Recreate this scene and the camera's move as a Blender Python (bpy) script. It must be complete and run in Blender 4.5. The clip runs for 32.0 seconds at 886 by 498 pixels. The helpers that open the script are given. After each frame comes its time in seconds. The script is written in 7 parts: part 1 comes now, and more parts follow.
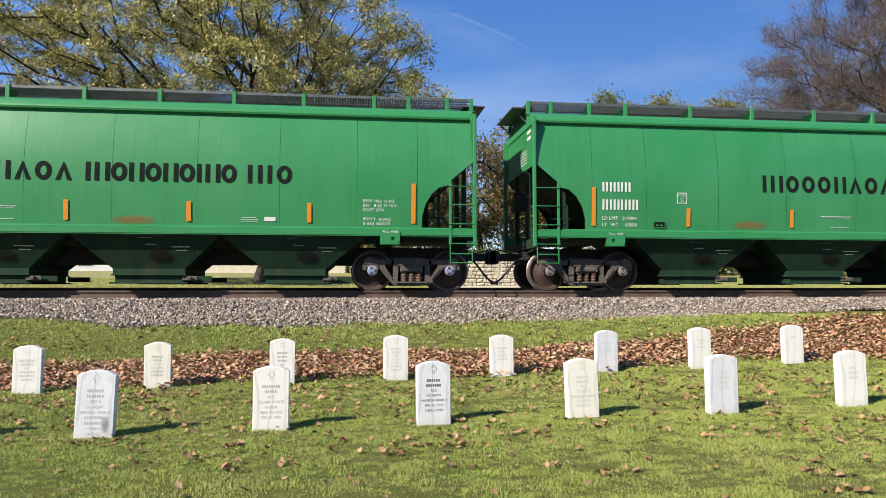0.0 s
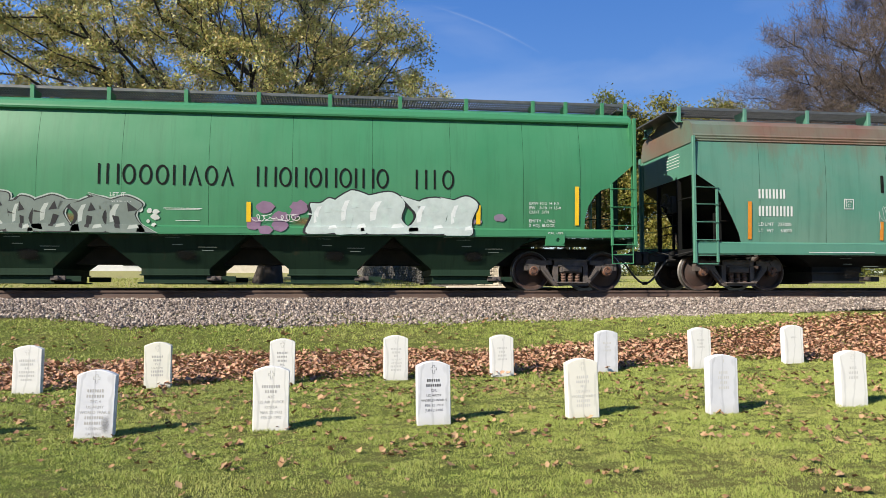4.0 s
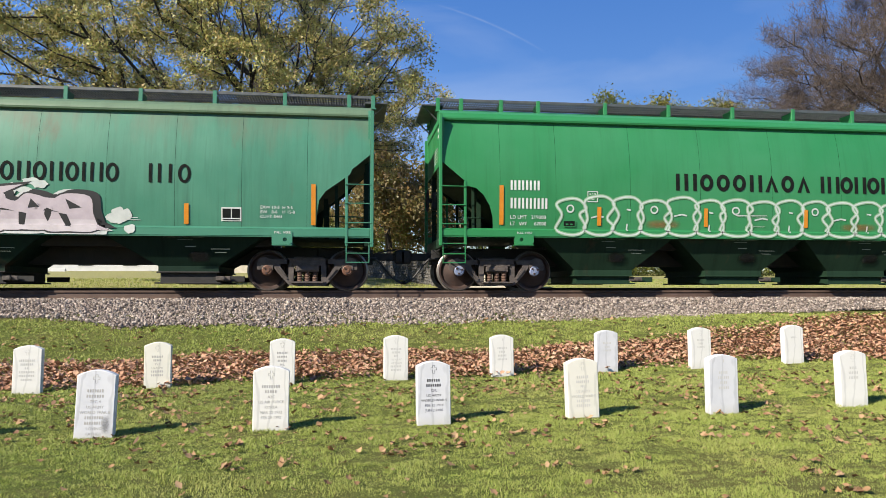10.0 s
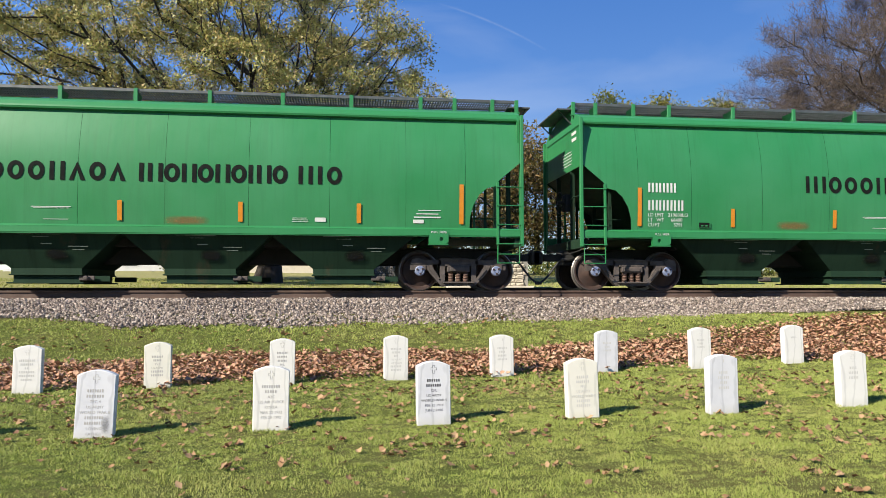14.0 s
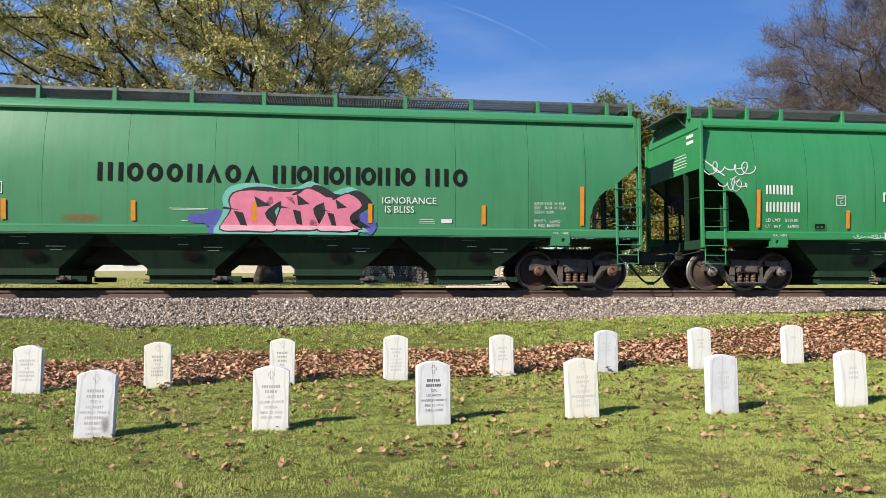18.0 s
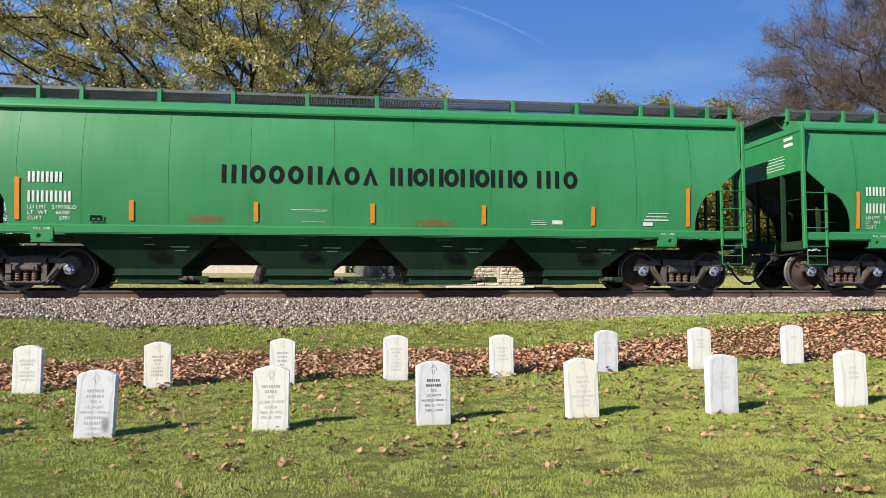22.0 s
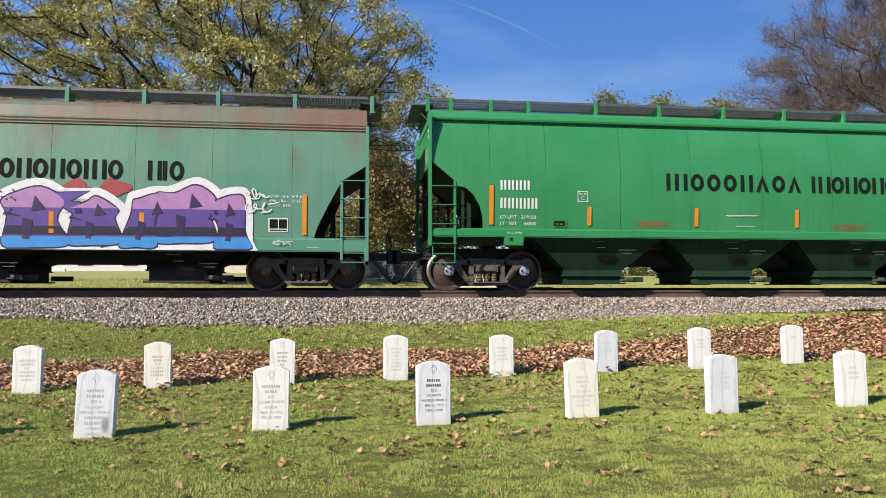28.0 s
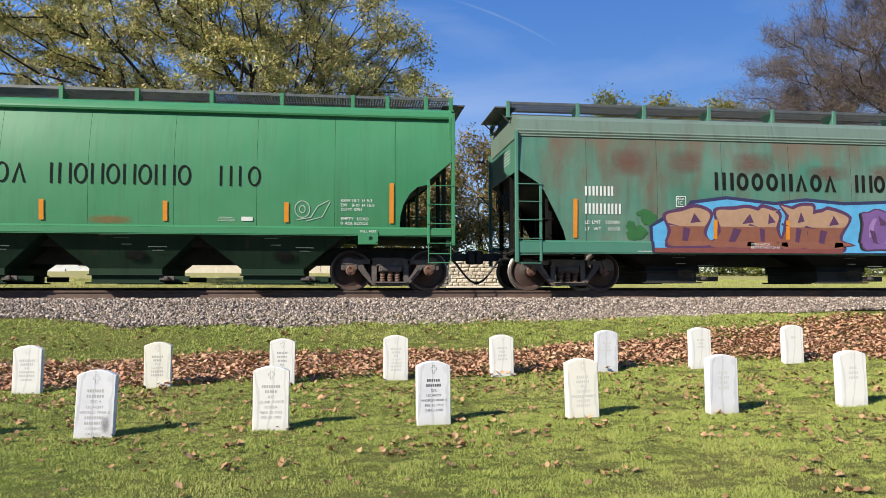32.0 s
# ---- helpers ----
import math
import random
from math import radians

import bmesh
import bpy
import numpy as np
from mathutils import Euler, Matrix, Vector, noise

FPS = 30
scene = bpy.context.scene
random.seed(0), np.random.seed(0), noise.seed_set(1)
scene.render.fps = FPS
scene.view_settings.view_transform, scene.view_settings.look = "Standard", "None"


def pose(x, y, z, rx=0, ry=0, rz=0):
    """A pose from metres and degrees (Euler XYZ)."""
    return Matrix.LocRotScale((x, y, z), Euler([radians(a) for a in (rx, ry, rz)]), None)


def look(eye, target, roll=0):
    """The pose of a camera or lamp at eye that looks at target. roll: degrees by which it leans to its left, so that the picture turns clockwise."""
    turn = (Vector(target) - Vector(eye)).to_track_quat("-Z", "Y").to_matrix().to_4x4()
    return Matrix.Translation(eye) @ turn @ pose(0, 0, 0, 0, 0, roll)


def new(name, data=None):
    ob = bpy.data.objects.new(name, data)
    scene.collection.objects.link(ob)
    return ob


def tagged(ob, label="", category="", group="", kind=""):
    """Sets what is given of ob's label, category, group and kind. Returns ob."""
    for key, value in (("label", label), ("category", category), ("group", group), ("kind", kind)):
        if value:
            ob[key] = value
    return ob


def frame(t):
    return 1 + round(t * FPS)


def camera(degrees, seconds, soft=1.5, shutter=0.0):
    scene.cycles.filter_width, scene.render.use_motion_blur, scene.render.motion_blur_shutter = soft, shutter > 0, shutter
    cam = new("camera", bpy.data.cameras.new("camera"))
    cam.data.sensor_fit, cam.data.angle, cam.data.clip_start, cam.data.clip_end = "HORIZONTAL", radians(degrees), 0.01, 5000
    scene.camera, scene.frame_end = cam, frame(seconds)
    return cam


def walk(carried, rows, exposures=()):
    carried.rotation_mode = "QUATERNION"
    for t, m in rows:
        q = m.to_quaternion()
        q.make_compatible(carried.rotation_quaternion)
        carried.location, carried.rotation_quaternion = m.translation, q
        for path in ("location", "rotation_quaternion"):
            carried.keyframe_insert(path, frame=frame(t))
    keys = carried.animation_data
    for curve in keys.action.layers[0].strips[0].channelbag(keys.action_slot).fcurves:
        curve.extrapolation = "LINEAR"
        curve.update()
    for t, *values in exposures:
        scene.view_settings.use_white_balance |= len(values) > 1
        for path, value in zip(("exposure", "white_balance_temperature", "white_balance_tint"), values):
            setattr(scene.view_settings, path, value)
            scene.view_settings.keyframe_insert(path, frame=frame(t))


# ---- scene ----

# camera: on a tripod, level with the rail tops, turned 7 degrees off the square to the track
EYE = (0.0, 0.0, 0.02)
YAW, TILT = radians(7.13), radians(3.17)
AIM = (EYE[0] + math.sin(YAW) * math.cos(TILT), EYE[1] + math.cos(YAW) * math.cos(TILT), EYE[2] + math.sin(TILT))
cam = camera(62.2, 32.0, soft=0.4)
walk(cam, [(0, look(EYE, AIM)), (32, look(EYE, AIM))], exposures=[(0, 0.97, 6850, 10.5), (32, 0.97, 6850, 10.5)])

# ---- light: low autumn sun from behind the camera, clear sky ----
SUN_AZ, SUN_EL = math.atan2(-0.82, -0.57), radians(34)
world = bpy.data.worlds.new("sky")
scene.world = world
world.use_nodes = True
wn = world.node_tree.nodes
sky = wn.new("ShaderNodeTexSky")
sky.sky_type = "NISHITA"
sky.sun_disc = False
sky.sun_elevation = SUN_EL
sky.sun_rotation = -SUN_AZ
sky.altitude = 200
sky.air_density, sky.dust_density, sky.ozone_density = 1.0, 0.0, 4.0
wn["Background"].inputs["Strength"].default_value = 0.057
deep = wn.new("ShaderNodeHueSaturation")
deep.inputs["Hue"].default_value, deep.inputs["Saturation"].default_value, deep.inputs["Value"].default_value = 0.521, 1.6, 2.6
# thin high cirrus all over the sky
where = wn.new("ShaderNodeTexCoord")
drawn = wn.new("ShaderNodeMapping")
drawn.inputs["Scale"].default_value, drawn.inputs["Rotation"].default_value = (1.2, 2.6, 5.0), (0.2, 0.3, 0.5)
wisps = wn.new("ShaderNodeTexNoise")
wisps.inputs["Scale"].default_value, wisps.inputs["Detail"].default_value, wisps.inputs["Distortion"].default_value = 1.6, 6.0, 0.7
thin = wn.new("ShaderNodeMapRange")
thin.inputs["From Min"].default_value, thin.inputs["From Max"].default_value, thin.inputs["To Max"].default_value = 0.5, 0.8, 0.22
veil = wn.new("ShaderNodeMix")
veil.data_type = "RGBA"
veil.inputs[7].default_value = (8.5, 9.2, 10.0, 1)
link = world.node_tree.links.new
even = wn.new("ShaderNodeGamma")
even.inputs["Gamma"].default_value = 0.65
link(sky.outputs[0], even.inputs["Color"])
link(even.outputs[0], deep.inputs["Color"])
link(where.outputs["Generated"], drawn.inputs["Vector"])
link(drawn.outputs[0], wisps.inputs["Vector"])
link(wisps.outputs["Fac"], thin.inputs["Value"])
link(thin.outputs[0], veil.inputs[0])
link(deep.outputs[0], veil.inputs[6])
link(veil.outputs[2], wn["Background"].inputs["Color"])
sun = new("sun", bpy.data.lights.new("sun", "SUN"))
sun.data.energy, sun.data.angle, sun.data.color = 5.0, radians(0.53), (1.0, 0.94, 0.84)
toward = Vector((math.sin(SUN_AZ) * math.cos(SUN_EL), math.cos(SUN_AZ) * math.cos(SUN_EL), math.sin(SUN_EL)))
sun.matrix_world = look(toward * 50, (0, 0, 0))


# ---- mesh building ----
class Build:
    """Collects vertices and faces of one mesh."""

    def __init__(self):
        self.v, self.f, self.k = [], [], []

    def add(self, verts, faces, k=0):
        n = len(self.v)
        self.v.extend(tuple(map(float, p)) for p in verts)
        self.f.extend(tuple(n + i for i in f) for f in faces)
        self.k.extend([k] * len(faces))
        return self

    def box(self, x0, y0, z0, x1, y1, z1, c=0.0, k=0):
        if c <= 0:
            v = [(x, y, z) for x in (x0, x1) for y in (y0, y1) for z in (z0, z1)]
            return self.add(v, [(0, 1, 3, 2), (4, 6, 7, 5), (0, 4, 5, 1), (2, 3, 7, 6), (0, 2, 6, 4), (1, 5, 7, 3)], k)
        v, ix = [], {}
        for i, x in enumerate((x0, x1)):
            for j, y in enumerate((y0, y1)):
                for l, z in enumerate((z0, z1)):
                    sx, sy, sz = c * (1 - 2 * i), c * (1 - 2 * j), c * (1 - 2 * l)
                    for a, p in enumerate(((x, y + sy, z + sz), (x + sx, y, z + sz), (x + sx, y + sy, z))):
                        ix[i, j, l, a] = len(v)
                        v.append(p)
        f = []
        for s in (0, 1):
            f.append(tuple(ix[s, j, l, 0] for j, l in ((0, 0), (0, 1), (1, 1), (1, 0))))
            f.append(tuple(ix[i, s, l, 1] for i, l in ((0, 0), (0, 1), (1, 1), (1, 0))))
            f.append(tuple(ix[i, j, s, 2] for i, j in ((0, 0), (0, 1), (1, 1), (1, 0))))
        for a in (0, 1):
            for b in (0, 1):
                f.append((ix[a, b, 0, 0], ix[a, b, 1, 0], ix[a, b, 1, 1], ix[a, b, 0, 1]))
                f.append((ix[a, 0, b, 0], ix[a, 1, b, 0], ix[a, 1, b, 2], ix[a, 0, b, 2]))
                f.append((ix[0, a, b, 1], ix[1, a, b, 1], ix[1, a, b, 2], ix[0, a, b, 2]))
                for d in (0, 1):
                    f.append((ix[a, b, d, 0], ix[a, b, d, 1], ix[a, b, d, 2]))
        return self.add(v, f, k)

    def prism(self, pts, lo, hi, axis="y", k=0):
        """A polygon drawn in the two other axes (in order), drawn out along one axis."""
        put = {"y": lambda a, b, h: (a, h, b), "x": lambda a, b, h: (h, a, b), "z": lambda a, b, h: (a, b, h)}[axis]
        n = len(pts)
        v = [put(a, b, lo) for a, b in pts] + [put(a, b, hi) for a, b in pts]
        f = [tuple(range(n)), tuple(range(2 * n - 1, n - 1, -1))] + [(i, i + n, (i + 1) % n + n, (i + 1) % n) for i in range(n)]
        return self.add(v, f, k)

    def lathe(self, prof, centre, axis="y", n=24, k=0, ks=None):
        """Turns a profile of (radius, height) round an axis."""
        v, f, kk = [], [], []
        for r, h in prof:
            for i in range(n):
                a = 2 * math.pi * i / n
                c, s = r * math.cos(a), r * math.sin(a)
                p = {"y": (c, h, s), "x": (h, c, s), "z": (c, s, h)}[axis]
                v.append((p[0] + centre[0], p[1] + centre[1], p[2] + centre[2]))
        for j in range(len(prof) - 1):
            for i in range(n):
                f.append((j * n + i, j * n + (i + 1) % n, (j + 1) * n + (i + 1) % n, (j + 1) * n + i))
                kk.append(ks[j] if ks else k)
        f.append(tuple(range(n)))
        f.append(tuple(range(len(v) - 1, len(v) - n - 1, -1)))
        kk += [kk[0], kk[-1]]
        self.add(v, f)
        self.k[-len(f):] = kk
        return self

    def tube(self, pts, r, n=6, k=0):
        pts = [Vector(p) for p in pts]
        v, f = [], []
        for i, p in enumerate(pts):
            d = (pts[min(i + 1, len(pts) - 1)] - pts[max(i - 1, 0)]).normalized()
            a = d.orthogonal().normalized() if i == 0 else (a - d * a.dot(d)).normalized()
            b = d.cross(a)
            rr = r[i] if isinstance(r, (list, tuple)) else r
            for j in range(n):
                t = 2 * math.pi * j / n
                v.append(p + (a * math.cos(t) + b * math.sin(t)) * rr)
        for i in range(len(pts) - 1):
            for j in range(n):
                f.append((i * n + j, i * n + (j + 1) % n, (i + 1) * n + (j + 1) % n, (i + 1) * n + j))
        f += [tuple(range(n)), tuple(range(len(v) - 1, len(v) - n - 1, -1))]
        return self.add(v, f, k)

    def mesh(self, name, smooth=False):
        me = bpy.data.meshes.new(name)
        me.from_pydata(self.v, [], self.f)
        me.polygons.foreach_set("material_index", self.k)
        bm = bmesh.new()
        bm.from_mesh(me)
        bmesh.ops.recalc_face_normals(bm, faces=bm.faces)
        bm.to_mesh(me)
        bm.free()
        if smooth:
            me.polygons.foreach_set("use_smooth", [True] * len(me.polygons))
            me.set_sharp_from_angle(angle=radians(24))
        return me


MESHES = {}


def shared(key, make, smooth=False):
    """One mesh for all pieces that look alike."""
    if key not in MESHES:
        made = make()
        MESHES[key] = made.mesh(str(key[0]), smooth) if isinstance(made, Build) else made
    return MESHES[key]


def part(name, shape, material, parent, label="", m=None):
    """Links a mesh as one object under a thing or a part; its materials belong to the object."""
    me = shape.mesh(name) if isinstance(shape, Build) else shape
    ob = new(name, me)
    mats = material if isinstance(material, (list, tuple)) else [material]
    while len(me.materials) < len(mats):
        me.materials.append(None)
    for slot, mat in zip(ob.material_slots, mats):
        slot.link = "OBJECT"
        slot.material = mat
    if parent is not None:
        ob.parent = parent
    if m is not None:
        ob.matrix_basis = m
    if label:
        ob["label"] = label
    return ob


def thing(name, label, category, m=None, group="", kind="", shape=None, material=None):
    ob = new(name) if shape is None else part(name, shape, material, None)
    if m is not None:
        ob.matrix_basis = m
    return tagged(ob, label, category, group, kind)


def raw_mesh(name, verts, faces_flat, size, smooth=False):
    """A large mesh of faces of one size, from arrays."""
    me = bpy.data.meshes.new(name)
    n = len(faces_flat) // size
    me.vertices.add(len(verts))
    me.vertices.foreach_set("co", np.asarray(verts, dtype=np.float32).ravel())
    me.loops.add(n * size)
    me.loops.foreach_set("vertex_index", np.asarray(faces_flat, dtype=np.int32))
    me.polygons.add(n)
    me.polygons.foreach_set("loop_start", np.arange(0, n * size, size, dtype=np.int32))
    if smooth:
        me.polygons.foreach_set("use_smooth", np.ones(n, dtype=bool))
    me.update(calc_edges=True)
    return me


# ---- materials ----
class Nodes:
    def __init__(self, name):
        self.mat = bpy.data.materials.new(name)
        self.mat.use_nodes = True
        self.t = self.mat.node_tree
        self.b = self.t.nodes["Principled BSDF"]

    def n(self, kind, **inputs):
        node = self.t.nodes.new(kind)
        for key, value in inputs.items():
            self.put(node, key, value)
        return node

    def put(self, node, key, value):
        sock = node.inputs[int(key[1:]) if key[0] == "i" and key[1:].isdigit() else key.replace("_", " ")]
        if isinstance(value, bpy.types.NodeSocket):
            self.t.links.new(value, sock)
        else:
            sock.default_value = value

    def coords(self, scale=(1, 1, 1), space="Object", shift=(0, 0, 0)):
        c = self.n("ShaderNodeTexCoord")
        m = self.n("ShaderNodeMapping", Vector=c.outputs[space], Scale=scale, Location=shift)
        return m.outputs[0]

    def noise(self, vec, scale, detail=4, rough=0.55):
        return self.n("ShaderNodeTexNoise", Vector=vec, Scale=scale, Detail=detail, Roughness=rough).outputs["Fac"]

    def ramp(self, fac, lo, hi, a=(0, 0, 0, 1), b=(1, 1, 1, 1)):
        r = self.n("ShaderNodeValToRGB", Fac=fac)
        e = r.color_ramp.elements
        e[0].position, e[0].color = lo, a
        e[1].position, e[1].color = hi, b
        return r.outputs["Color"]

    def mix(self, fac, a, b):
        node = self.n("ShaderNodeMix")
        node.data_type = "RGBA"
        self.put(node, "i0", fac)
        self.put(node, "i6", a)
        self.put(node, "i7", b)
        return node.outputs[2]

    def math(self, op, a, b=0.5):
        node = self.n("ShaderNodeMath", i0=a, i1=b)
        node.operation = op
        return node.outputs[0]

    def bump(self, height, strength=0.3, distance=0.01):
        bp = self.n("ShaderNodeBump", Height=height, Strength=strength, Distance=distance)
        self.t.links.new(bp.outputs[0], self.b.inputs["Normal"])

    def done(self, color, rough=0.6, metal=0.0, spec=0.5):
        self.put(self.b, "Base Color", color)
        self.put(self.b, "Roughness", rough)
        self.put(self.b, "Metallic", metal)
        self.put(self.b, "Specular IOR Level", spec)
        return self.mat


def rgb(r, g, b):
    """A base colour scaled to three quarters, against a raised exposure, so shade falls deeper."""
    return (0.75 * r, 0.75 * g, 0.75 * b, 1.0)


def surface(name, base, second, scale=6.0, rough=0.6, metal=0.0, grain=60.0, bump=0.2, spread=(0.35, 0.7), space="Object", spec=0.5):
    """A surface of two tones at two scales, with fine relief."""
    q = Nodes(name)
    c = q.coords(space=space)
    big = q.noise(c, scale, 5)
    fine = q.noise(c, grain, 3)
    col = q.mix(q.ramp(big, *spread), base, second)
    col = q.mix(q.math("MULTIPLY", fine, 0.35), col, tuple(0.55 * v for v in base[:3]) + (1,))
    q.bump(q.math("ADD", fine, big), bump, 0.01)
    return q.done(col, rough, metal, spec)


def car_paint(name, base, faded, rust=0.0, streak=0.25, seed=0.0, rough=0.42, chalk=0.3, wash=0.0, gloss=0.38):
    """Freight-car paint: sun-faded in broad patches, dirt run down in streaks, rust where it wore through."""
    q = Nodes(name)
    s = (seed * 3.1, seed, seed * 1.7)
    wide = q.noise(q.coords((1, 1, 1), shift=s), 0.55, 5)
    runs = q.noise(q.coords((1, 0.2, 0.10), shift=s), 3.2, 6, 0.62)
    thin = q.noise(q.coords((1, 0.2, 0.05), shift=s), 11.0, 5, 0.6)
    fine = q.noise(q.coords((1, 1, 1), shift=s), 70, 2)
    col = q.mix(q.math("MULTIPLY", q.ramp(wide, 0.32, 0.72), chalk), base, faded)
    grime = tuple(0.38 * v for v in base[:3]) + (1,)
    col = q.mix(q.math("MULTIPLY", q.ramp(runs, 0.5, 0.8), streak), col, grime)
    col = q.mix(q.math("MULTIPLY", q.ramp(thin, 0.56, 0.76), streak * 0.8), col, grime)
    if rust > 0:
        spots = q.noise(q.coords((1, 1, 0.35), shift=s), 1.1, 8, 0.68)
        col = q.mix(q.math("MULTIPLY", q.ramp(spots, 0.66 - 0.24 * rust, 0.78 - 0.12 * rust), min(1.0, 0.35 + 0.5 * rust)), col, rgb(0.14, 0.062, 0.035))
    if wash > 0:
        # rust washed down from the roof edge, in uneven tongues
        z = q.n("ShaderNodeSeparateXYZ", Vector=q.coords()).outputs[2]
        tongue = q.noise(q.coords((1, 0.2, 0.25), shift=s), 1.6, 6, 0.6)
        f = q.ramp(q.math("ADD", q.math("MULTIPLY", z, 0.15), q.math("MULTIPLY", tongue, 0.5)), 0.76 - 0.06 * wash, 0.88 - 0.06 * wash)
        col = q.mix(q.math("MULTIPLY", f, wash), col, rgb(0.17, 0.105, 0.07))
    dents = q.noise(q.coords((1, 1, 0.6), shift=s), 1.4, 3, 0.5)
    q.bump(q.math("ADD", q.math("ADD", q.math("MULTIPLY", wide, 2.0), q.math("MULTIPLY", dents, 1.2)), q.math("MULTIPLY", fine, 0.05)), 0.22, 0.02)
    r = q.math("ADD", q.math("MULTIPLY", runs, 0.25), rough - 0.1)
    return q.done(col, r, 0.0, gloss)


def smear(name, tone, strength, seed, grain=7.0, lo=0.12, hi=0.62):
    """A worn patch that thins out raggedly towards its rim."""
    q = Nodes(name)
    p = q.n("ShaderNodeSeparateXYZ", Vector=q.coords(space="Generated"))
    f = None
    for k in (0, 2):
        u = q.math("SUBTRACT", q.math("MULTIPLY", p.outputs[k], 2.0), 1.0)
        e = q.math("SUBTRACT", 1.0, q.math("POWER", q.math("ABSOLUTE", u), 2.0))
        f = e if f is None else q.math("MULTIPLY", f, e)
    rag = q.noise(q.coords((1, 1, 2.2), shift=(seed, 0, seed)), grain, 6, 0.7)
    f = q.ramp(q.math("MULTIPLY", f, q.math("ADD", rag, 0.2)), lo, hi)
    q.put(q.b, "Alpha", q.math("MULTIPLY", f, strength))
    return q.done(tone, 0.7, 0.0, 0.2)


def leaf_material(name, tones, gloss=0.5, through_light=0.28, spec=0.35):
    """Leaves in several tones, one to a leaf."""
    q = Nodes(name)
    g = q.n("ShaderNodeNewGeometry")
    r = q.n("ShaderNodeValToRGB", Fac=g.outputs["Random Per Island"])
    e = r.color_ramp.elements
    e[0].position, e[0].color = 0.0, tones[0]
    e[1].position, e[1].color = 1.0, tones[-1]
    for i, t in enumerate(tones[1:-1]):
        e.new((i + 1) / (len(tones) - 1)).color = t
    q.done(r.outputs["Color"], gloss, 0.0, spec)
    q.b.inputs["Subsurface Weight"].default_value = 0.0
    tr = q.n("ShaderNodeBsdfTranslucent", Color=r.outputs["Color"])
    mx = q.n("ShaderNodeMixShader", i0=through_light, i1=q.b.outputs[0], i2=tr.outputs[0])
    q.t.links.new(mx.outputs[0], q.t.nodes["Material Output"].inputs["Surface"])
    return q.mat


BLACK_PAINT = surface("black_paint", rgb(0.010, 0.012, 0.011), rgb(0.018, 0.021, 0.019), 5, 0.8, bump=0.05, spec=0.06)
WHITE_PAINT = surface("white_paint", rgb(0.78, 0.79, 0.76), rgb(0.62, 0.66, 0.62), 7, 0.5, bump=0.05)
# white stencil paint dimmed as it looks in the shade of the bays
SHADED_WHITE = surface("shaded_white_paint", rgb(0.42, 0.5, 0.43), rgb(0.3, 0.4, 0.33), 7, 0.55, bump=0.05)
AMBER = surface("amber_reflector", rgb(0.72, 0.27, 0.02), rgb(0.62, 0.21, 0.015), 9, 0.35, bump=0.05)
YELLOW = surface("yellow_reflector", rgb(0.86, 0.55, 0.02), rgb(0.78, 0.46, 0.015), 9, 0.35, bump=0.05)
CAST = surface("cast_steel", rgb(0.085, 0.07, 0.062), rgb(0.15, 0.12, 0.105), 5, 0.72, 0.15, 45, 0.35)
CAST_PALE = surface("dusty_cast_steel", rgb(0.07, 0.058, 0.052), rgb(0.135, 0.112, 0.10), 7, 0.75, 0.1, 45, 0.45)
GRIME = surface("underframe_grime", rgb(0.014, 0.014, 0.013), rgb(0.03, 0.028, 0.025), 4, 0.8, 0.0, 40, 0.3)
WHEEL_FACE = surface("rusty_wheel_face", rgb(0.07, 0.036, 0.026), rgb(0.025, 0.016, 0.014), 4, 0.7, 0.1, 50, 0.3)
TREAD = surface("worn_tread_steel", rgb(0.30, 0.28, 0.26), rgb(0.2, 0.18, 0.16), 8, 0.38, 0.7, 60, 0.1)
CAP_BLUE = surface("blue_bearing_cap", rgb(0.18, 0.24, 0.42), rgb(0.36, 0.38, 0.44), 14, 0.5, 0.1, 60, 0.2)
CAP_GREY = surface("grey_bearing_cap", rgb(0.28, 0.27, 0.26), rgb(0.14, 0.11, 0.10), 14, 0.5, 0.3, 60, 0.2)
CAP_RUST = surface("rusty_bearing_cap", rgb(0.2, 0.09, 0.05), rgb(0.11, 0.06, 0.045), 14, 0.6, 0.2, 60, 0.2)
SPRING = surface("rusty_spring_steel", rgb(0.20, 0.12, 0.085), rgb(0.12, 0.075, 0.06), 9, 0.65, 0.2, 60, 0.2)
RUBBER = surface("hose_rubber", rgb(0.012, 0.012, 0.012), rgb(0.03, 0.03, 0.03), 9, 0.6, bump=0.1)
GRATING = surface("galvanised_grating", rgb(0.17, 0.18, 0.18), rgb(0.09, 0.095, 0.095), 6, 0.5, 0.5, 60, 0.1)
RAIL = surface("rusty_rail", rgb(0.085, 0.052, 0.040), rgb(0.15, 0.095, 0.072), 3, 0.75, 0.1, 40, 0.3)
RAIL_TOP = surface("polished_rail_head", rgb(0.42, 0.41, 0.40), rgb(0.3, 0.28, 0.27), 3, 0.25, 0.9, 40, 0.05)


# ---- ground: one sheet ----
PROFILE_Y = [-400, 0, 4.8, 7.1, 10.1, 12.4, 14.0, 15.0, 19.8, 21.5, 24, 30, 50, 80, 200, 2600]
PROFILE_Z = [-1.6, -1.41, -1.345, -1.267, -1.205, -0.98, -0.62, -0.455, -0.5, -0.2, 0.08, 0.36, 1.1, 2.0, 3.6, 14]


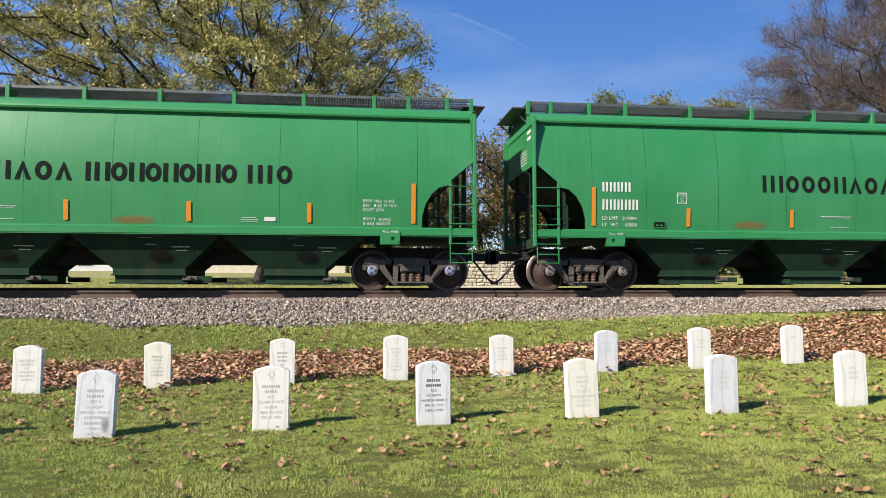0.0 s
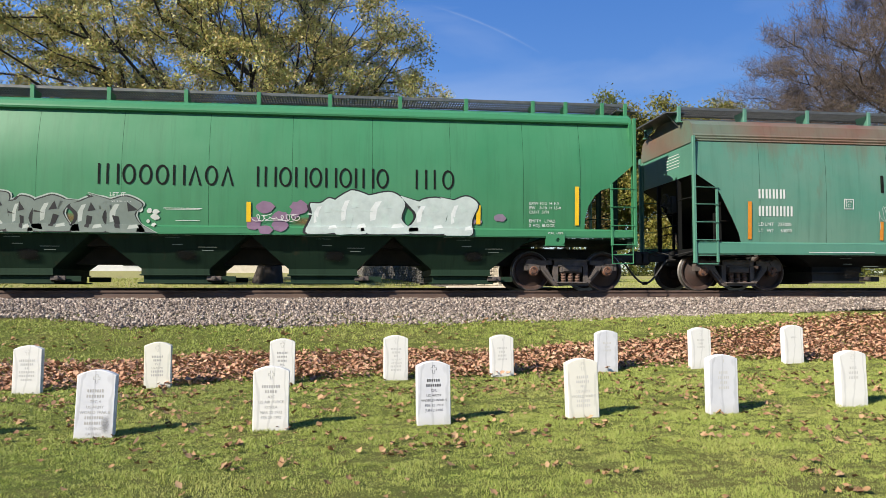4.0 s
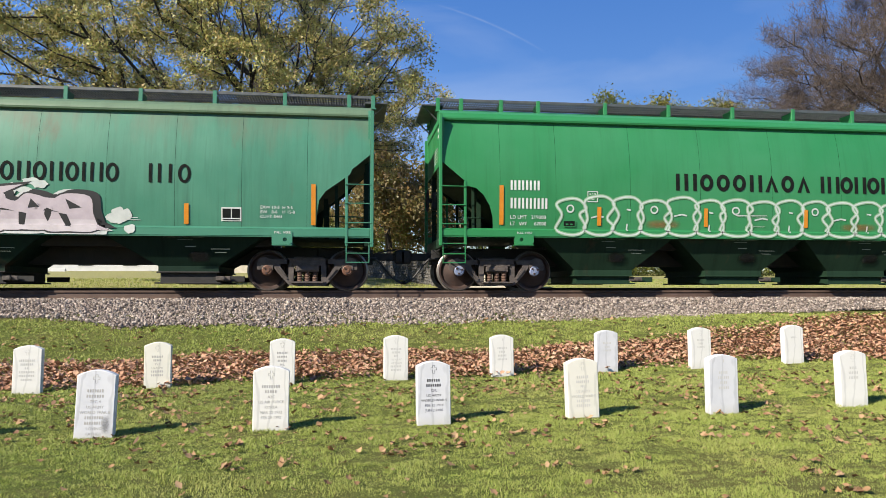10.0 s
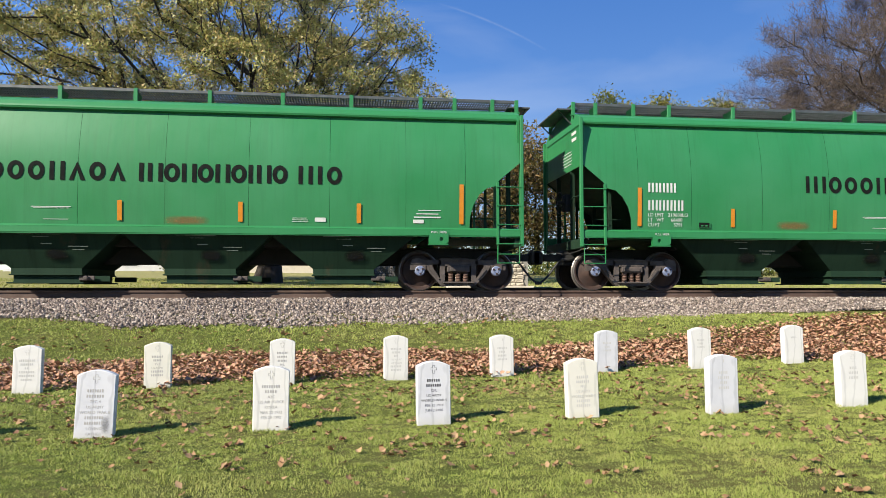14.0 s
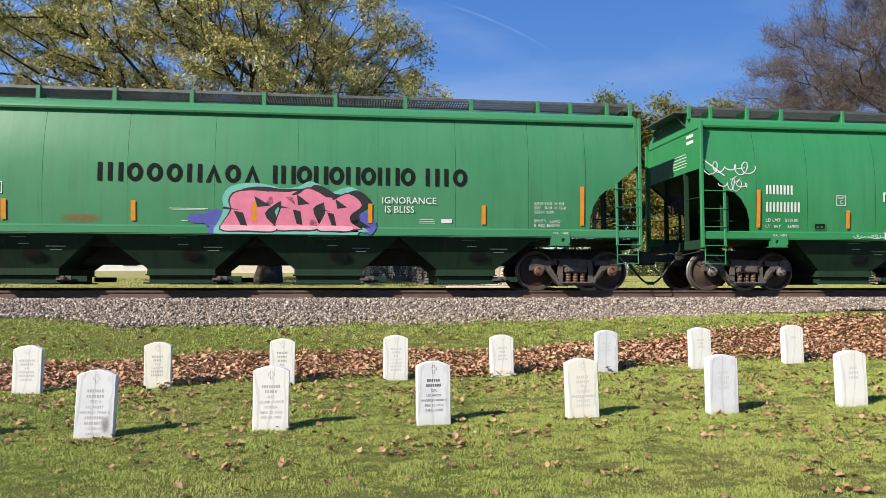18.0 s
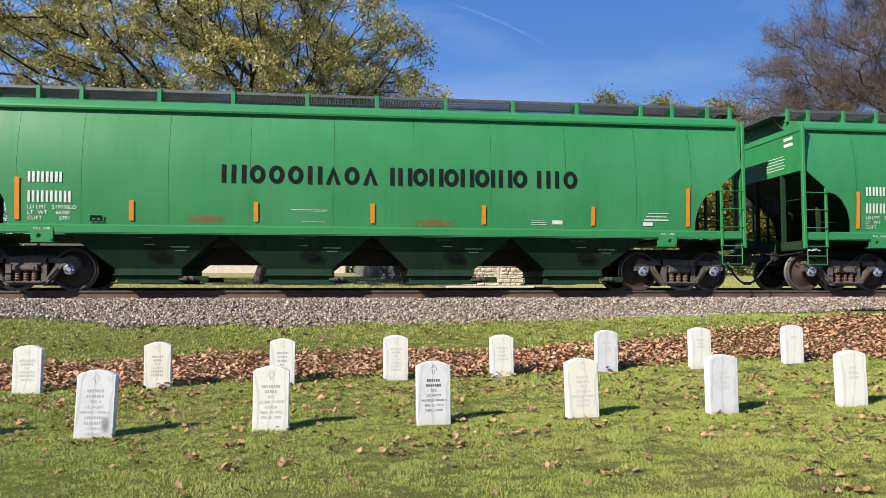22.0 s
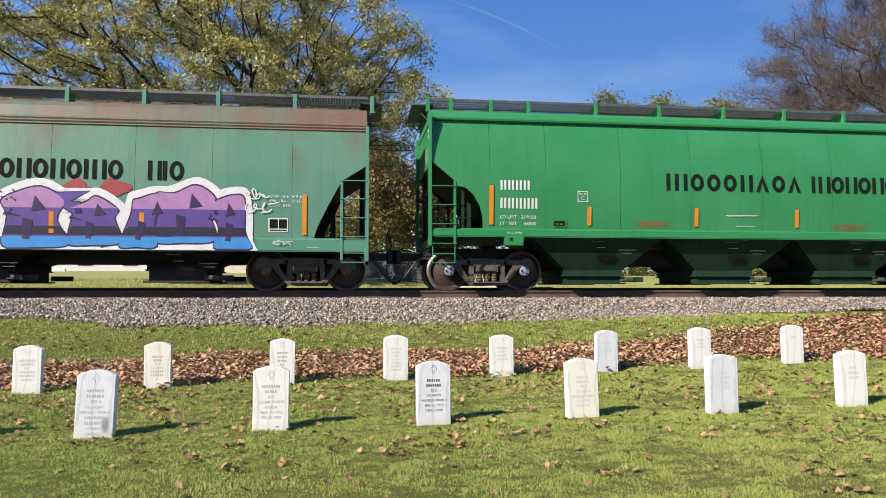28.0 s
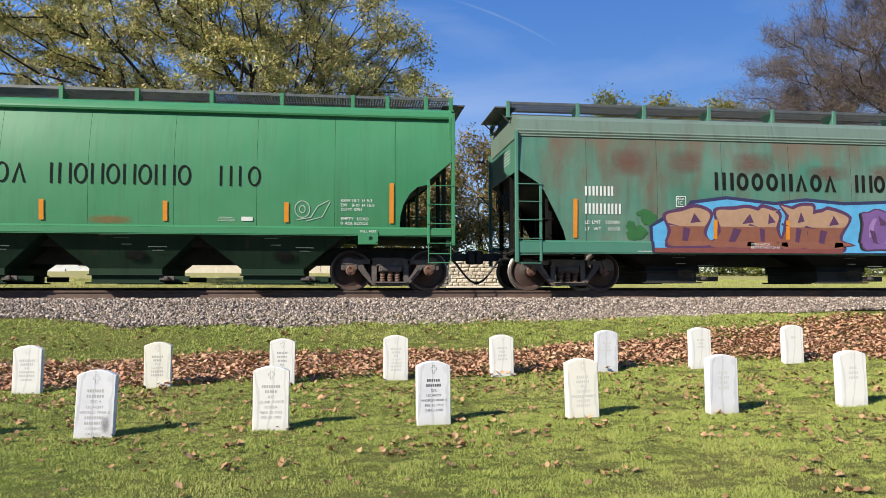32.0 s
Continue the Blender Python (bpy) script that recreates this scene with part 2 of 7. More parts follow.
def ground_z(x, y):
    x, y = np.asarray(x, float), np.asarray(y, float)
    z = np.interp(y, PROFILE_Y, PROFILE_Z)
    slope = np.interp(y, [0, 7.1, 10.1, 12, 14.2, 15], [0.004, 0.004, 0.009, 0.012, 0.006, 0.0])
    z = z + slope * np.clip(x - 1, -14, 14)
    return z + 0.012 * np.sin(x * 1.7 + 0.6 * y) * np.sin(y * 1.3 - 0.4 * x) * (y < 13)


def grass_material(name, green, dry, brown):
    q = Nodes(name)
    c = q.coords()
    wide, mid, fine = q.noise(c, 0.5, 5), q.noise(c, 3.5, 5), q.noise(c, 55, 3)
    col = q.mix(q.ramp(wide, 0.35, 0.65), green, dry)
    col = q.mix(q.math("MULTIPLY", q.ramp(mid, 0.45, 0.75), 0.55), col, brown)
    col = q.mix(q.math("MULTIPLY", q.ramp(fine, 0.4, 0.7), 0.5), col, tuple(0.4 * v for v in green[:3]) + (1,))
    # beyond the track the grass is drier and paler
    y = q.n("ShaderNodeSeparateXYZ", Vector=c).outputs[1]
    pale = q.mix(q.ramp(mid, 0.35, 0.7), rgb(0.36, 0.36, 0.13), rgb(0.42, 0.37, 0.17))
    pale = q.mix(q.math("MULTIPLY", fine, 0.3), pale, rgb(0.15, 0.17, 0.05))
    far = q.n("ShaderNodeMapRange", Value=y)
    far.inputs["From Min"].default_value, far.inputs["From Max"].default_value = 20.5, 23.0
    col = q.mix(far.outputs[0], col, pale)
    q.bump(q.math("ADD", mid, fine), 0.8, 0.03)
    return q.done(col, 0.9, 0.0, 0.15)


LAWN = grass_material("lawn_soil", rgb(0.095, 0.125, 0.022), rgb(0.15, 0.15, 0.042), rgb(0.14, 0.11, 0.045))


def make_ground():
    xs = np.unique(np.concatenate([np.linspace(-2600, -60, 24), np.linspace(-60, 80, 141), np.linspace(80, 2600, 24), np.linspace(-9, 13, 89)]))
    ys = np.unique(np.concatenate([np.linspace(-400, 3, 20), np.linspace(3, 24, 85), np.linspace(24, 90, 60), np.linspace(90, 2600, 24)]))
    gx, gy = np.meshgrid(xs, ys)
    v = np.stack([gx, gy, ground_z(gx, gy)], -1).reshape(-1, 3)
    nx, ny = len(xs), len(ys)
    i = (np.arange(ny - 1)[:, None] * nx + np.arange(nx - 1)[None, :]).ravel()
    f = np.stack([i, i + 1, i + nx + 1, i + nx], -1).ravel()
    me = raw_mesh("ground", v, f, 4, True)
    me.materials.append(LAWN)
    ob = new("ground", me)
    tagged(ob, "mown cemetery lawn of green and straw-dry grass, rising to the railway bank", "ground", kind="structure")


make_ground()

# ---- railway ----
TRACK_Y, GAUGE = 17.85, 1.435
BALLAST = surface("crushed_stone_bed", rgb(0.15, 0.13, 0.12), rgb(0.08, 0.07, 0.065), 9, 0.9, 0.0, 30, 0.8)


def stone_material():
    q = Nodes("crushed_stone")
    g = q.n("ShaderNodeNewGeometry")
    r = q.n("ShaderNodeValToRGB", Fac=g.outputs["Random Per Island"])
    e = r.color_ramp.elements
    e[0].color, e[1].color = rgb(0.15, 0.122, 0.104), rgb(0.76, 0.67, 0.56)
    e.new(0.4).color = rgb(0.32, 0.265, 0.225)
    e.new(0.75).color = rgb(0.50, 0.42, 0.355)
    n = q.noise(q.coords(), 40, 3)
    col = q.mix(q.math("MULTIPLY", n, 0.5), r.outputs["Color"], rgb(0.16, 0.12, 0.105))
    q.bump(n, 0.4, 0.01)
    return q.done(col, 0.9, 0.0, 0.2)


STONE = stone_material()


def bed_z(y):
    """Height of the ballast bed across the track."""
    return np.interp(y, [13.2, 14.0, 15.1, 16.0, 16.6, 19.1, 19.7, 21.6], [-0.85, -0.62, -0.44, -0.235, -0.20, -0.20, -0.23, -0.62])


def toe_y(x):
    """The near edge of the stones, which wanders along the grass."""
    x = np.asarray(x, float)
    return np.interp(x, [-9, -6.6, -5.5, -4.3, -1.2, 4, 7.3, 9, 12], [15.2, 14.9, 14.6, 14.05, 13.9, 14.1, 14.45, 14.9, 15.3]) + 0.09 * np.sin(x * 2.3 + 1) + 0.05 * np.sin(x * 5.1)


def make_track():
    ys = [13.9, 14.0, 15.1, 16.0, 16.6, 19.1, 19.7, 21.6]
    b = Build()
    xs = np.concatenate([[-420], np.linspace(-16, 26, 61), [520]])
    v = []
    for x in xs:
        edge = float(toe_y(x)) + 0.1
        for i, y in enumerate(ys):
            yy = max(y, edge + 0.02 * i)
            v.append((x, yy, float(bed_z(yy)) - (0.06 if i == 0 else 0.015)))
    n = len(ys)
    b.add(v, [(i * n + j, (i + 1) * n + j, (i + 1) * n + j + 1, i * n + j + 1) for i in range(len(xs) - 1) for j in range(n - 1)])
    bed = thing("ballast_bed", "grey crushed-stone ballast shoulder under the railway track", "ballast", kind="structure", shape=b, material=BALLAST)
    # loose stones on the shoulder, each with its own edges
    rng = np.random.default_rng(5)
    N = 74000
    x = rng.uniform(-11.5, 21, N)
    y = rng.uniform(13.6, 16.95, N)
    keep = y > toe_y(x) - rng.exponential(0.05, N)
    x, y = x[keep], y[keep]
    z = np.maximum(bed_z(y), ground_z(x, y)) + rng.uniform(-0.015, 0.026, len(x))
    size = 0.009 + 0.020 * rng.random(len(x)) ** 1.6
    cube = np.array([(sx, sy, sz) for sx in (-1, 1) for sy in (-1, 1) for sz in (-1, 1)], float)
    v = cube[None] * rng.uniform(0.2, 1.35, (len(x), 8, 3)) * size[:, None, None] * np.stack([np.ones(len(x)), rng.uniform(0.7, 1.1, len(x)), rng.uniform(0.6, 1.0, len(x))], -1)[:, None, :]
    a, t = rng.uniform(0, 6.28, len(x)), rng.uniform(-0.7, 0.7, len(x))
    ca, sa, ct, st = np.cos(a)[:, None], np.sin(a)[:, None], np.cos(t)[:, None], np.sin(t)[:, None]
    vx, vz = v[..., 0] * ct + v[..., 2] * st, -v[..., 0] * st + v[..., 2] * ct
    v = np.stack([vx * ca - v[..., 1] * sa + x[:, None], vx * sa + v[..., 1] * ca + y[:, None], vz + z[:, None]], -1)
    q = np.array([(0, 1, 3, 2), (4, 6, 7, 5), (0, 4, 5, 1), (2, 3, 7, 6), (0, 2, 6, 4), (1, 5, 7, 3)])
    f = (q[None] + 8 * np.arange(len(x))[:, None, None]).ravel()
    me = raw_mesh("gravel", v.reshape(-1, 3), f, 4)
    me.materials.append(STONE)
    tagged(new("gravel", me), "loose grey and pinkish crushed stones on the track shoulder", "gravel", kind="stuff")
    # two rails, each on its own
    prof = [(-0.075, -0.178), (0.075, -0.178), (0.075, -0.166), (0.012, -0.14), (0.009, -0.055), (0.036, -0.042), (0.037, -0.008), (0.028, 0.0), (-0.028, 0.0), (-0.037, -0.008), (-0.036, -0.042), (-0.009, -0.055), (-0.012, -0.14), (-0.075, -0.166)]
    for s in (-1, 1):
        b = Build().prism([(TRACK_Y + s * (GAUGE / 2 + 0.037) + u, w + (0.07 if s > 0 else 0.0)) for u, w in prof], -420, 520, "x")
        for i, f in enumerate(b.f):
            if all(abs(b.v[j][2] - (0.07 if s > 0 else 0.0)) < 1e-6 for j in f):
                b.k[i] = 1
        thing("rail", "rust-brown steel rail with a polished running head", "rail", group="rails of the track", kind="structure", shape=b, material=[RAIL, RAIL_TOP])
    # timber sleepers, nearly buried in the stones
    TIE = surface("weathered_timber", rgb(0.07, 0.055, 0.045), rgb(0.12, 0.10, 0.085), 3, 0.9, 0.0, 40, 0.5)
    tie = Build().box(-0.115, -1.3, -0.35, 0.115, 1.3, -0.176, 0.008).mesh("sleeper")
    for i in range(80):
        thing("sleeper", "weathered timber sleeper bedded in crushed stone", "sleeper", pose(-15 + 0.52 * i, TRACK_Y, 0.035, 2.67), group="sleepers of the track", kind="structure", shape=tie, material=TIE)


make_track()

# ---- covered hopper cars ----
# kind A: four bays; B: three bays; C: older, three bays with a ribbed roof edge and a deep sill
KINDS = {
    "A": dict(half=8.72, length=18.995, truck=7.373, sill=(1.22, 1.40), top=3.88, seams=(-7.40, -6.10, -4.33, -2.62, -0.82, 0.95, 2.70, 4.44, 6.12, 7.46),
              cut=((8.72, 2.90), (8.22, 2.48), (8.16, 2.36), (7.95, 2.31), (7.78, 2.16), (7.64, 1.92), (7.57, 1.66), (7.56, 1.40)),
              bays=((-4.83, 1.6, 0.70), (-1.58, 1.62, 0.72), (1.62, 1.6, 0.76), (4.75, 1.62, 0.68)), bay_z=0.36, gate_z=0.15,
              reflect=(-5.08, -2.49, 0.03, 2.53, 5.08), tall=7.37, tall_z=(1.49, 2.38), short_z=(1.49, 1.92),
              posts=(-8.75, -8.2, -7.25, -6.35, -4.7, -3.1, -1.45, 0.14, 1.74, 3.35, 4.9, 6.5, 7.3, 8.2, 8.78)),
    "B": dict(half=8.38, length=18.417, truck=6.994, sill=(1.18, 1.38), top=3.88, seams=(-7.0, -5.6, -4.2, -2.8, -1.4, 0.0, 1.4, 2.8, 4.2, 5.6, 7.0),
              cut=((8.38, 3.02), (7.98, 2.68), (7.93, 2.56), (7.40, 2.18), (7.26, 1.98), (7.22, 1.70), (7.20, 1.38)),
              bays=((-4.48, 1.53, 0.60), (0.0, 1.52, 0.63), (4.42, 1.70, 0.64)), bay_z=0.42, gate_z=0.15,
              reflect=(-4.42, -1.84, 1.91, 4.45), tall=7.14, tall_z=(1.43, 2.33), short_z=(1.43, 1.87),
              posts=(-8.4, -7.7, -6.3, -4.68, -3.07, -1.45, 0.16, 1.72, 3.3, 4.9, 6.45, 7.9, 8.45)),
    "C": dict(half=8.2, length=17.895, truck=6.888, sill=(0.86, 1.14), top=3.52, seams=(-6.6, -4.9, -3.3, -1.6, 0.0, 1.6, 3.3, 4.9, 6.6),
              cut=((8.20, 2.75), (7.72, 2.44), (7.60, 2.28), (7.30, 1.70), (7.14, 1.36), (7.08, 1.14)),
              bays=((-4.35, 1.35, 0.66), (0.0, 1.35, 0.64), (4.1, 1.35, 0.64)), bay_z=0.46, gate_z=0.17,
              reflect=(-3.48, -1.66, 1.64, 3.46), tall=6.87, tall_z=(1.21, 2.10), short_z=(1.21, 1.66),
              posts=(-8.3, -6.6, -4.94, -3.28, -1.62, 0.02, 1.67, 3.3, 4.9, 6.6, 8.35)),
}


def side_y(kind, z):
    """Half width of a car's side at a height: a slight outward bow above the sill, or a barrel that draws in under the eaves."""
    d = KINDS[kind]
    if z < d["sill"][1]:
        return 1.612
    u = min(1.0, (z - d["sill"][1]) / (d["top"] - d["sill"][1]))
    if kind == "C":
        return 1.545 + 0.065 * math.sin(math.pi * (0.08 + 0.84 * u))
    return 1.612 - (0.065 if u < 0.45 else 0.205) * ((u - 0.45) / (0.45 if u < 0.45 else 0.55)) ** 2


def low_z(kind, x):
    """Lower edge of the side sheet, cut away over the trucks."""
    d = KINDS[kind]
    c = sorted(d["cut"])
    return float(np.interp(abs(x), [p[0] for p in c], [p[1] for p in c])) if abs(x) > c[0][0] else d["sill"][1]


def sheet(kind, xs, side, off, edge=0.0):
    b, rows, n = Build(), 10, len(xs)
    for i, x in enumerate(xs):
        lo, hi = low_z(kind, x), KINDS[kind]["top"]
        back = edge if i in (0, n - 1) else 0.0
        for j in range(rows):
            z = lo + (hi - lo) * j / (rows - 1)
            b.v.append((x, side * (side_y(kind, z) + off - back), z))
    for i in range(n - 1):
        for j in range(rows - 1):
            b.f.append((i * rows + j, (i + 1) * rows + j, (i + 1) * rows + j + 1, i * rows + j + 1))
            b.k.append(0)
    return b


def panel_columns(kind, x0, x1):
    xs = [x0, x0 + 0.016, x0 + 0.024, x1 - 0.024, x1 - 0.016, x1]
    for cx, _ in KINDS[kind]["cut"]:
        for s in (-1, 1):
            if x0 + 0.04 < s * cx < x1 - 0.04:
                xs.append(s * cx)
    return sorted(xs)


def roof_shape(kind):
    d = KINDS[kind]
    t, h = d["top"], d["half"]
    if kind == "C":
        half = [(1.56, t), (1.585, t + 0.02), (1.565, t + 0.05), (1.585, t + 0.085), (1.56, t + 0.115), (1.575, t + 0.15), (1.545, t + 0.19), (1.50, t + 0.42), (1.36, t + 0.54), (1.0, t + 0.62), (0.62, t + 0.68), (0.5, t + 0.76), (0.0, t + 0.78)]
    else:
        half = [(1.40, t - 0.012), (1.488, t + 0.006), (1.50, t + 0.045), (1.49, t + 0.08), (1.44, t + 0.17), (1.2, t + 0.28), (0.8, t + 0.36), (0.55, t + 0.40), (0.5, t + 0.47), (0.0, t + 0.49)]
    pts = [(y, z) for y, z in half] + [(-y, z) for y, z in half[-2::-1]]
    b = Build()
    n = len(pts)
    for x in (-h - 0.02, h + 0.02):
        b.v += [(x, y, z) for y, z in pts]
    b.f += [(i, i + 1, n + i + 1, n + i) for i in range(n - 1)] + [tuple(range(n)), tuple(range(2 * n - 1, n - 1, -1))]
    if kind != "C":
        b.k = [1 if 1 <= i <= 3 or n - 5 <= i <= n - 3 else 0 for i in range(n - 1)] + [0, 0]
    else:
        b.k = [0 if i < 6 or i > n - 8 else 1 for i in range(n - 1)] + [0, 0]
    return b


def bay_shape(kind, i):
    """One hopper bay: four sloping sheets from the sill down to the outlet."""
    d = KINDS[kind]
    c, w, g = d["bays"][i]
    zt, zb, zm = d["sill"][0] + 0.02, d["bay_z"], d["bay_z"] + 0.12
    yt, yb = 1.50, 1.12
    top = [(c - w, -yt, zt), (c + w, -yt, zt), (c + w, yt, zt), (c - w, yt, zt)]
    mid = [(c - g, -yb, zm), (c + g, -yb, zm), (c + g, yb, zm), (c - g, yb, zm)]
    bot = [(c - g, -yb, zb), (c + g, -yb, zb), (c + g, yb, zb), (c - g, yb, zb)]
    b = Build().add(top + mid + bot, [(0, 1, 5, 4), (1, 2, 6, 5), (2, 3, 7, 6), (3, 0, 4, 7), (4, 5, 9, 8), (5, 6, 10, 9), (6, 7, 11, 10), (7, 4, 8, 11), (8, 9, 10, 11), (3, 2, 1, 0)])
    return b


def gate_shape(kind, i):
    d = KINDS[kind]
    c, w, g = d["bays"][i]
    z0, z1 = d["gate_z"], d["bay_z"]
    b = Build().box(c - g - 0.03, -1.16, z1 - 0.03, c + g + 0.03, 1.16, z1 + 0.0, 0.006)
    b.box(c - g + 0.04, -1.08, z0 + 0.03, c + g - 0.04, 1.08, z1 - 0.03)
    b.box(c - g - 0.06, -1.18, z0, c + g + 0.06, -1.08, z0 + 0.035, 0.006).box(c - g - 0.06, 1.08, z0, c + g + 0.06, 1.18, z0 + 0.035, 0.006)
    b.box(c + g + 0.05, -1.02, z0 + 0.05, c + g + 0.55, -0.96, z0 + 0.17).box(c + g + 0.05, 0.96, z0 + 0.05, c + g + 0.55, 1.02, z0 + 0.17)
    return b


def capstan_shape():
    """The square-socketed head of a gate's opening shaft."""
    b = Build().lathe([(0.03, -0.16), (0.052, -0.15), (0.055, -0.08), (0.04, -0.06), (0.035, 0.0)], (0, 0, 0), "y", 12)
    return b.box(-0.16, -0.06, -0.05, 0.16, -0.02, 0.05, 0.01)


def running_board(kind):
    """Open grating laid along the roof: bearing bars with close cross bars."""
    h = KINDS[kind]["half"] + 0.05
    z = 4.48 if kind != "C" else 4.46
    b = Build()
    for y in (-0.99, -0.22):
        b.box(-h, y - 0.012, z - 0.05, h, y + 0.012, z + 0.012)
    for y in (-0.8, -0.6, -0.41):
        b.box(-h, y - 0.004, z - 0.025, h, y + 0.004, z)
    n = int(2 * h / 0.062)
    for i in range(n):
        x = -h + 0.062 * (i + 0.5)
        b.add([(x - 0.012, -0.98, z - 0.022), (x + 0.012, -0.98, z - 0.022), (x + 0.012, -0.23, z - 0.022), (x - 0.012, -0.23, z - 0.022),
               (x - 0.012, -0.98, z), (x + 0.012, -0.98, z), (x + 0.012, -0.23, z), (x - 0.012, -0.23, z)],
              [(0, 1, 2, 3), (4, 5, 6, 7), (0, 3, 7, 4), (1, 2, 6, 5)])
    return b


def board_post(kind):
    zt = 4.48 if kind != "C" else 4.46
    zb = KINDS[kind]["top"] + (0.31 if kind != "C" else 0.58)
    b = Build().box(-0.045, -1.03, zb, 0.045, -0.985, zt + 0.02, 0.006)
    b.prism([(-1.02, zb), (-0.6, zb + 0.1), (-0.52, zt - 0.05), (-1.0, zt - 0.05)], -0.008, 0.008, "x")
    return b.box(-0.07, -1.06, zb - 0.02, 0.07, -0.98, zb + 0.012, 0.004)


def end_platform(kind, s):
    """Cross walkway at the end of the roof: one grating plate with a turned-down rim, on two brackets."""
    h = KINDS[kind]["half"]
    z = 4.36
    x0, x1 = s * (h - 0.12), s * (h + 0.40)
    b = Build().add([(x0, -0.95, z), (x1, -0.95, z), (x1, 0.95, z), (x0, 0.95, z), (x0, -0.95, z - 0.03), (x1, -0.95, z - 0.03), (x1, 0.95, z - 0.03), (x0, 0.95, z - 0.03)],
                    [(0, 1, 2, 3), (7, 6, 5, 4), (0, 4, 5, 1), (1, 5, 6, 2), (2, 6, 7, 3), (3, 7, 4, 0)])
    for y in (-0.8, 0.8):
        b.tube([(x1 - s * 0.05, y, z - 0.02), (s * h, y, z - 0.36)], 0.016, 5)
    return b


def end_wall(kind, s):
    d = KINDS[kind]
    h, zc, t = d["half"], d["cut"][0][1], d["top"]
    b = Build()
    arc = [(1.53, t - 0.03), (1.43, t + 0.13), (1.1, t + 0.26), (0.6, t + 0.4), (0, t + 0.44), (-0.6, t + 0.4), (-1.1, t + 0.28), (-1.45, t + 0.16), (-1.53, t)]
    b.prism([(-1.53, zc), (1.53, zc)] + arc, min(s * (h - 0.05), s * h), max(s * (h - 0.05), s * h), "x")
    return b


def slope_sheet(kind, s):
    d = KINDS[kind]
    h, zc = d["half"], d["cut"][0][1]
    c, w, g = d["bays"][0 if s < 0 else -1]
    x1, z1 = abs(c) + w + 0.02, d["sill"][0] + 0.02
    y = 1.525
    v = [(s * (h - 0.02), -y, zc), (s * (h - 0.02), y, zc), (s * x1, y, z1), (s * x1, -y, z1)]
    v += [(p[0] - s * 0.03, p[1], p[2] + 0.05) for p in v]
    return Build().add(v, [(0, 1, 2, 3), (7, 6, 5, 4), (0, 4, 5, 1), (1, 5, 6, 2), (2, 6, 7, 3), (3, 7, 4, 0)])


def corner_post(kind, s):
    d = KINDS[kind]
    x, zb = s * (d["half"] + 0.0), d["sill"][0] - 0.22
    b = Build().box(min(x, x + s * 0.075), -1.64, zb, max(x, x + s * 0.075), -1.555, d["top"] + 0.12, 0.008)
    return b.box(min(x, x + s * 0.02), -1.6, zb, max(x, x + s * 0.02), -1.46, d["top"], 0.004)


def ladder_stile(kind, s):
    d = KINDS[kind]
    x = s * (d["half"] - 0.52)
    zt = low_z(kind, x) + 0.02
    zb = d["sill"][0] - 0.2
    return Build().box(x - 0.03, -1.625, zb, x + 0.03, -1.585, zt, 0.006)


def rung(kind, s):
    d = KINDS[kind]
    x0, x1 = sorted((s * (d["half"] - 0.55), s * (d["half"] + 0.03)))
    return Build().tube([(x0, -1.605, 0), (x0, -1.64, 0.0), (x1, -1.64, 0), (x1, -1.605, 0)], 0.012, 5)


def stirrup(kind, s):
    """Sill step that hangs below the corner of the car."""
    d = KINDS[kind]
    x0, x1 = s * (d["half"] - 0.52), s * (d["half"] - 0.02)
    z = d["sill"][0] - (0.2 if kind != "C" else 0.0)
    b = Build().tube([(x0, -1.6, z + 0.06), (x0, -1.6, 0.62), (x1, -1.6, 0.62), (x1, -1.6, z + 0.06)], 0.016, 5)
    return b.tube([(x0, -1.6, 0.82), (x1, -1.6, 0.82)], 0.013, 5)


def end_frame(kind, s):
    """End sill, upright posts and braces behind the coupler."""
    d = KINDS[kind]
    h, z = d["half"], d["sill"][0]
    x0, x1 = sorted((s * (h - 0.12), s * (h + 0.02)))
    b = Build().box(x0, -1.52, 0.98, x1, 1.52, z - 0.02, 0.01)
    for y in (-0.62, 0.56):
        x = s * (h - 0.06)
        b.box(x - 0.05, y, z - 0.05, x + 0.05, y + 0.07, d["cut"][0][1] + 0.02)
        x = s * (h - 1.0)
        b.box(x - 0.045, y, z - 0.05, x + 0.045, y + 0.07, float(np.interp(h - 1.0, [6.4, h], [1.24, d["cut"][0][1]])) + 0.02)
    for y in (-1.3, 1.24):
        x = s * (h - 0.75)
        b.box(x - 0.03, y, z, x + 0.03, y + 0.05, float(np.interp(h - 0.75, [6.4, h], [1.24, d["cut"][0][1]])))
    for zz in (1.42, 1.62, 1.9):
        b.tube([(s * (h - 0.05), -0.6, zz), (s * (h - 0.05), 0.6, zz)], 0.014, 5)
    b.tube([(s * (h - 1.0), -1.3, 1.66), (s * (h - 0.3), -1.3, 1.66)], 0.014, 5)
    b.tube([(s * (h + 0.02), -1.5, 2.2), (s * (h + 0.08), -1.1, 2.2), (s * (h + 0.02), -0.7, 2.2)], 0.012, 5)
    # floor plate over the truck
    b.box(min(s * (h - 0.1), s * 6.6), -1.45, z - 0.05, max(s * (h - 0.1), s * 6.6), 1.45, z - 0.03)
    return b


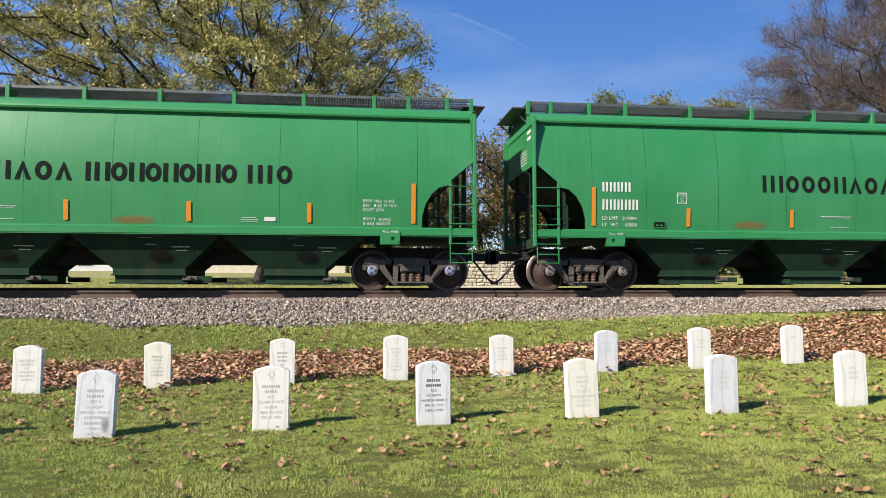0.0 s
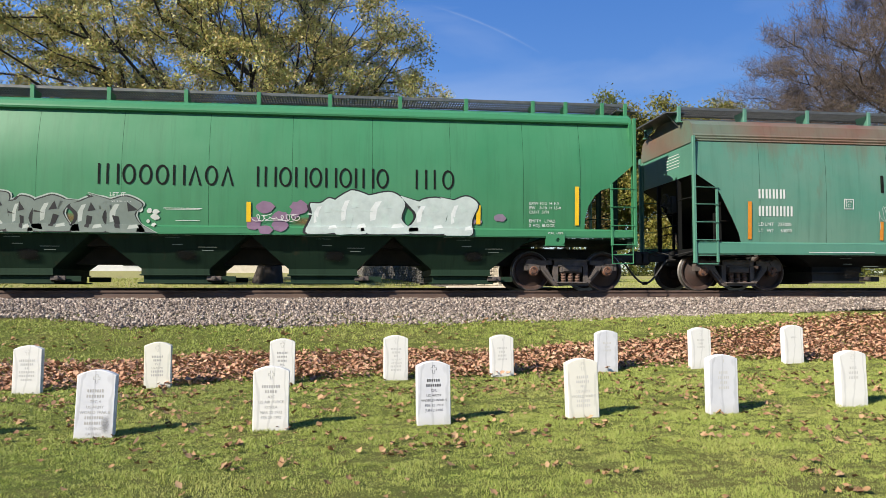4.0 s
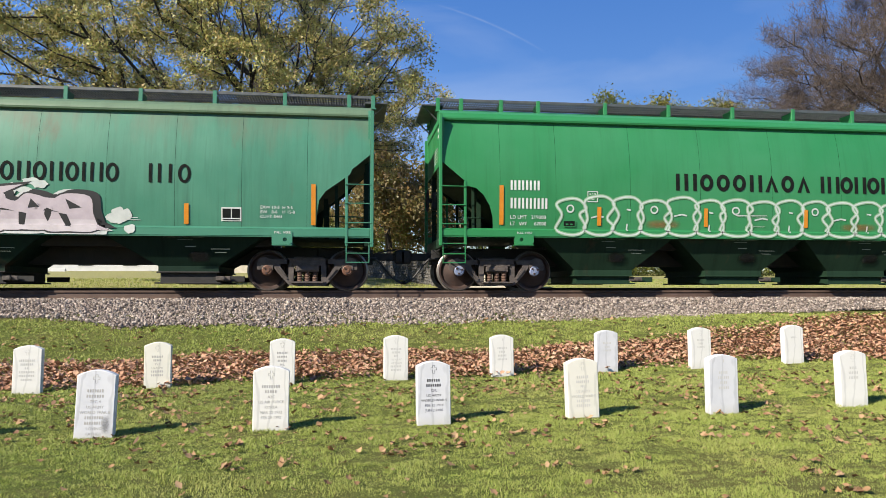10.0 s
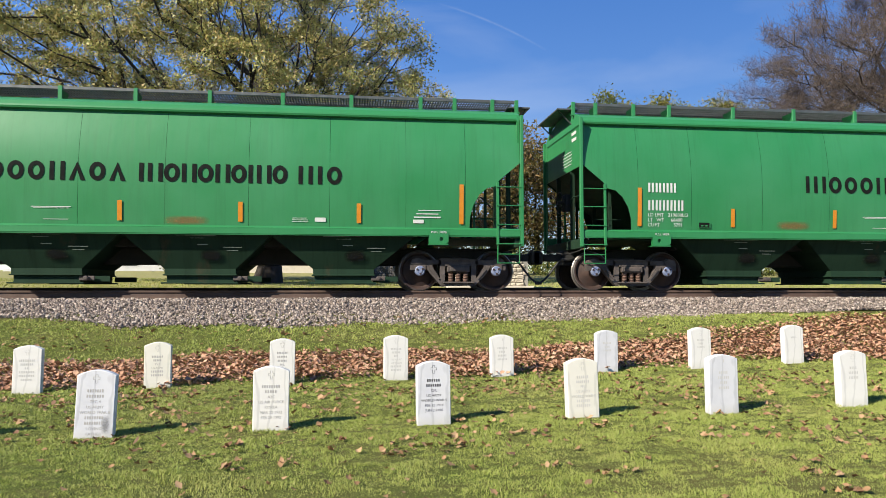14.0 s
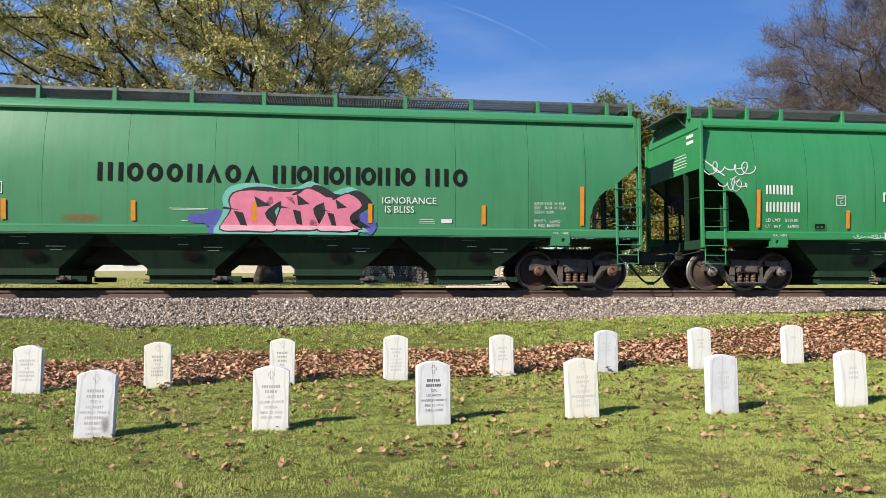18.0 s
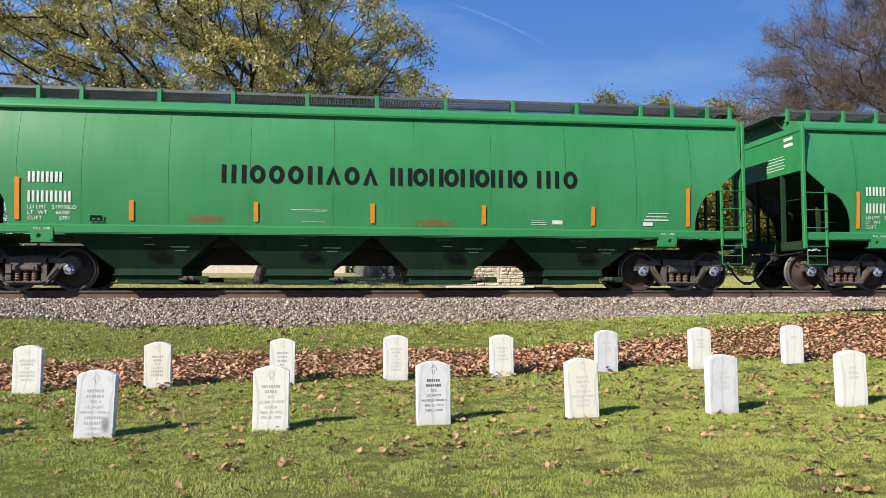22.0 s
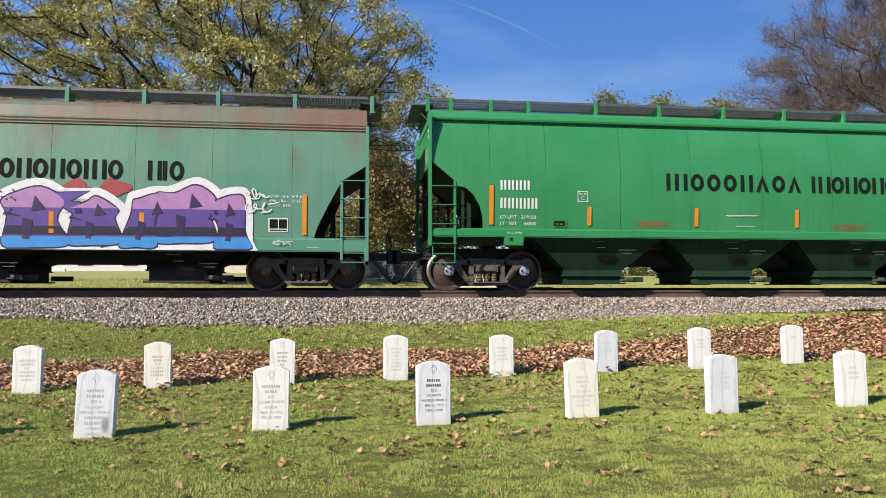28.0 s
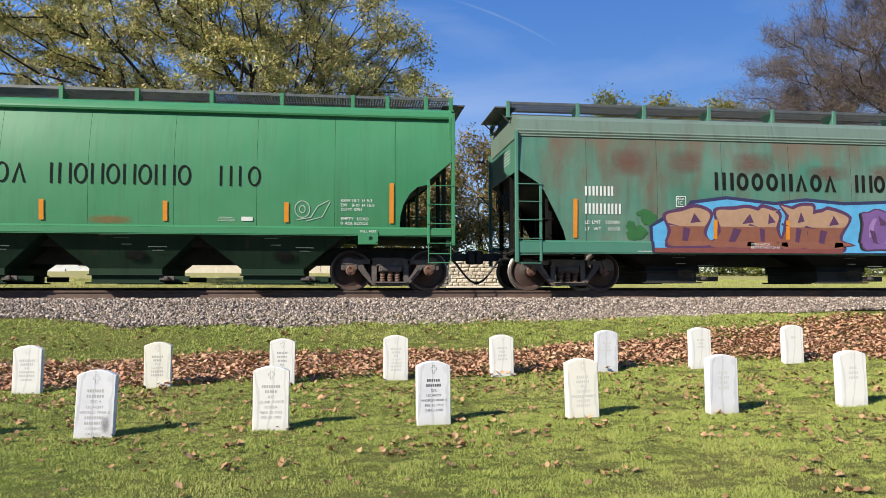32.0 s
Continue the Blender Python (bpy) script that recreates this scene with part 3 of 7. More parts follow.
def coupler(kind, s):
    d = KINDS[kind]
    h, e = d["half"], d["length"] / 2
    x0, x1 = sorted((s * (h - 1.2), s * (h + 0.1)))
    b = Build().box(x0, -0.28, 0.62, x1, 0.28, 0.98, 0.02)
    x0, x1 = sorted((s * (h + 0.1), s * (e - 0.16)))
    b.box(x0, -0.09, 0.72, x1, 0.09, 0.9, 0.015)
    x0, x1 = sorted((s * (e - 0.2), s * (e + 0.06)))
    b.box(x0, -0.2, 0.64, x1, 0.16, 0.97, 0.04)
    b.tube([(s * (h + 0.05), -1.5, 0.92), (s * (h + 0.12), -0.6, 0.86), (s * (e - 0.1), -0.25, 1.0)], 0.014, 5)
    return b


def air_hose(kind, s):
    d = KINDS[kind]
    h, e = d["half"], d["length"] / 2
    pts = []
    for i in range(9):
        u = i / 8
        pts.append((s * (h + 0.16 + (e - h - 0.17) * u), -0.34 + 0.02 * u, 0.74 - 0.56 * math.sin(u * math.pi / 2) ** 1.4))
    b = Build().tube(pts, 0.026, 7)
    b.tube([(s * (h - 0.15), -0.34, 0.76), (s * (h + 0.18), -0.34, 0.75)], 0.036, 7)
    return b.box(pts[-1][0] - 0.05, -0.36, 0.14, pts[-1][0] + 0.05, -0.28, 0.22, 0.01)


def jacking_pad(kind, s):
    d = KINDS[kind]
    x, z = s * (d["truck"] - 0.52 + (0.0 if kind == "A" else 0.0)), d["sill"][0]
    b = Build()
    n = 12
    # plate with a round hole, made of a ring of quads between the hole and the square edge
    hx, hz, r = x + s * 0.06, z - 0.07, 0.045
    y = -1.625
    ring, rim = [], []
    for i in range(n):
        a = 2 * math.pi * i / n
        ring.append((hx + r * math.cos(a), y, hz + r * math.sin(a)))
        m = max(abs(math.cos(a)), abs(math.sin(a)))
        rim.append((x + 0.22 * max(-1, min(1, 1.2 * math.cos(a) / m)), y, z - 0.02 + 0.16 * max(-1, min(1, 1.2 * math.sin(a) / m))))
    b.add(ring + rim + [(p[0], y + 0.04, p[2]) for p in ring], [(i, (i + 1) % n, n + (i + 1) % n, n + i) for i in range(n)] + [(i, (i + 1) % n, 2 * n + (i + 1) % n, 2 * n + i) for i in range(n)])
    b.box(x - 0.22, y + 0.05, z - 0.18, x + 0.22, y + 0.09, z + 0.14)
    b.box(x - 0.22, y + 0.002, z - 0.2, x + 0.22, y + 0.3, z - 0.178)
    return b


def side_sill(kind):
    d = KINDS[kind]
    (z0, z1), h = d["sill"], d["half"]
    b = Build().box(-h, -1.61, z0, h, -1.5, z1 - 0.03, 0.012)
    b.prism([(-1.61, z1 - 0.035), (-1.56, z1 + 0.004), (-1.5, z1 + 0.004), (-1.5, z1 - 0.035)], -h, h, "x")
    return b.box(-h, -1.6, z0 - 0.012, h, -1.42, z0 + 0.002)


def mirrored(b):
    """The same shape on the far side of the car."""
    o = Build()
    o.v = [(x, -y, z) for x, y, z in b.v]
    o.f, o.k = list(b.f), list(b.k)
    return o


# -- trucks --
def side_frame():
    """Cast truck side frame: arched top member, raking columns, spring seat and pedestals over the bearings."""
    b = Build()
    y0, y1 = -1.07, -0.93
    for s in (-1, 1):
        # pedestal roof and jaws round the bearing
        b.prism([(s * 0.40, 0.715), (s * 0.72, 0.70), (s * 0.98, 0.735), (s * 1.075, 0.70), (s * 1.115, 0.60), (s * 1.11, 0.47), (s * 1.03, 0.47), (s * 1.015, 0.585), (s * 0.76, 0.585), (s * 0.735, 0.50), (s * 0.66, 0.42), (s * 0.60, 0.52), (s * 0.60, 0.60), (s * 0.40, 0.60)], y0, y1)
        b.prism([(s * 0.92, 0.75), (s * 1.05, 0.72), (s * 1.10, 0.62), (s * 1.06, 0.60), (s * 0.84, 0.60), (s * 0.80, 0.68)], y0 - 0.03, y1 + 0.03)
        # raking tension member down to the spring seat
        b.prism([(s * 0.735, 0.52), (s * 0.66, 0.40), (s * 0.40, 0.115), (s * 0.28, 0.115), (s * 0.34, 0.235), (s * 0.44, 0.30), (s * 0.60, 0.54)], y0 - 0.01, y1 + 0.01)
        b.prism([(s * 0.62, 0.50), (s * 0.43, 0.27), (s * 0.46, 0.25), (s * 0.655, 0.48)], y0 - 0.035, y0 + 0.02)
        # upright column beside the bolster
        b.prism([(s * 0.30, 0.62), (s * 0.42, 0.62), (s * 0.42, 0.20), (s * 0.31, 0.20)], y0 + 0.015, y1)
    b.prism([(-0.46, 0.715), (-0.2, 0.735), (0.2, 0.735), (0.46, 0.715), (0.46, 0.605), (-0.46, 0.605)], y0, y1)
    b.prism([(-0.44, 0.725), (0.44, 0.725), (0.44, 0.70), (-0.44, 0.70)], y0 - 0.04, y0 + 0.02)
    b.prism([(-0.40, 0.205), (0.40, 0.205), (0.33, 0.115), (-0.33, 0.115)], y0 - 0.04, y1 + 0.04)
    b.box(-0.36, y0 - 0.09, 0.165, 0.36, y1 + 0.1, 0.195, 0.008)
    b.box(-0.31, y0 - 0.02, 0.56, 0.31, y0 + 0.02, 0.60, 0.006)
    return b


def bolster():
    b = Build().box(-0.26, -1.12, 0.42, 0.26, 1.12, 0.56, 0.02)
    b.box(-0.22, -0.75, 0.5, 0.22, 0.75, 0.68, 0.02).box(-0.36, -0.35, 0.66, 0.36, 0.35, 0.80, 0.02)
    b.box(-0.2, -1.135, 0.445, 0.2, -1.1, 0.52, 0.01).box(-0.2, 1.1, 0.445, 0.2, 1.135, 0.52, 0.01)
    # brake beams and rods between the wheels
    for s in (-1, 1):
        b.box(s * 0.36 - 0.04, -0.72, 0.34, s * 0.36 + 0.04, 0.72, 0.42, 0.01)
    return b


def coil():
    prof = []
    for i in range(13):
        prof.append((0.066 if i % 2 else 0.050, 0.195 + i * 0.0185))
    return Build().lathe(prof, (0, 0, 0), "z", 12)


def adapter():
    return Build().prism([(-0.13, 0.59), (0.13, 0.59), (0.13, 0.47), (0.085, 0.47), (0.07, 0.53), (-0.07, 0.53), (-0.085, 0.47), (-0.13, 0.47)], -1.09, -0.9)


def wheelset():
    """Axle with two flanged wheels and bolted bearing caps; slots: face, tread, cap."""
    b = Build()
    for s in (-1, 1):
        prof = [(0.075, s * 0.60), (0.13, s * 0.61), (0.16, s * 0.66), (0.36, s * 0.69), (0.395, s * 0.665), (0.482, s * 0.665), (0.486, s * 0.69), (0.462, s * 0.705), (0.457, s * 0.80), (0.440, s * 0.806), (0.40, s * 0.80), (0.39, s * 0.78), (0.36, s * 0.745), (0.17, s * 0.80), (0.125, s * 0.83), (0.085, s * 0.84)]
        b.lathe(prof, (0, 0, 0), "y", 40, ks=[0, 0, 0, 0, 1, 1, 1, 1, 1, 0, 0, 0, 0, 0, 0])
        b.lathe([(0.085, s * 0.84), (0.115, s * 0.90), (0.122, s * 0.93), (0.122, s * 1.05), (0.112, s * 1.065), (0.112, s * 1.09), (0.095, s * 1.10), (0.055, s * 1.10), (0.05, s * 1.115), (0.0, s * 1.115)], (0, 0, 0), "y", 20, ks=[0, 0, 0, 2, 2, 2, 2, 2, 2])
        for i in range(3):
            a = 2 * math.pi * i / 3
            b.lathe([(0.024, s * 1.095), (0.024, s * 1.135)], (0.072 * math.cos(a), 0, 0.072 * math.sin(a)), "y", 6, k=0)
    b.lathe([(0.08, -0.62), (0.08, 0.62)], (0, 0, 0), "y", 16)
    return b


def brake_wheel():
    b = Build()
    n, r = 20, 0.26
    b.tube([(0, r * math.cos(2 * math.pi * i / n), r * math.sin(2 * math.pi * i / n)) for i in range(n + 1)], 0.016, 5)
    for i in range(5):
        a = 2 * math.pi * i / 5
        b.tube([(0, 0, 0), (0.0, r * math.cos(a), r * math.sin(a))], 0.014, 5)
    return b.lathe([(0.05, -0.05), (0.05, 0.1)], (0, 0, 0), "x", 10).box(0.1, -0.14, -0.22, 0.26, 0.14, 0.2, 0.02)


# -- paint laid on the side sheet --
def on_side(kind, shapes, off):
    """Flat outlines (s along the car, z up) laid on the bowed side, cut at each change of the bow."""
    bm = bmesh.new()
    low = KINDS[kind]["sill"][0] + 0.004
    for pts in shapes:
        vs = [bm.verts.new((p[0], 0, max(p[1], low))) for p in pts]
        try:
            bm.faces.new(vs)
        except ValueError:
            pass
    bmesh.ops.remove_doubles(bm, verts=bm.verts, dist=0.0008)
    bmesh.ops.triangulate(bm, faces=bm.faces)
    zs = [v.co.z for v in bm.verts]
    d = KINDS[kind]
    cuts = [d["sill"][1] - 0.003, d["sill"][1] + 0.003] + [d["sill"][1] + 0.16 * i for i in range(1, 16)]
    for z in cuts:
        if min(zs) < z < max(zs):
            bmesh.ops.bisect_plane(bm, geom=list(bm.verts) + list(bm.edges) + list(bm.faces), plane_co=(0, 0, z), plane_no=(0, 0, 1))
    for v in bm.verts:
        v.co.y = -(side_y(kind, v.co.z) + 0.005 + off)
    me = bpy.data.meshes.new("paint")
    bm.to_mesh(me)
    bm.free()
    return me


def bar(s0, z0, s1, z1):
    return [(s0, z0), (s1, z0), (s1, z1), (s0, z1)]


def plain_shape(sign, z0, z1, unit, weight):
    """One plain shape the size of a character: a ring, an upright, a pair of uprights or a triangle."""
    w, h = unit * weight, z1 - z0
    wide = unit * 0.80
    if sign == "i":
        return [bar(0.04 * unit, z0, 0.04 * unit + w, z1)]
    if sign == "h":
        return [bar(0.05 * unit, z0, 0.05 * unit + w, z1), bar(wide - w, z0, wide, z1)]
    if sign == "a":
        m = wide / 2
        return [[(0, z0), (w, z0), (m, z1 - 1.7 * w), (m, z1)], [(m, z1), (m, z1 - 1.7 * w), (wide - w, z0), (wide, z0)]]
    return ring(wide / 2, (z0 + z1) / 2, (wide - w) / 2, (h - w) / 2, w, 20)


def lettering(text, size):
    """Words in the built-in font as a flat mesh in the x-z plane, lower left corner at the origin."""
    def make():
        cu = bpy.data.curves.new("words", "FONT")
        cu.body, cu.size, cu.resolution_u = text, size, 2
        cu.space_line = 0.95
        ob = bpy.data.objects.new("words", cu)
        me = bpy.data.meshes.new_from_object(ob)
        bpy.data.objects.remove(ob)
        bpy.data.curves.remove(cu)
        me.transform(Matrix.Rotation(radians(90), 4, "X"))
        me.materials.clear()
        return me
    return shared(("words", text, size), make)


def ribbon(pts, w):
    """A stroke of even width along a line of points: quads that share their mitred corners."""
    n = len(pts)
    closed = n > 3 and math.dist(pts[0], pts[-1]) < 1e-6
    sides = []
    for i in range(n):
        p = pts[i - 1] if i else (pts[-2] if closed else pts[0])
        q = pts[i + 1] if i < n - 1 else (pts[1] if closed else pts[-1])
        l = math.dist(p, q) or 1.0
        nx, nz = -(q[1] - p[1]) / l * w / 2, (q[0] - p[0]) / l * w / 2
        sides.append(((pts[i][0] + nx, pts[i][1] + nz), (pts[i][0] - nx, pts[i][1] - nz)))
    return [[sides[i][0], sides[i][1], sides[i + 1][1], sides[i + 1][0]] for i in range(n - 1)]


def ring(cx, cz, rx, rz, w, n=22, a0=0.0, a1=2 * math.pi):
    """A closed or open ring of even width, as quads that share their corners."""
    out = []
    for i in range(n):
        t0, t1 = a0 + (a1 - a0) * i / n, a0 + (a1 - a0) * (i + 1) / n
        q = []
        for t, d in ((t0, -w / 2), (t1, -w / 2), (t1, w / 2), (t0, w / 2)):
            q.append((cx + (rx + d) * math.cos(t), cz + (rz + d) * math.sin(t)))
        out.append(q)
    return out


def blob(cx, cz, rx, rz, rng, n=14, rough=0.2):
    return [(cx + rx * (1 + rng.uniform(-rough, rough)) * math.cos(2 * math.pi * i / n), cz + rz * (1 + rng.uniform(-rough, rough)) * math.sin(2 * math.pi * i / n)) for i in range(n)]


def grow(poly, d):
    """Pushes an outline outwards from its middle."""
    cx = sum(p[0] for p in poly) / len(poly)
    cz = sum(p[1] for p in poly) / len(poly)
    out = []
    for x, z in poly:
        l = math.hypot(x - cx, z - cz) or 1.0
        out.append((x + (x - cx) / l * d, z + (z - cz) / l * d))
    return out


def smooth_loop(pts, n=4):
    """A rounded closed outline through the given points."""
    out, m = [], len(pts)
    for i in range(m):
        p0, p1, p2, p3 = pts[i - 1], pts[i], pts[(i + 1) % m], pts[(i + 2) % m]
        for k in range(n):
            t = k / n
            out.append(tuple(0.5 * (2 * b + (c - a) * t + (2 * a - 5 * b + 4 * c - d) * t * t + (3 * b - a - 3 * c + d) * t ** 3) for a, b, c, d in zip(p0, p1, p2, p3)))
    return out


def chunks(s0, z0, s1, z1, count, rng, lean=0.15, fat=0.42, curl=True):
    """Sprayed forms: fat leaning bodies of uneven width with rounded shoulders, waists and flicked-out spurs."""
    out = []
    ws = [rng.uniform(0.7, 1.3) for _ in range(count)]
    k = (s1 - s0) / sum(ws)
    h, x = z1 - z0, s0
    for i in range(count):
        w = ws[i] * k
        c = x + 0.5 * w
        x += w
        t = rng.uniform(-lean, lean) * h
        zb, zt = z0 + rng.uniform(-0.01, 0.1) * h, z1 - rng.uniform(0, 0.24) * h
        r = w * (0.40 + 0.34 * fat)
        m = zb + rng.uniform(0.35, 0.62) * (zt - zb)
        waist = rng.uniform(0.45, 0.95)
        body = [(c - r, zb + 0.02 * h), (c - 0.1 * r, zb - 0.01 * h), (c + r * 0.95, zb + 0.05 * h * rng.random()), (c + r * waist + 0.4 * t, m), (c + r * rng.uniform(0.8, 1.15) + t, zt - rng.uniform(0.02, 0.22) * h),
                (c + r * rng.uniform(0.0, 0.4) + t, zt + 0.03 * h), (c - r * rng.uniform(0.2, 0.6) + t, zt - rng.uniform(0.0, 0.14) * h), (c - r * rng.uniform(0.8, 1.1) + t, zt - rng.uniform(0.05, 0.2) * h), (c - r * rng.uniform(0.6, 1.0) + 0.4 * t, m + 0.05 * h)]
        out.append(smooth_loop(body) if curl else body)
        if rng.random() < 0.75:
            d = rng.choice((-1, 1))
            out.append([(c + d * r * 0.4 + t, zt - 0.34 * h), (c + d * r * 0.95 + t, zt - 0.2 * h), (c + d * r * 1.6 + t, zt + rng.uniform(-0.1, 0.1) * h), (c + d * r * 0.6 + t, zt - 0.06 * h)])
        if rng.random() < 0.5:
            d = rng.choice((-1, 1))
            out.append([(c + d * r * 0.5, zb + 0.02 * h), (c + d * r * 1.45, zb + rng.uniform(-0.01, 0.1) * h), (c + d * r * 0.6, zb + 0.24 * h)])
    return out


def slots(bodies, rng):
    """Slanting slots and wedges painted across the bodies, in the outline's colour."""
    out = []
    for p in bodies:
        if len(p) < 9:
            continue
        xs, zs = [q[0] for q in p], [q[1] for q in p]
        x0, x1, z0, z1 = min(xs), max(xs), min(zs), max(zs)
        w, h = x1 - x0, z1 - z0
        a = rng.uniform(0.30, 0.5)
        l = rng.uniform(-0.12, 0.12)
        out.append([(x0 + a * w, z0 + 0.16 * h), (x0 + (a + 0.11) * w, z0 + 0.14 * h), (x0 + (a + 0.13 + l) * w, z0 + 0.46 * h), (x0 + (a - 0.02 + l) * w, z0 + 0.5 * h)])
        a = rng.uniform(0.4, 0.62)
        out.append([(x0 + a * w, z0 + 0.60 * h), (x0 + (a + 0.22) * w, z0 + 0.64 * h), (x0 + (a + 0.04 + l) * w, z0 + 0.86 * h)])
        if rng.random() < 0.6:
            out.append([(x0 + 0.02 * w, z0 + 0.55 * h), (x0 + 0.3 * w, z0 + 0.52 * h), (x0 + 0.05 * w, z0 + 0.60 * h)])
    return out


def scribble(s0, z0, s1, z1, rng, w=0.02, turns=7):
    """A hand-sprayed scrawl: one looping line of uneven height that spells nothing, with crossing strokes."""
    n, h = turns * 9, z1 - z0
    p0, p1, lean = rng.uniform(0, 6), rng.uniform(0, 6), rng.uniform(-0.35, 0.35)
    pts = []
    for k in range(n + 1):
        u = k / n
        a = 2 * math.pi * turns * u + p0 + 1.2 * math.sin(5.3 * u + p1)
        tall = 0.30 + 0.2 * math.sin(9.0 * u + p1)
        z = z0 + h * (0.5 + tall * math.sin(a))
        loop = (0.9 + 0.5 * math.sin(7 * u + p0)) * (s1 - s0) / turns
        pts.append((s0 + (s1 - s0) * u + 0.42 * loop * math.cos(a) + lean * (z - z0 - 0.5 * h), z))
    out = ribbon(pts, w)
    for _ in range(rng.randrange(1, 4)):
        x, l = rng.uniform(s0, s1), rng.uniform(0.2, 0.6) * (s1 - s0)
        z = z0 + h * rng.uniform(-0.05, 0.9)
        out += ribbon([(x, z), (x + 0.5 * l, z + 0.06 * h), (x + l, z + rng.uniform(-0.1, 0.3) * h)], 0.9 * w)
    return out


PAINTS = {}


def spray(r, g, b):
    key = (r, g, b)
    if key not in PAINTS:
        PAINTS[key] = surface("spray_paint", rgb(r, g, b), rgb(0.8 * r, 0.8 * g, 0.8 * b), 5, 0.5, bump=0.05)
    return PAINTS[key]


# -- finishes --
# hopper colours: body paint darkened by the shade under the sill, plus dirt
FINISH = {
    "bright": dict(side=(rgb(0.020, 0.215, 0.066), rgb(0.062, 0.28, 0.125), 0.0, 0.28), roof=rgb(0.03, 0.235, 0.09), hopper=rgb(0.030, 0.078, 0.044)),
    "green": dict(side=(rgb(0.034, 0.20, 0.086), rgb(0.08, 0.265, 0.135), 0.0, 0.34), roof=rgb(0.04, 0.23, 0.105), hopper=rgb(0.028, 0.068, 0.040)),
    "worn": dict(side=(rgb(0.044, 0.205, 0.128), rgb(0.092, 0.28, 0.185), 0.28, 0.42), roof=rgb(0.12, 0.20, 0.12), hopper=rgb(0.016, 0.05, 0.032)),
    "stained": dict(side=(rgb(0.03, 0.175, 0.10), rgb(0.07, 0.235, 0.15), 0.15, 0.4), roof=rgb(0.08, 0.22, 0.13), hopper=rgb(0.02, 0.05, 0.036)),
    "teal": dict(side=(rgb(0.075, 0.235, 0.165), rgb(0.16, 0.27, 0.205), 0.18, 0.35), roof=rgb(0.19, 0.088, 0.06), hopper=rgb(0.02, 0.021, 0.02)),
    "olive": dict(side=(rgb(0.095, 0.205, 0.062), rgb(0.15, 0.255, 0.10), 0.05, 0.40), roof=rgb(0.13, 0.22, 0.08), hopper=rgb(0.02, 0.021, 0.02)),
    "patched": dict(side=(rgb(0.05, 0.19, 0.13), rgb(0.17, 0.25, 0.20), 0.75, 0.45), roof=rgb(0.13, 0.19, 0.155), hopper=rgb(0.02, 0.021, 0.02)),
}
PAINT_SET = {}


def finish(name, seed):
    """Side, roof, trim and hopper paints of one car."""
    key = (name, seed)
    if key not in PAINT_SET:
        d = FINISH[name]
        base, faded, rust, streak = d["side"]
        side = car_paint(name + "_side_paint", base, faded, rust, streak, seed, chalk=0.6 if rust < 0.05 else 0.85, wash={"teal": 0.55, "patched": 0.8, "stained": 0.3, "worn": 0.35, "olive": 0.3}.get(name, 0.0))
        roof = car_paint(name + "_roof_paint", d["roof"], tuple(1.15 * v for v in d["roof"][:3]) + (1,) if name != "teal" else rgb(0.10, 0.19, 0.14), 0.0 if rust < 0.1 else 0.3, streak, seed + 5, 0.5, 0.3 if name != "teal" else 0.9)
        # dirty hopper paint with the underside's shade put into its base colour
        shaded_hop = car_paint(name + "_shaded_hopper_paint", tuple(0.5 * v for v in d["hopper"][:3]) + (1,), tuple(0.85 * v for v in d["hopper"][:3]) + (1,), 0.25, 0.7, seed + 9, 0.65, gloss=0.12)
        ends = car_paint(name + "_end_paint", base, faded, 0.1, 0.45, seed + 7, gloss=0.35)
        trim = car_paint(name + "_trim_paint", base, faded, 0.0, 0.15, seed + 3)
        PAINT_SET[key] = (side, roof, shaded_hop, trim, ends)
    return PAINT_SET[key]


SCUFF = smear("rubbed_rust", rgb(0.12, 0.105, 0.055), 0.7, 4.0, 11.0, 0.08, 0.85)
RUST_RED = smear("red_primer_patch", rgb(0.19, 0.085, 0.07), 0.6, 6.0, 6.0, 0.08, 0.85)
GREASE = smear("black_grease", rgb(0.008, 0.008, 0.008), 0.85, 1.0, 6.0, 0.10, 0.5)
PRIMER = smear("orange_primer", rgb(0.30, 0.13, 0.05), 0.5, 2.0)

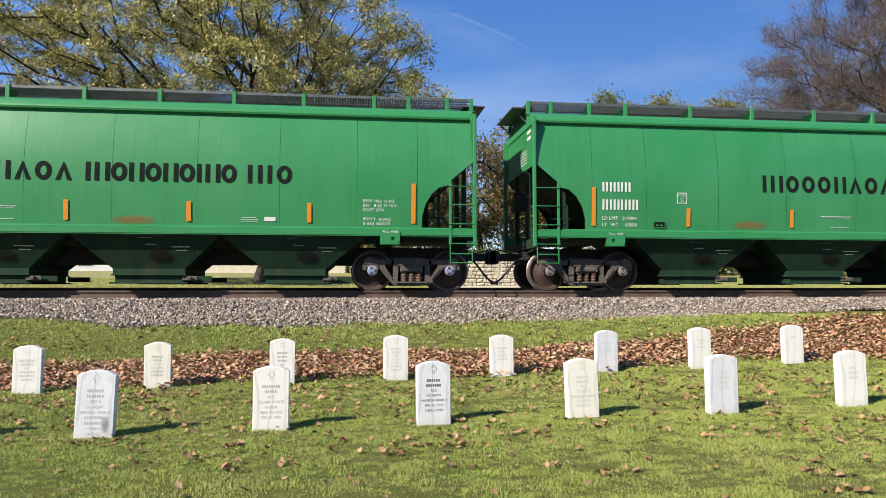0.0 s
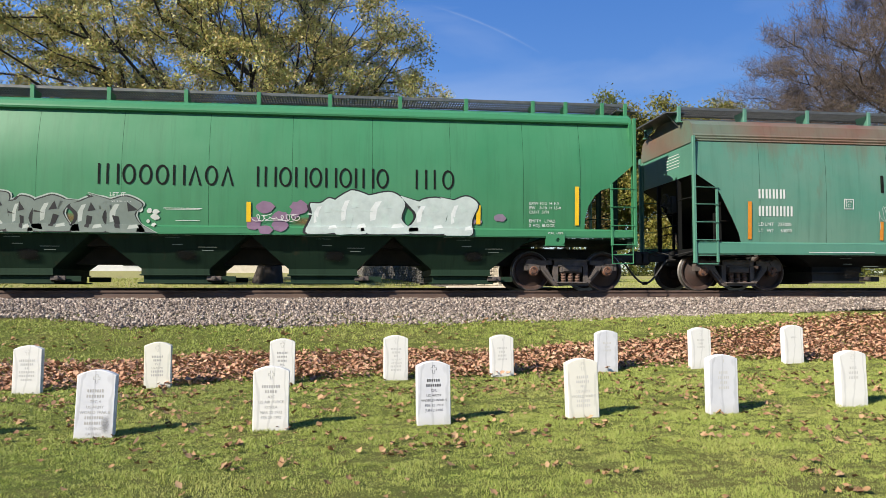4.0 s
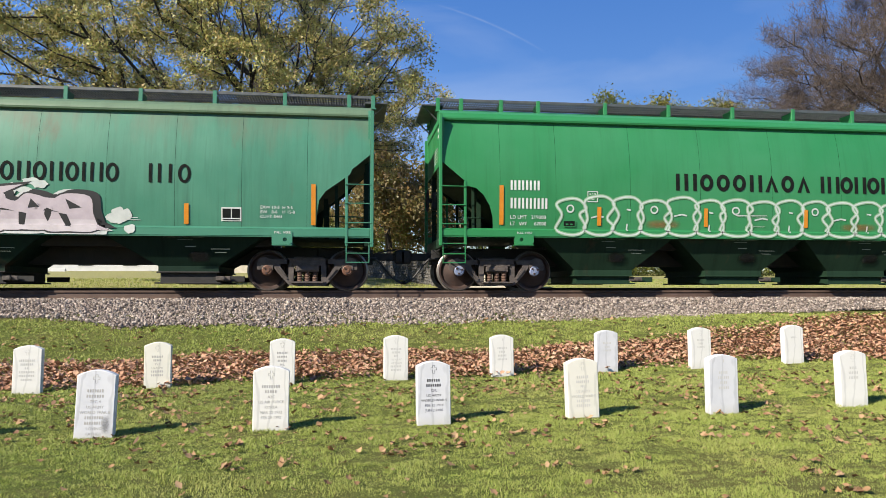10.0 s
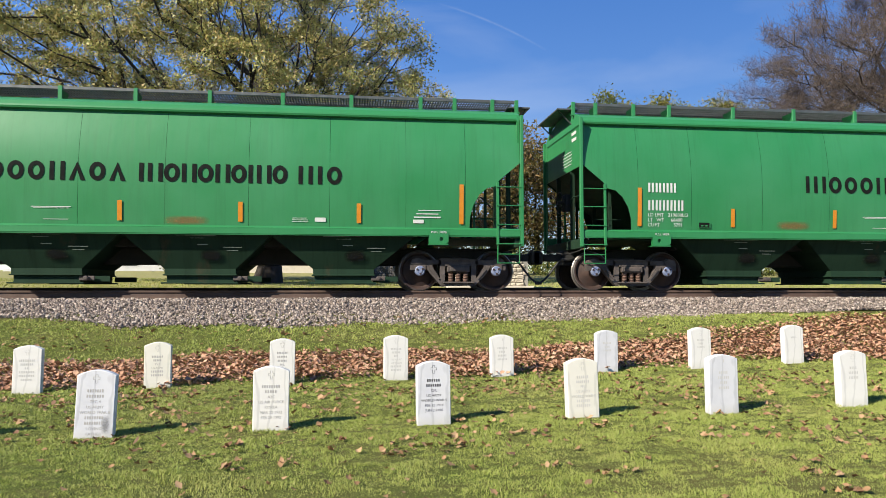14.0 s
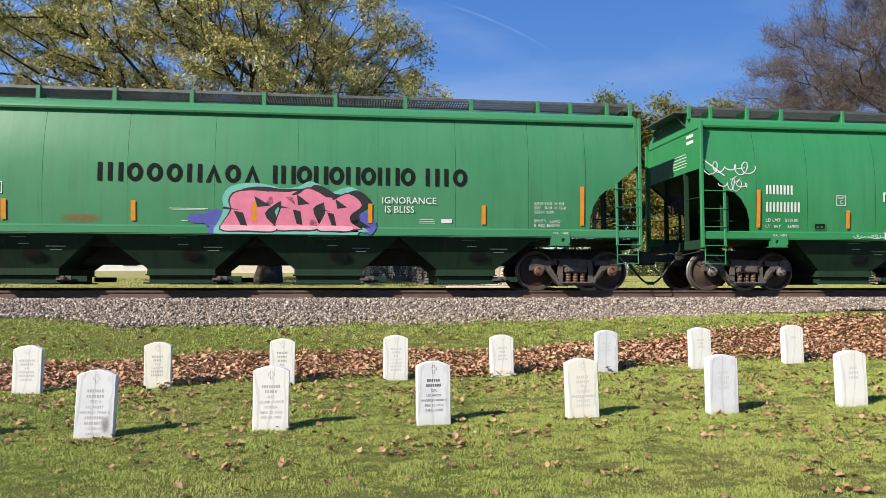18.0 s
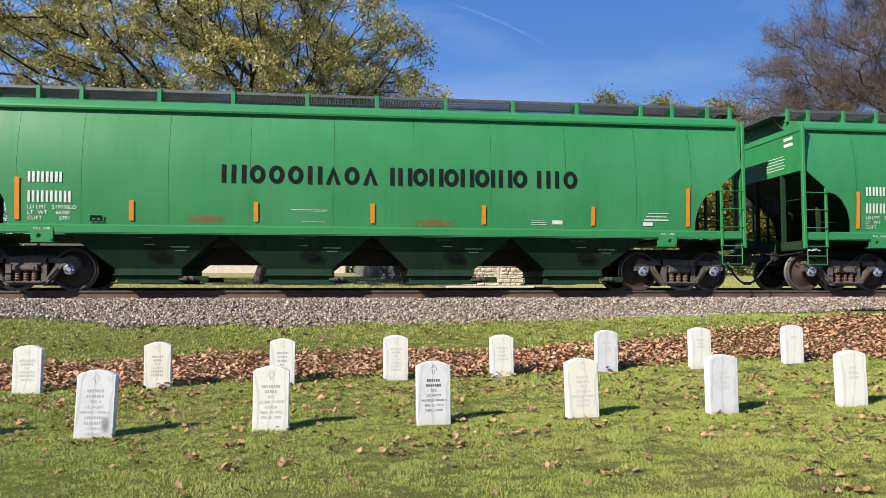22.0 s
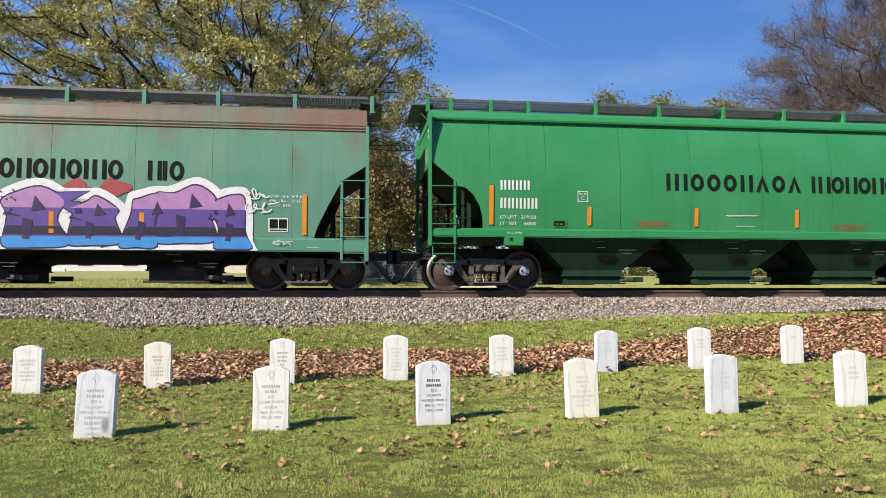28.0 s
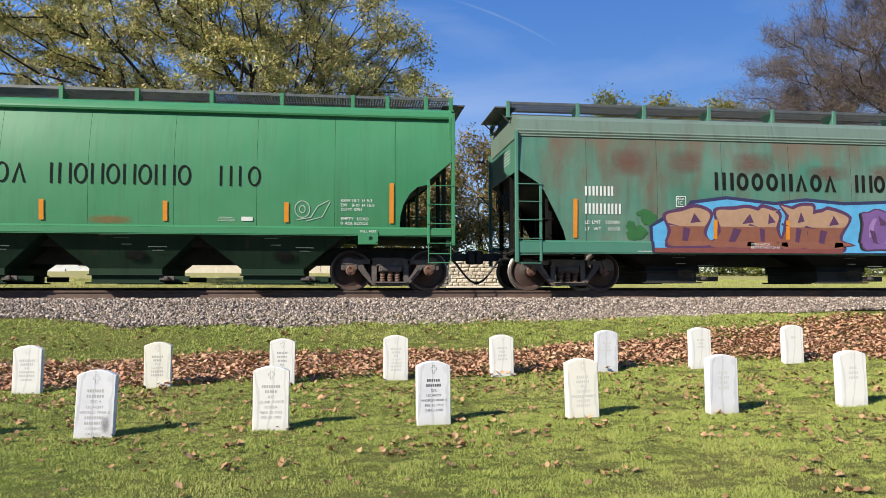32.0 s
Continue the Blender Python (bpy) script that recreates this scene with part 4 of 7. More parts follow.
# kind, finish, letter style, reflectors, load limit, light weight, capacity, bearing caps, label
CARS = [
    ("A", "bright", "bold", AMBER, "219100", "66900", "", CAP_BLUE, "clean bright green covered hopper car, dark company lettering"),
    ("A", "bright", "bold", AMBER, "219800", "67600", "", CAP_GREY, "clean bright green four-bay covered hopper car"),
    ("B", "worn", "wide", YELLOW, "224500", "61500", "", CAP_RUST, "faded green covered hopper car with blue and lilac graffiti"),
    ("A", "green", "thin", YELLOW, "219200", "66800", "", CAP_RUST, "green covered hopper car with grey and silver graffiti"),
    ("C", "teal", "old", AMBER, "223000", "63000", "", CAP_RUST, "old teal-green covered hopper car with a rust-brown roof edge"),
    ("A", "bright", "bold", AMBER, "219100LO", "66900", "5791", CAP_BLUE, "bright green covered hopper car with white stencilled load data"),
    ("B", "worn", "wide", AMBER, "224600", "61400", "", CAP_RUST, "faded green covered hopper car with silver and blue graffiti"),
    ("B", "worn", "wide", AMBER, "224400", "61600", "", CAP_RUST, "faded green covered hopper car with lilac and red graffiti"),
    ("A", "bright", "bold", AMBER, "219000", "67000", "", CAP_BLUE, "green covered hopper car with a long white outline graffiti"),
    ("A", "green", "thin", YELLOW, "219200", "66800", "", CAP_GREY, "green covered hopper car with thin spaced dark lettering"),
    ("A", "bright", "bold", AMBER, "219200LO", "66800", "5791", CAP_BLUE, "bright green covered hopper car with amber reflectors"),
    ("A", "bright", "bold", AMBER, "219600LO", "66400", "5791", CAP_BLUE, "bright green covered hopper car with bold dark lettering"),
    ("A", "bright", "bold", AMBER, "219000", "67000", "", CAP_GREY, "green covered hopper car with black and white graffiti"),
    ("A", "green", "bold", AMBER, "219600", "66400", "", CAP_RUST, "green covered hopper car with pink and black graffiti"),
    ("A", "bright", "bold", AMBER, "219100", "66900", "", CAP_GREY, "green covered hopper car with yellow block graffiti"),
    ("A", "bright", "bold", AMBER, "219000LO", "67000", "5791", CAP_BLUE, "bright green covered hopper car with faint chalk tags"),
    ("A", "bright", "bold", AMBER, "219700LO", "66300", "5791", CAP_BLUE, "clean vivid green covered hopper car"),
    ("A", "bright", "bold", AMBER, "219000LO", "67000", "5791", CAP_BLUE, "bright green covered hopper car with pale scrawled tags"),
    ("B", "stained", "wide", YELLOW, "24500", "1600", "", CAP_RUST, "rust-streaked green covered hopper car with a wavy white line"),
    ("C", "olive", "old", YELLOW, "223200", "62800", "", CAP_RUST, "olive-green ribbed covered hopper car with brown outline graffiti"),
    ("C", "teal", "old", AMBER, "223000", "63000", "", CAP_RUST, "teal covered hopper car with purple, white and blue graffiti"),
    ("A", "bright", "bold", AMBER, "219100", "66900", "", CAP_BLUE, "clean green covered hopper car with dark bold lettering"),
    ("A", "bright", "bold", AMBER, "220200", "65800", "", CAP_BLUE, "green covered hopper car with white outline graffiti"),
    ("A", "green", "thin", AMBER, "219100", "66900", "", CAP_RUST, "green covered hopper car with thin lettering and a chalk scroll"),
    ("C", "patched", "old", AMBER, "222900", "63100", "", CAP_RUST, "rust-patched grey-green covered hopper car with brown and blue graffiti"),
]
STYLE = {
    "bold": (0.22, ((-3.24, 0.22, "ihooohaoa"), (0.40, 3.55, "ihohohoiho"), (3.74, 4.80, "hio")), 2.33, 2.73),
    "old": (0.22, ((-3.50, -0.33, "ihooohaoa"), (0.08, 3.09, "ihohohoiho"), (3.55, 4.32, "hio")), 2.36, 2.78),
    "thin": (0.13, ((-3.11, -0.22, "ihooohaoa"), (0.18, 3.11, "ihohohoiho"), (3.64, 4.66, "hio")), 2.26, 2.70),
    "wide": (0.19, ((-3.10, -0.28, "ihooohaoa"), (0.20, 3.11, "ihohohoiho"), (3.65, 4.68, "hio")), 2.31, 2.72),
}
WHITE, PALE, DARK = (0.80, 0.80, 0.78), (0.5, 0.58, 0.52), (0.015, 0.015, 0.017)


def graffiti(i):
    """Layers of sprayed paint on one car's side: (outlines, colour), the lowest first."""
    rng = random.Random(100 + i)
    out = []

    def cloud(s0, z0, s1, z1, n, size, col):
        out.append(([blob(rng.uniform(s0, s1), rng.uniform(z0, z1), size * rng.uniform(0.5, 1.2), size * rng.uniform(0.4, 0.9), rng) for _ in range(n)], col))

    def piece(s0, z0, s1, z1, n, edge, line, fill, shine=None, halo=0.10, fat=0.42, lean=0.15):
        c = chunks(s0, z0, s1, z1, n, rng, lean, fat)
        if edge:
            out.append(([grow(p, halo) for p in c], edge))
        if line:
            out.append(([[(x - 0.07, z - 0.02) for x, z in grow(p, halo * 0.3)] for p in c], DARK))
        if line:
            out.append(([grow(p, halo * 0.45) for p in c], line))
        out.append((c, fill))
        if shine:
            glints = []
            for p in c:
                if len(p) > 8:
                    x0, x1 = min(q[0] for q in p), max(q[0] for q in p)
                    v0, v1 = min(q[1] for q in p), max(q[1] for q in p)
                    glints.append([(x0 + (x1 - x0) * u, v0 + (v1 - v0) * w) for u, w in ((0.2, 0.3), (0.3, 0.34), (0.34, 0.62), (0.42, 0.8), (0.3, 0.78), (0.2, 0.58))])
                    glints.append([(x0 + (x1 - x0) * u, v0 + (v1 - v0) * w) for u, w in ((0.6, 0.12), (0.86, 0.16), (0.8, 0.26), (0.64, 0.22))])
            out.append((glints, shine))
        out.append((slots(c, rng), line or DARK))

    def layered(s0, z0, s1, z1, n, edge, line, fill, bands=(), halo=0.12, fat=0.42, deep=(0.11, 0.03)):
        """Fat forms with a rim, a drop shadow and a dark line; bands: (from height, to height, colour) laid over the fill."""
        row = chunks(s0, z0, s1, z1, n, rng, 0.2, fat)
        if edge:
            out.append(([grow(p, halo) for p in row], edge))
        if deep:
            out.append(([[(x + deep[0], z + deep[1]) for x, z in grow(p, 0.04)] for p in row], DARK))
        if line:
            out.append(([grow(p, 0.035) for p in row], line))
        out.append((row, fill))
        for lo, hi, col in bands:
            cut = [[(x, min(max(z, lo), hi)) for x, z in p] for p in row if len(p) > 8 and min(q[1] for q in p) < hi - 0.05 and max(q[1] for q in p) > lo + 0.05]
            out.append((cut, col))
        out.append((slots(row, rng), line or DARK))

    def tag(s0, z0, s1, z1, col=PALE, w=0.022, turns=6):
        out.append((scribble(s0, z0, s1, z1, rng, 0.65 * w, turns), col))

    def bubbles(s0, z0, s1, z1, n, col=WHITE, w=0.04):
        """Puffed-up rounded forms in outline, each overlapping the next, with a soft overspray round the line."""
        st, hz = (s1 - s0) / n, z1 - z0
        line, mist = [], []
        for k in range(n):
            c = s0 + st * (k + 0.5)
            a = st * rng.uniform(0.50, 0.60)
            zt, zm = z1 - hz * rng.uniform(0, 0.10), z0 + hz * rng.uniform(0.42, 0.55)
            loop = smooth_loop([(c - a, z0 + 0.14 * hz), (c - 0.3 * a, z0), (c + 0.6 * a, z0 + 0.02 * hz), (c + 1.05 * a, z0 + 0.22 * hz), (c + rng.uniform(0.55, 0.8) * a, zm),
                                (c + 1.1 * a, zt - 0.22 * hz), (c + 0.6 * a, zt), (c - 0.2 * a, zt + 0.02 * hz), (c - 0.95 * a, zt - 0.12 * hz), (c - rng.uniform(0.5, 0.8) * a, zm - 0.02 * hz)], 5)
            loop.append(loop[0])
            line += ribbon(loop, w)
            mist += ribbon(loop, 2.3 * w)
            if k % 3 == 0:
                line += ring(c, z0 + 0.68 * hz, 0.22 * a, 0.09 * hz, w)
            elif k % 3 == 1:
                line += ribbon([(c - 0.5 * a, zm), (c, zm + 0.05 * hz), (c + 0.35 * a, zm + 0.02 * hz)], w)
            else:
                line += ribbon([(c, z0 + 0.1 * hz), (c + 0.05 * a, z0 + 0.3 * hz)], w) + ribbon([(c, zt - 0.3 * hz), (c + 0.3 * a, zt - 0.32 * hz)], w)
        if col[0] > 0.3:
            out.append((mist, (0.45 * col[0], 0.35 + 0.2 * col[1], 0.45 * col[2])))
        out.append((line, col))

    if i == 2:
        out.append(([[(-6.9, 1.2), (-6.4, 1.62), (-5.3, 1.78), (-5.0, 2.15), (-4.4, 1.9), (-1.4, 1.95), (-0.9, 2.05), (0.7, 1.35), (5.0, 1.2)]], (0.62, 0.10, 0.12)))
        out.append(([[(-6.8, 1.2), (-6.3, 1.54), (-5.2, 1.66), (-4.9, 2.0), (-4.4, 1.75), (-1.3, 1.8), (0.2, 1.42), (2.0, 1.35), (5.0, 1.2)]], (0.66, 0.5, 0.46)))
        cloud(-5.0, 2.0, -2.2, 2.35, 9, 0.12, (0.55, 0.72, 0.74))
        layered(-5.5, 1.24, -0.95, 2.15, 6, (0.62, 0.78, 0.80), (0.02, 0.06, 0.12), (0.10, 0.46, 0.60), ((1.24, 1.45, (0.35, 0.68, 0.75)),), 0.09, 0.40)
        out.append(([blob(2.45, 2.05, 1.3, 0.32, rng, 20, 0.05)], (0.66, 0.42, 0.50)))
        layered(0.9, 1.24, 4.0, 2.0, 5, (0.30, 0.04, 0.10), (0.20, 0.04, 0.10), (0.55, 0.62, 0.76), ((1.24, 1.55, (0.74, 0.58, 0.62)), (1.24, 1.38, (0.74, 0.66, 0.42))), 0.10, 0.36, (0.07, 0.0))
        tag(-8.15, 2.85, -6.9, 3.35, (0.62, 0.68, 0.5), 0.03, 6)
        out.append((ring(-7.55, 2.75, 0.3, 0.24, 0.07, a0=3.6, a1=6.6), (0.6, 0.55, 0.22)))
    elif i == 3:
        cloud(-6.4, 1.4, -5.8, 2.1, 9, 0.07, (0.6, 0.62, 0.5))
        cloud(-2.3, 1.4, -1.8, 2.0, 8, 0.07, (0.62, 0.66, 0.6))
        cloud(0.1, 1.3, 1.2, 1.9, 7, 0.16, (0.26, 0.16, 0.25))
        cloud(4.6, 1.4, 5.6, 1.95, 7, 0.13, (0.26, 0.2, 0.28))
        piece(-5.7, 1.22, -2.1, 2.05, 5, (0.42, 0.50, 0.44), DARK, (0.19, 0.24, 0.21), (0.5, 0.55, 0.5), 0.06, 0.36)
        piece(1.3, 1.22, 4.9, 2.2, 5, DARK, (0.55, 0.66, 0.62), (0.55, 0.64, 0.61), (0.78, 0.83, 0.81), 0.06, 0.45)
        tag(-6.4, 1.40, -5.9, 1.85, WHITE, 0.02, 7)
        tag(0.15, 1.5, 1.1, 1.66, WHITE, 0.02, 8)
    elif i == 4:
        piece(0.2, 0.9, 2.6, 2.0, 4, None, (0.62, 0.66, 0.64), (0.45, 0.5, 0.48), (0.72, 0.74, 0.73), 0.08, 0.5)
        cloud(0.4, 1.2, 2.5, 1.9, 4, 0.08, (0.32, 0.2, 0.45))
        out.append(([[(4.72, 1.28), (5.26, 1.28), (5.2, 1.45), (5.06, 1.48), (5.02, 1.82), (4.95, 1.86), (4.84, 1.5), (4.7, 1.42)]], (0.76, 0.74, 0.72)))
        out.append(([[(4.86, 1.46), (5.0, 1.46), (4.98, 1.56), (4.88, 1.58)]], (0.35, 0.12, 0.13)))
        tag(-2.1, 1.36, 0.0, 1.56, PALE, 0.018, 10)
        tag(2.9, 1.36, 4.5, 1.62, PALE, 0.018, 8)
        tag(-3.6, 1.4, -3.1, 2.15, PALE, 0.02, 4)
        out.append(([blob(rng.uniform(-3, 6), 1.75 + 0.35 * rng.random(), 0.02, 0.02, rng, 6) for _ in range(90)], (0.03, 0.05, 0.045)))
    elif i == 6:
        cloud(-6.0, 1.3, -1.3, 2.1, 16, 0.26, (0.22, 0.46, 0.62))
        cloud(-4.2, 2.1, -2.4, 2.5, 9, 0.16, (0.55, 0.68, 0.66))
        layered(-5.1, 1.24, -1.95, 2.25, 5, (0.66, 0.68, 0.66), DARK, (0.66, 0.64, 0.64), ((1.85, 2.25, (0.52, 0.62, 0.70)),), 0.10, 0.42)
        cloud(0.3, 1.3, 3.4, 2.1, 10, 0.3, (0.26, 0.37, 0.36))
        cloud(0.3, 1.25, 3.3, 2.2, 7, 0.14, (0.50, 0.36, 0.29))
        layered(0.3, 1.24, 3.4, 2.1, 5, None, (0.26, 0.37, 0.42), (0.40, 0.47, 0.47), (), 0.08, 0.42, None)
        tag(-4.9, 1.19, -4.3, 1.36, DARK, 0.02, 5)
    elif i == 7:
        cloud(-3.6, 1.25, -2.6, 1.9, 9, 0.2, (0.62, 0.66, 0.62))
        cloud(2.3, 1.22, 3.6, 1.7, 10, 0.17, (0.66, 0.70, 0.66))
        cloud(-3.0, 2.0, 2.6, 2.35, 14, 0.14, (0.6, 0.66, 0.62))
        layered(-2.95, 1.24, 2.6, 2.22, 6, (0.66, 0.68, 0.66), DARK, (0.58, 0.50, 0.54), ((1.24, 1.5, (0.66, 0.60, 0.62)),), 0.09, 0.44, (0.13, 0.05))
        out.append(([[(-0.95, 1.22), (0.1, 1.22), (0.62, 2.15), (-0.1, 2.32)], [(0.2, 1.22), (0.55, 1.22), (0.55, 2.0)]], (0.36, 0.075, 0.09)))
        out.append(([blob(-0.82, 1.4 + 0.2 * k, 0.05, 0.06, rng, 8, 0.1) for k in range(4)], DARK))
        tag(-7.9, 2.5, -7.2, 2.9, PALE, 0.016, 5)
        tag(-5.0, 1.6, -4.4, 2.2, DARK, 0.014, 3)
    elif i == 8:
        bubbles(-6.1, 1.28, 3.95, 2.15, 15, (0.62, 0.70, 0.64), 0.036)
        tag(4.1, 1.62, 4.75, 2.0, WHITE, 0.028, 5)
        tag(4.3, 1.36, 5.0, 1.6, WHITE, 0.025, 5)
    elif i == 12:
        piece(-2.95, 1.22, -1.35, 2.1, 3, WHITE, (0.6, 0.62, 0.6), DARK, WHITE, 0.09, 0.46)
        piece(-1.4, 1.22, 0.7, 2.1, 4, None, DARK, (0.025, 0.035, 0.03), (0.035, 0.06, 0.05), 0.05, 0.5)
        bubbles(1.15, 1.5, 6.1, 2.05, 9, DARK, 0.028)
        tag(1.4, 1.38, 2.4, 1.62, WHITE, 0.032, 5)
        tag(3.0, 1.5, 4.5, 1.78, WHITE, 0.026, 7)
        tag(4.1, 1.55, 5.0, 2.0, WHITE, 0.03, 5)
    elif i == 9:
        tag(-2.7, 1.6, -1.7, 1.75, PALE, 0.016, 7)
        tag(-3.9, 1.46, -3.0, 1.85, (0.3, 0.45, 0.33), 0.016, 7)
        tag(5.75, 1.5, 6.35, 1.95, PALE, 0.016, 5)
        tag(-8.3, 2.5, -7.8, 2.85, PALE, 0.016, 4)
    elif i == 13:
        cloud(-1.1, 1.25, -0.6, 1.6, 4, 0.28, (0.09, 0.10, 0.42))
        cloud(2.3, 1.3, 2.6, 1.65, 4, 0.3, (0.09, 0.10, 0.42))
        layered(-0.65, 1.24, 2.15, 2.22, 3, (0.16, 0.50, 0.42), DARK, (0.74, 0.21, 0.33), ((1.24, 1.42, (0.80, 0.42, 0.50)),), 0.17, 0.36, (0.17, 0.05))
    elif i == 14:
        tag(-8.62, 2.72, -7.5, 3.05, WHITE, 0.035, 5)
        tag(-8.3, 2.32, -7.6, 2.66, WHITE, 0.03, 4)
        out.append((ribbon([(-8.7, 3.08), (-8.2, 2.7)], 0.03), WHITE))
        for k in range(4):
            a = -4.05 + 1.2 * k
            q = 0.1 * ((k * 7) % 3)
            blk = [[(a, 1.22), (a + 1.04, 1.22), (a + 1.04, 1.40 + q), (a + 0.86, 1.46), (a + 0.80 - q, 1.74), (a + 0.88, 2.0), (a + 1.04, 2.06 - 0.5 * q), (a + 1.04, 2.28), (a, 2.28), (a, 2.06), (a + 0.15, 2.0), (a + 0.2 + 0.5 * q, 1.74), (a + 0.13, 1.46), (a, 1.42)]]
            out.append(([[(x + (0.09 if x > a + 0.5 else -0.09), z + (0.09 if z > 1.75 else -0.02)) for x, z in p] for p in blk], WHITE))
            out.append(([[(x + (0.045 if x > a + 0.5 else -0.045), z + (0.045 if z > 1.75 else -0.01)) for x, z in p] for p in blk], DARK))
            out.append((blk, (0.52, 0.64, 0.33)))
            out.append(([[(a + 0.01, 2.07), (a + 0.16, 2.01), (a + 0.2, 1.86), (a + 0.82, 1.86), (a + 0.88, 2.01), (a + 1.03, 2.06 - 0.5 * q), (a + 1.03, 2.27), (a + 0.01, 2.27)]], (0.86, 0.47, 0.02)))
            out.append(([[(a + 0.47, 2.28), (a + 0.57, 2.28), (a + 0.52, 2.2)], [(a + 0.45, 1.22), (a + 0.52, 1.27), (a + 0.59, 1.22)]], DARK))
        layered(2.85, 1.25, 5.75, 2.0, 4, (0.05, 0.09, 0.06), DARK, (0.80, 0.80, 0.79), (), 0.15, 0.34, (0.10, 0.03))
        out.append(([blob(6.75, 1.82, 0.24, 0.25, rng, 18, 0.04), blob(6.2, 1.52, 0.28, 0.14, rng, 14, 0.1), [(5.9, 1.23), (7.1, 1.23), (7.2, 1.5), (6.5, 1.62)]], DARK))
        out.append(([blob(6.75, 1.82, 0.19, 0.20, rng, 18, 0.03), blob(6.2, 1.52, 0.22, 0.10, rng, 14, 0.1), [(6.05, 1.25), (6.95, 1.26), (7.1, 1.45), (6.5, 1.56)]], WHITE))
        out.append(([blob(7.2, 1.48, 0.08, 0.06, rng, 10)], (0.86, 0.5, 0.05)))
        tag(2.08, 1.42, 2.6, 1.82, DARK, 0.035, 4)
        tag(-4.95, 1.24, -4.3, 1.34, WHITE, 0.022, 7)
        tag(0.8, 1.24, 1.65, 1.33, WHITE, 0.022, 8)
    elif i == 15:
        tag(-8.5, 2.5, -7.65, 3.0, (0.16, 0.14, 0.06), 0.02, 6)
        tag(-6.05, 1.46, -5.68, 1.95, PALE, 0.016, 4)
        tag(1.95, 1.6, 2.4, 1.98, PALE, 0.014, 3)
        tag(3.7, 1.7, 4.1, 2.0, PALE, 0.014, 3)
        tag(5.05, 1.46, 5.85, 1.95, (0.2, 0.4, 0.26), 0.016, 7)
        for k in range(8):
            tag(-1.6 + 0.75 * k, 1.27, -1.35 + 0.75 * k, 1.36, PALE, 0.014, 3)
    elif i == 17:
        tag(-4.9, 1.5, -4.38, 1.97, PALE, 0.016, 6)
        tag(-4.15, 1.5, -3.7, 1.95, PALE, 0.016, 4)
        tag(0.2, 1.48, 0.72, 1.78, PALE, 0.014, 6)
        tag(5.7, 1.5, 6.3, 1.8, PALE, 0.014, 5)
    elif i == 18:
        out.append((ribbon([(-5.0 + 0.2 * k, 1.66 + 0.09 * math.sin(0.53 * k + 2.4)) for k in range(61)], 0.018), (0.36, 0.5, 0.44)))
        out.append(([bar(1.0, 1.5 + 0.07 * k, 1.5 - 0.05 * (k % 2), 1.53 + 0.07 * k) for k in range(5)], (0.6, 0.5, 0.12)))
    elif i == 19:
        cloud(-3.6, 1.0, -0.4, 2.1, 16, 0.28, (0.42, 0.60, 0.56))
        cloud(0.3, 1.0, 3.5, 1.95, 16, 0.28, (0.42, 0.60, 0.56))
        piece(-3.4, 0.92, -0.45, 2.0, 6, None, DARK, (0.34, 0.25, 0.19), (0.46, 0.36, 0.28), 0.08, 0.5)
        piece(0.35, 0.95, 3.45, 1.95, 6, None, DARK, (0.36, 0.28, 0.23), (0.48, 0.4, 0.34), 0.08, 0.5)
        tag(-4.8, 1.4, -4.15, 1.85, DARK, 0.03, 5)
        tag(-6.0, 0.98, -5.4, 1.1, PALE, 0.016, 5)
        tag(1.3, 2.12, 1.85, 2.25, DARK, 0.016, 5)
    elif i == 20:
        cloud(0.3, 0.95, 6.2, 1.9, 12, 0.34, (0.34, 0.035, 0.045))
        cloud(1.2, 2.0, 5.6, 2.25, 7, 0.25, (0.36, 0.05, 0.05))
        layered(0.75, 0.90, 5.75, 2.25, 5, (0.78, 0.77, 0.80), (0.03, 0.015, 0.08), (0.11, 0.06, 0.30), ((1.74, 2.25, (0.44, 0.22, 0.46)), (1.18, 1.36, (0.02, 0.015, 0.035)), (0.90, 1.14, (0.03, 0.26, 0.64))), 0.19, 0.40, None)
        tag(5.6, 1.95, 6.05, 2.22, WHITE, 0.04, 3)
        tag(5.65, 1.68, 6.1, 1.92, WHITE, 0.04, 3)
        tag(6.2, 0.98, 6.6, 1.1, WHITE, 0.02, 4)
        out.append(([blob(rng.uniform(-4, 1), 1.6 + 0.5 * rng.random(), 0.022, 0.02, rng, 6) for _ in range(80)], (0.03, 0.05, 0.045)))
    elif i == 22:
        bubbles(-4.4, 1.28, -1.25, 2.15, 5, WHITE, 0.034)
        bubbles(0.05, 1.28, 2.85, 2.2, 5, WHITE, 0.034)
        tag(-0.92, 1.72, -0.35, 1.95, WHITE, 0.03, 4)
        tag(-0.92, 1.48, -0.35, 1.70, WHITE, 0.03, 4)
        tag(-1.95, 1.22, -1.4, 1.34, WHITE, 0.03, 4)
        tag(-6.1, 1.5, -5.6, 1.9, PALE, 0.014, 5)
    elif i == 23:
        out.append((ring(5.42, 1.78, 0.16, 0.18, 0.018) + ring(5.42, 1.78, 0.06, 0.08, 0.018) + ribbon([(5.3, 1.55), (5.6, 1.6), (5.75, 1.85), (6.0, 1.98)], 0.018) + ribbon([(5.5, 1.52), (5.85, 1.62), (6.02, 1.95)], 0.016), (0.45, 0.55, 0.48)))
    elif i == 24:
        cloud(-5.6, 1.25, -5.0, 1.9, 8, 0.2, (0.03, 0.15, 0.04))
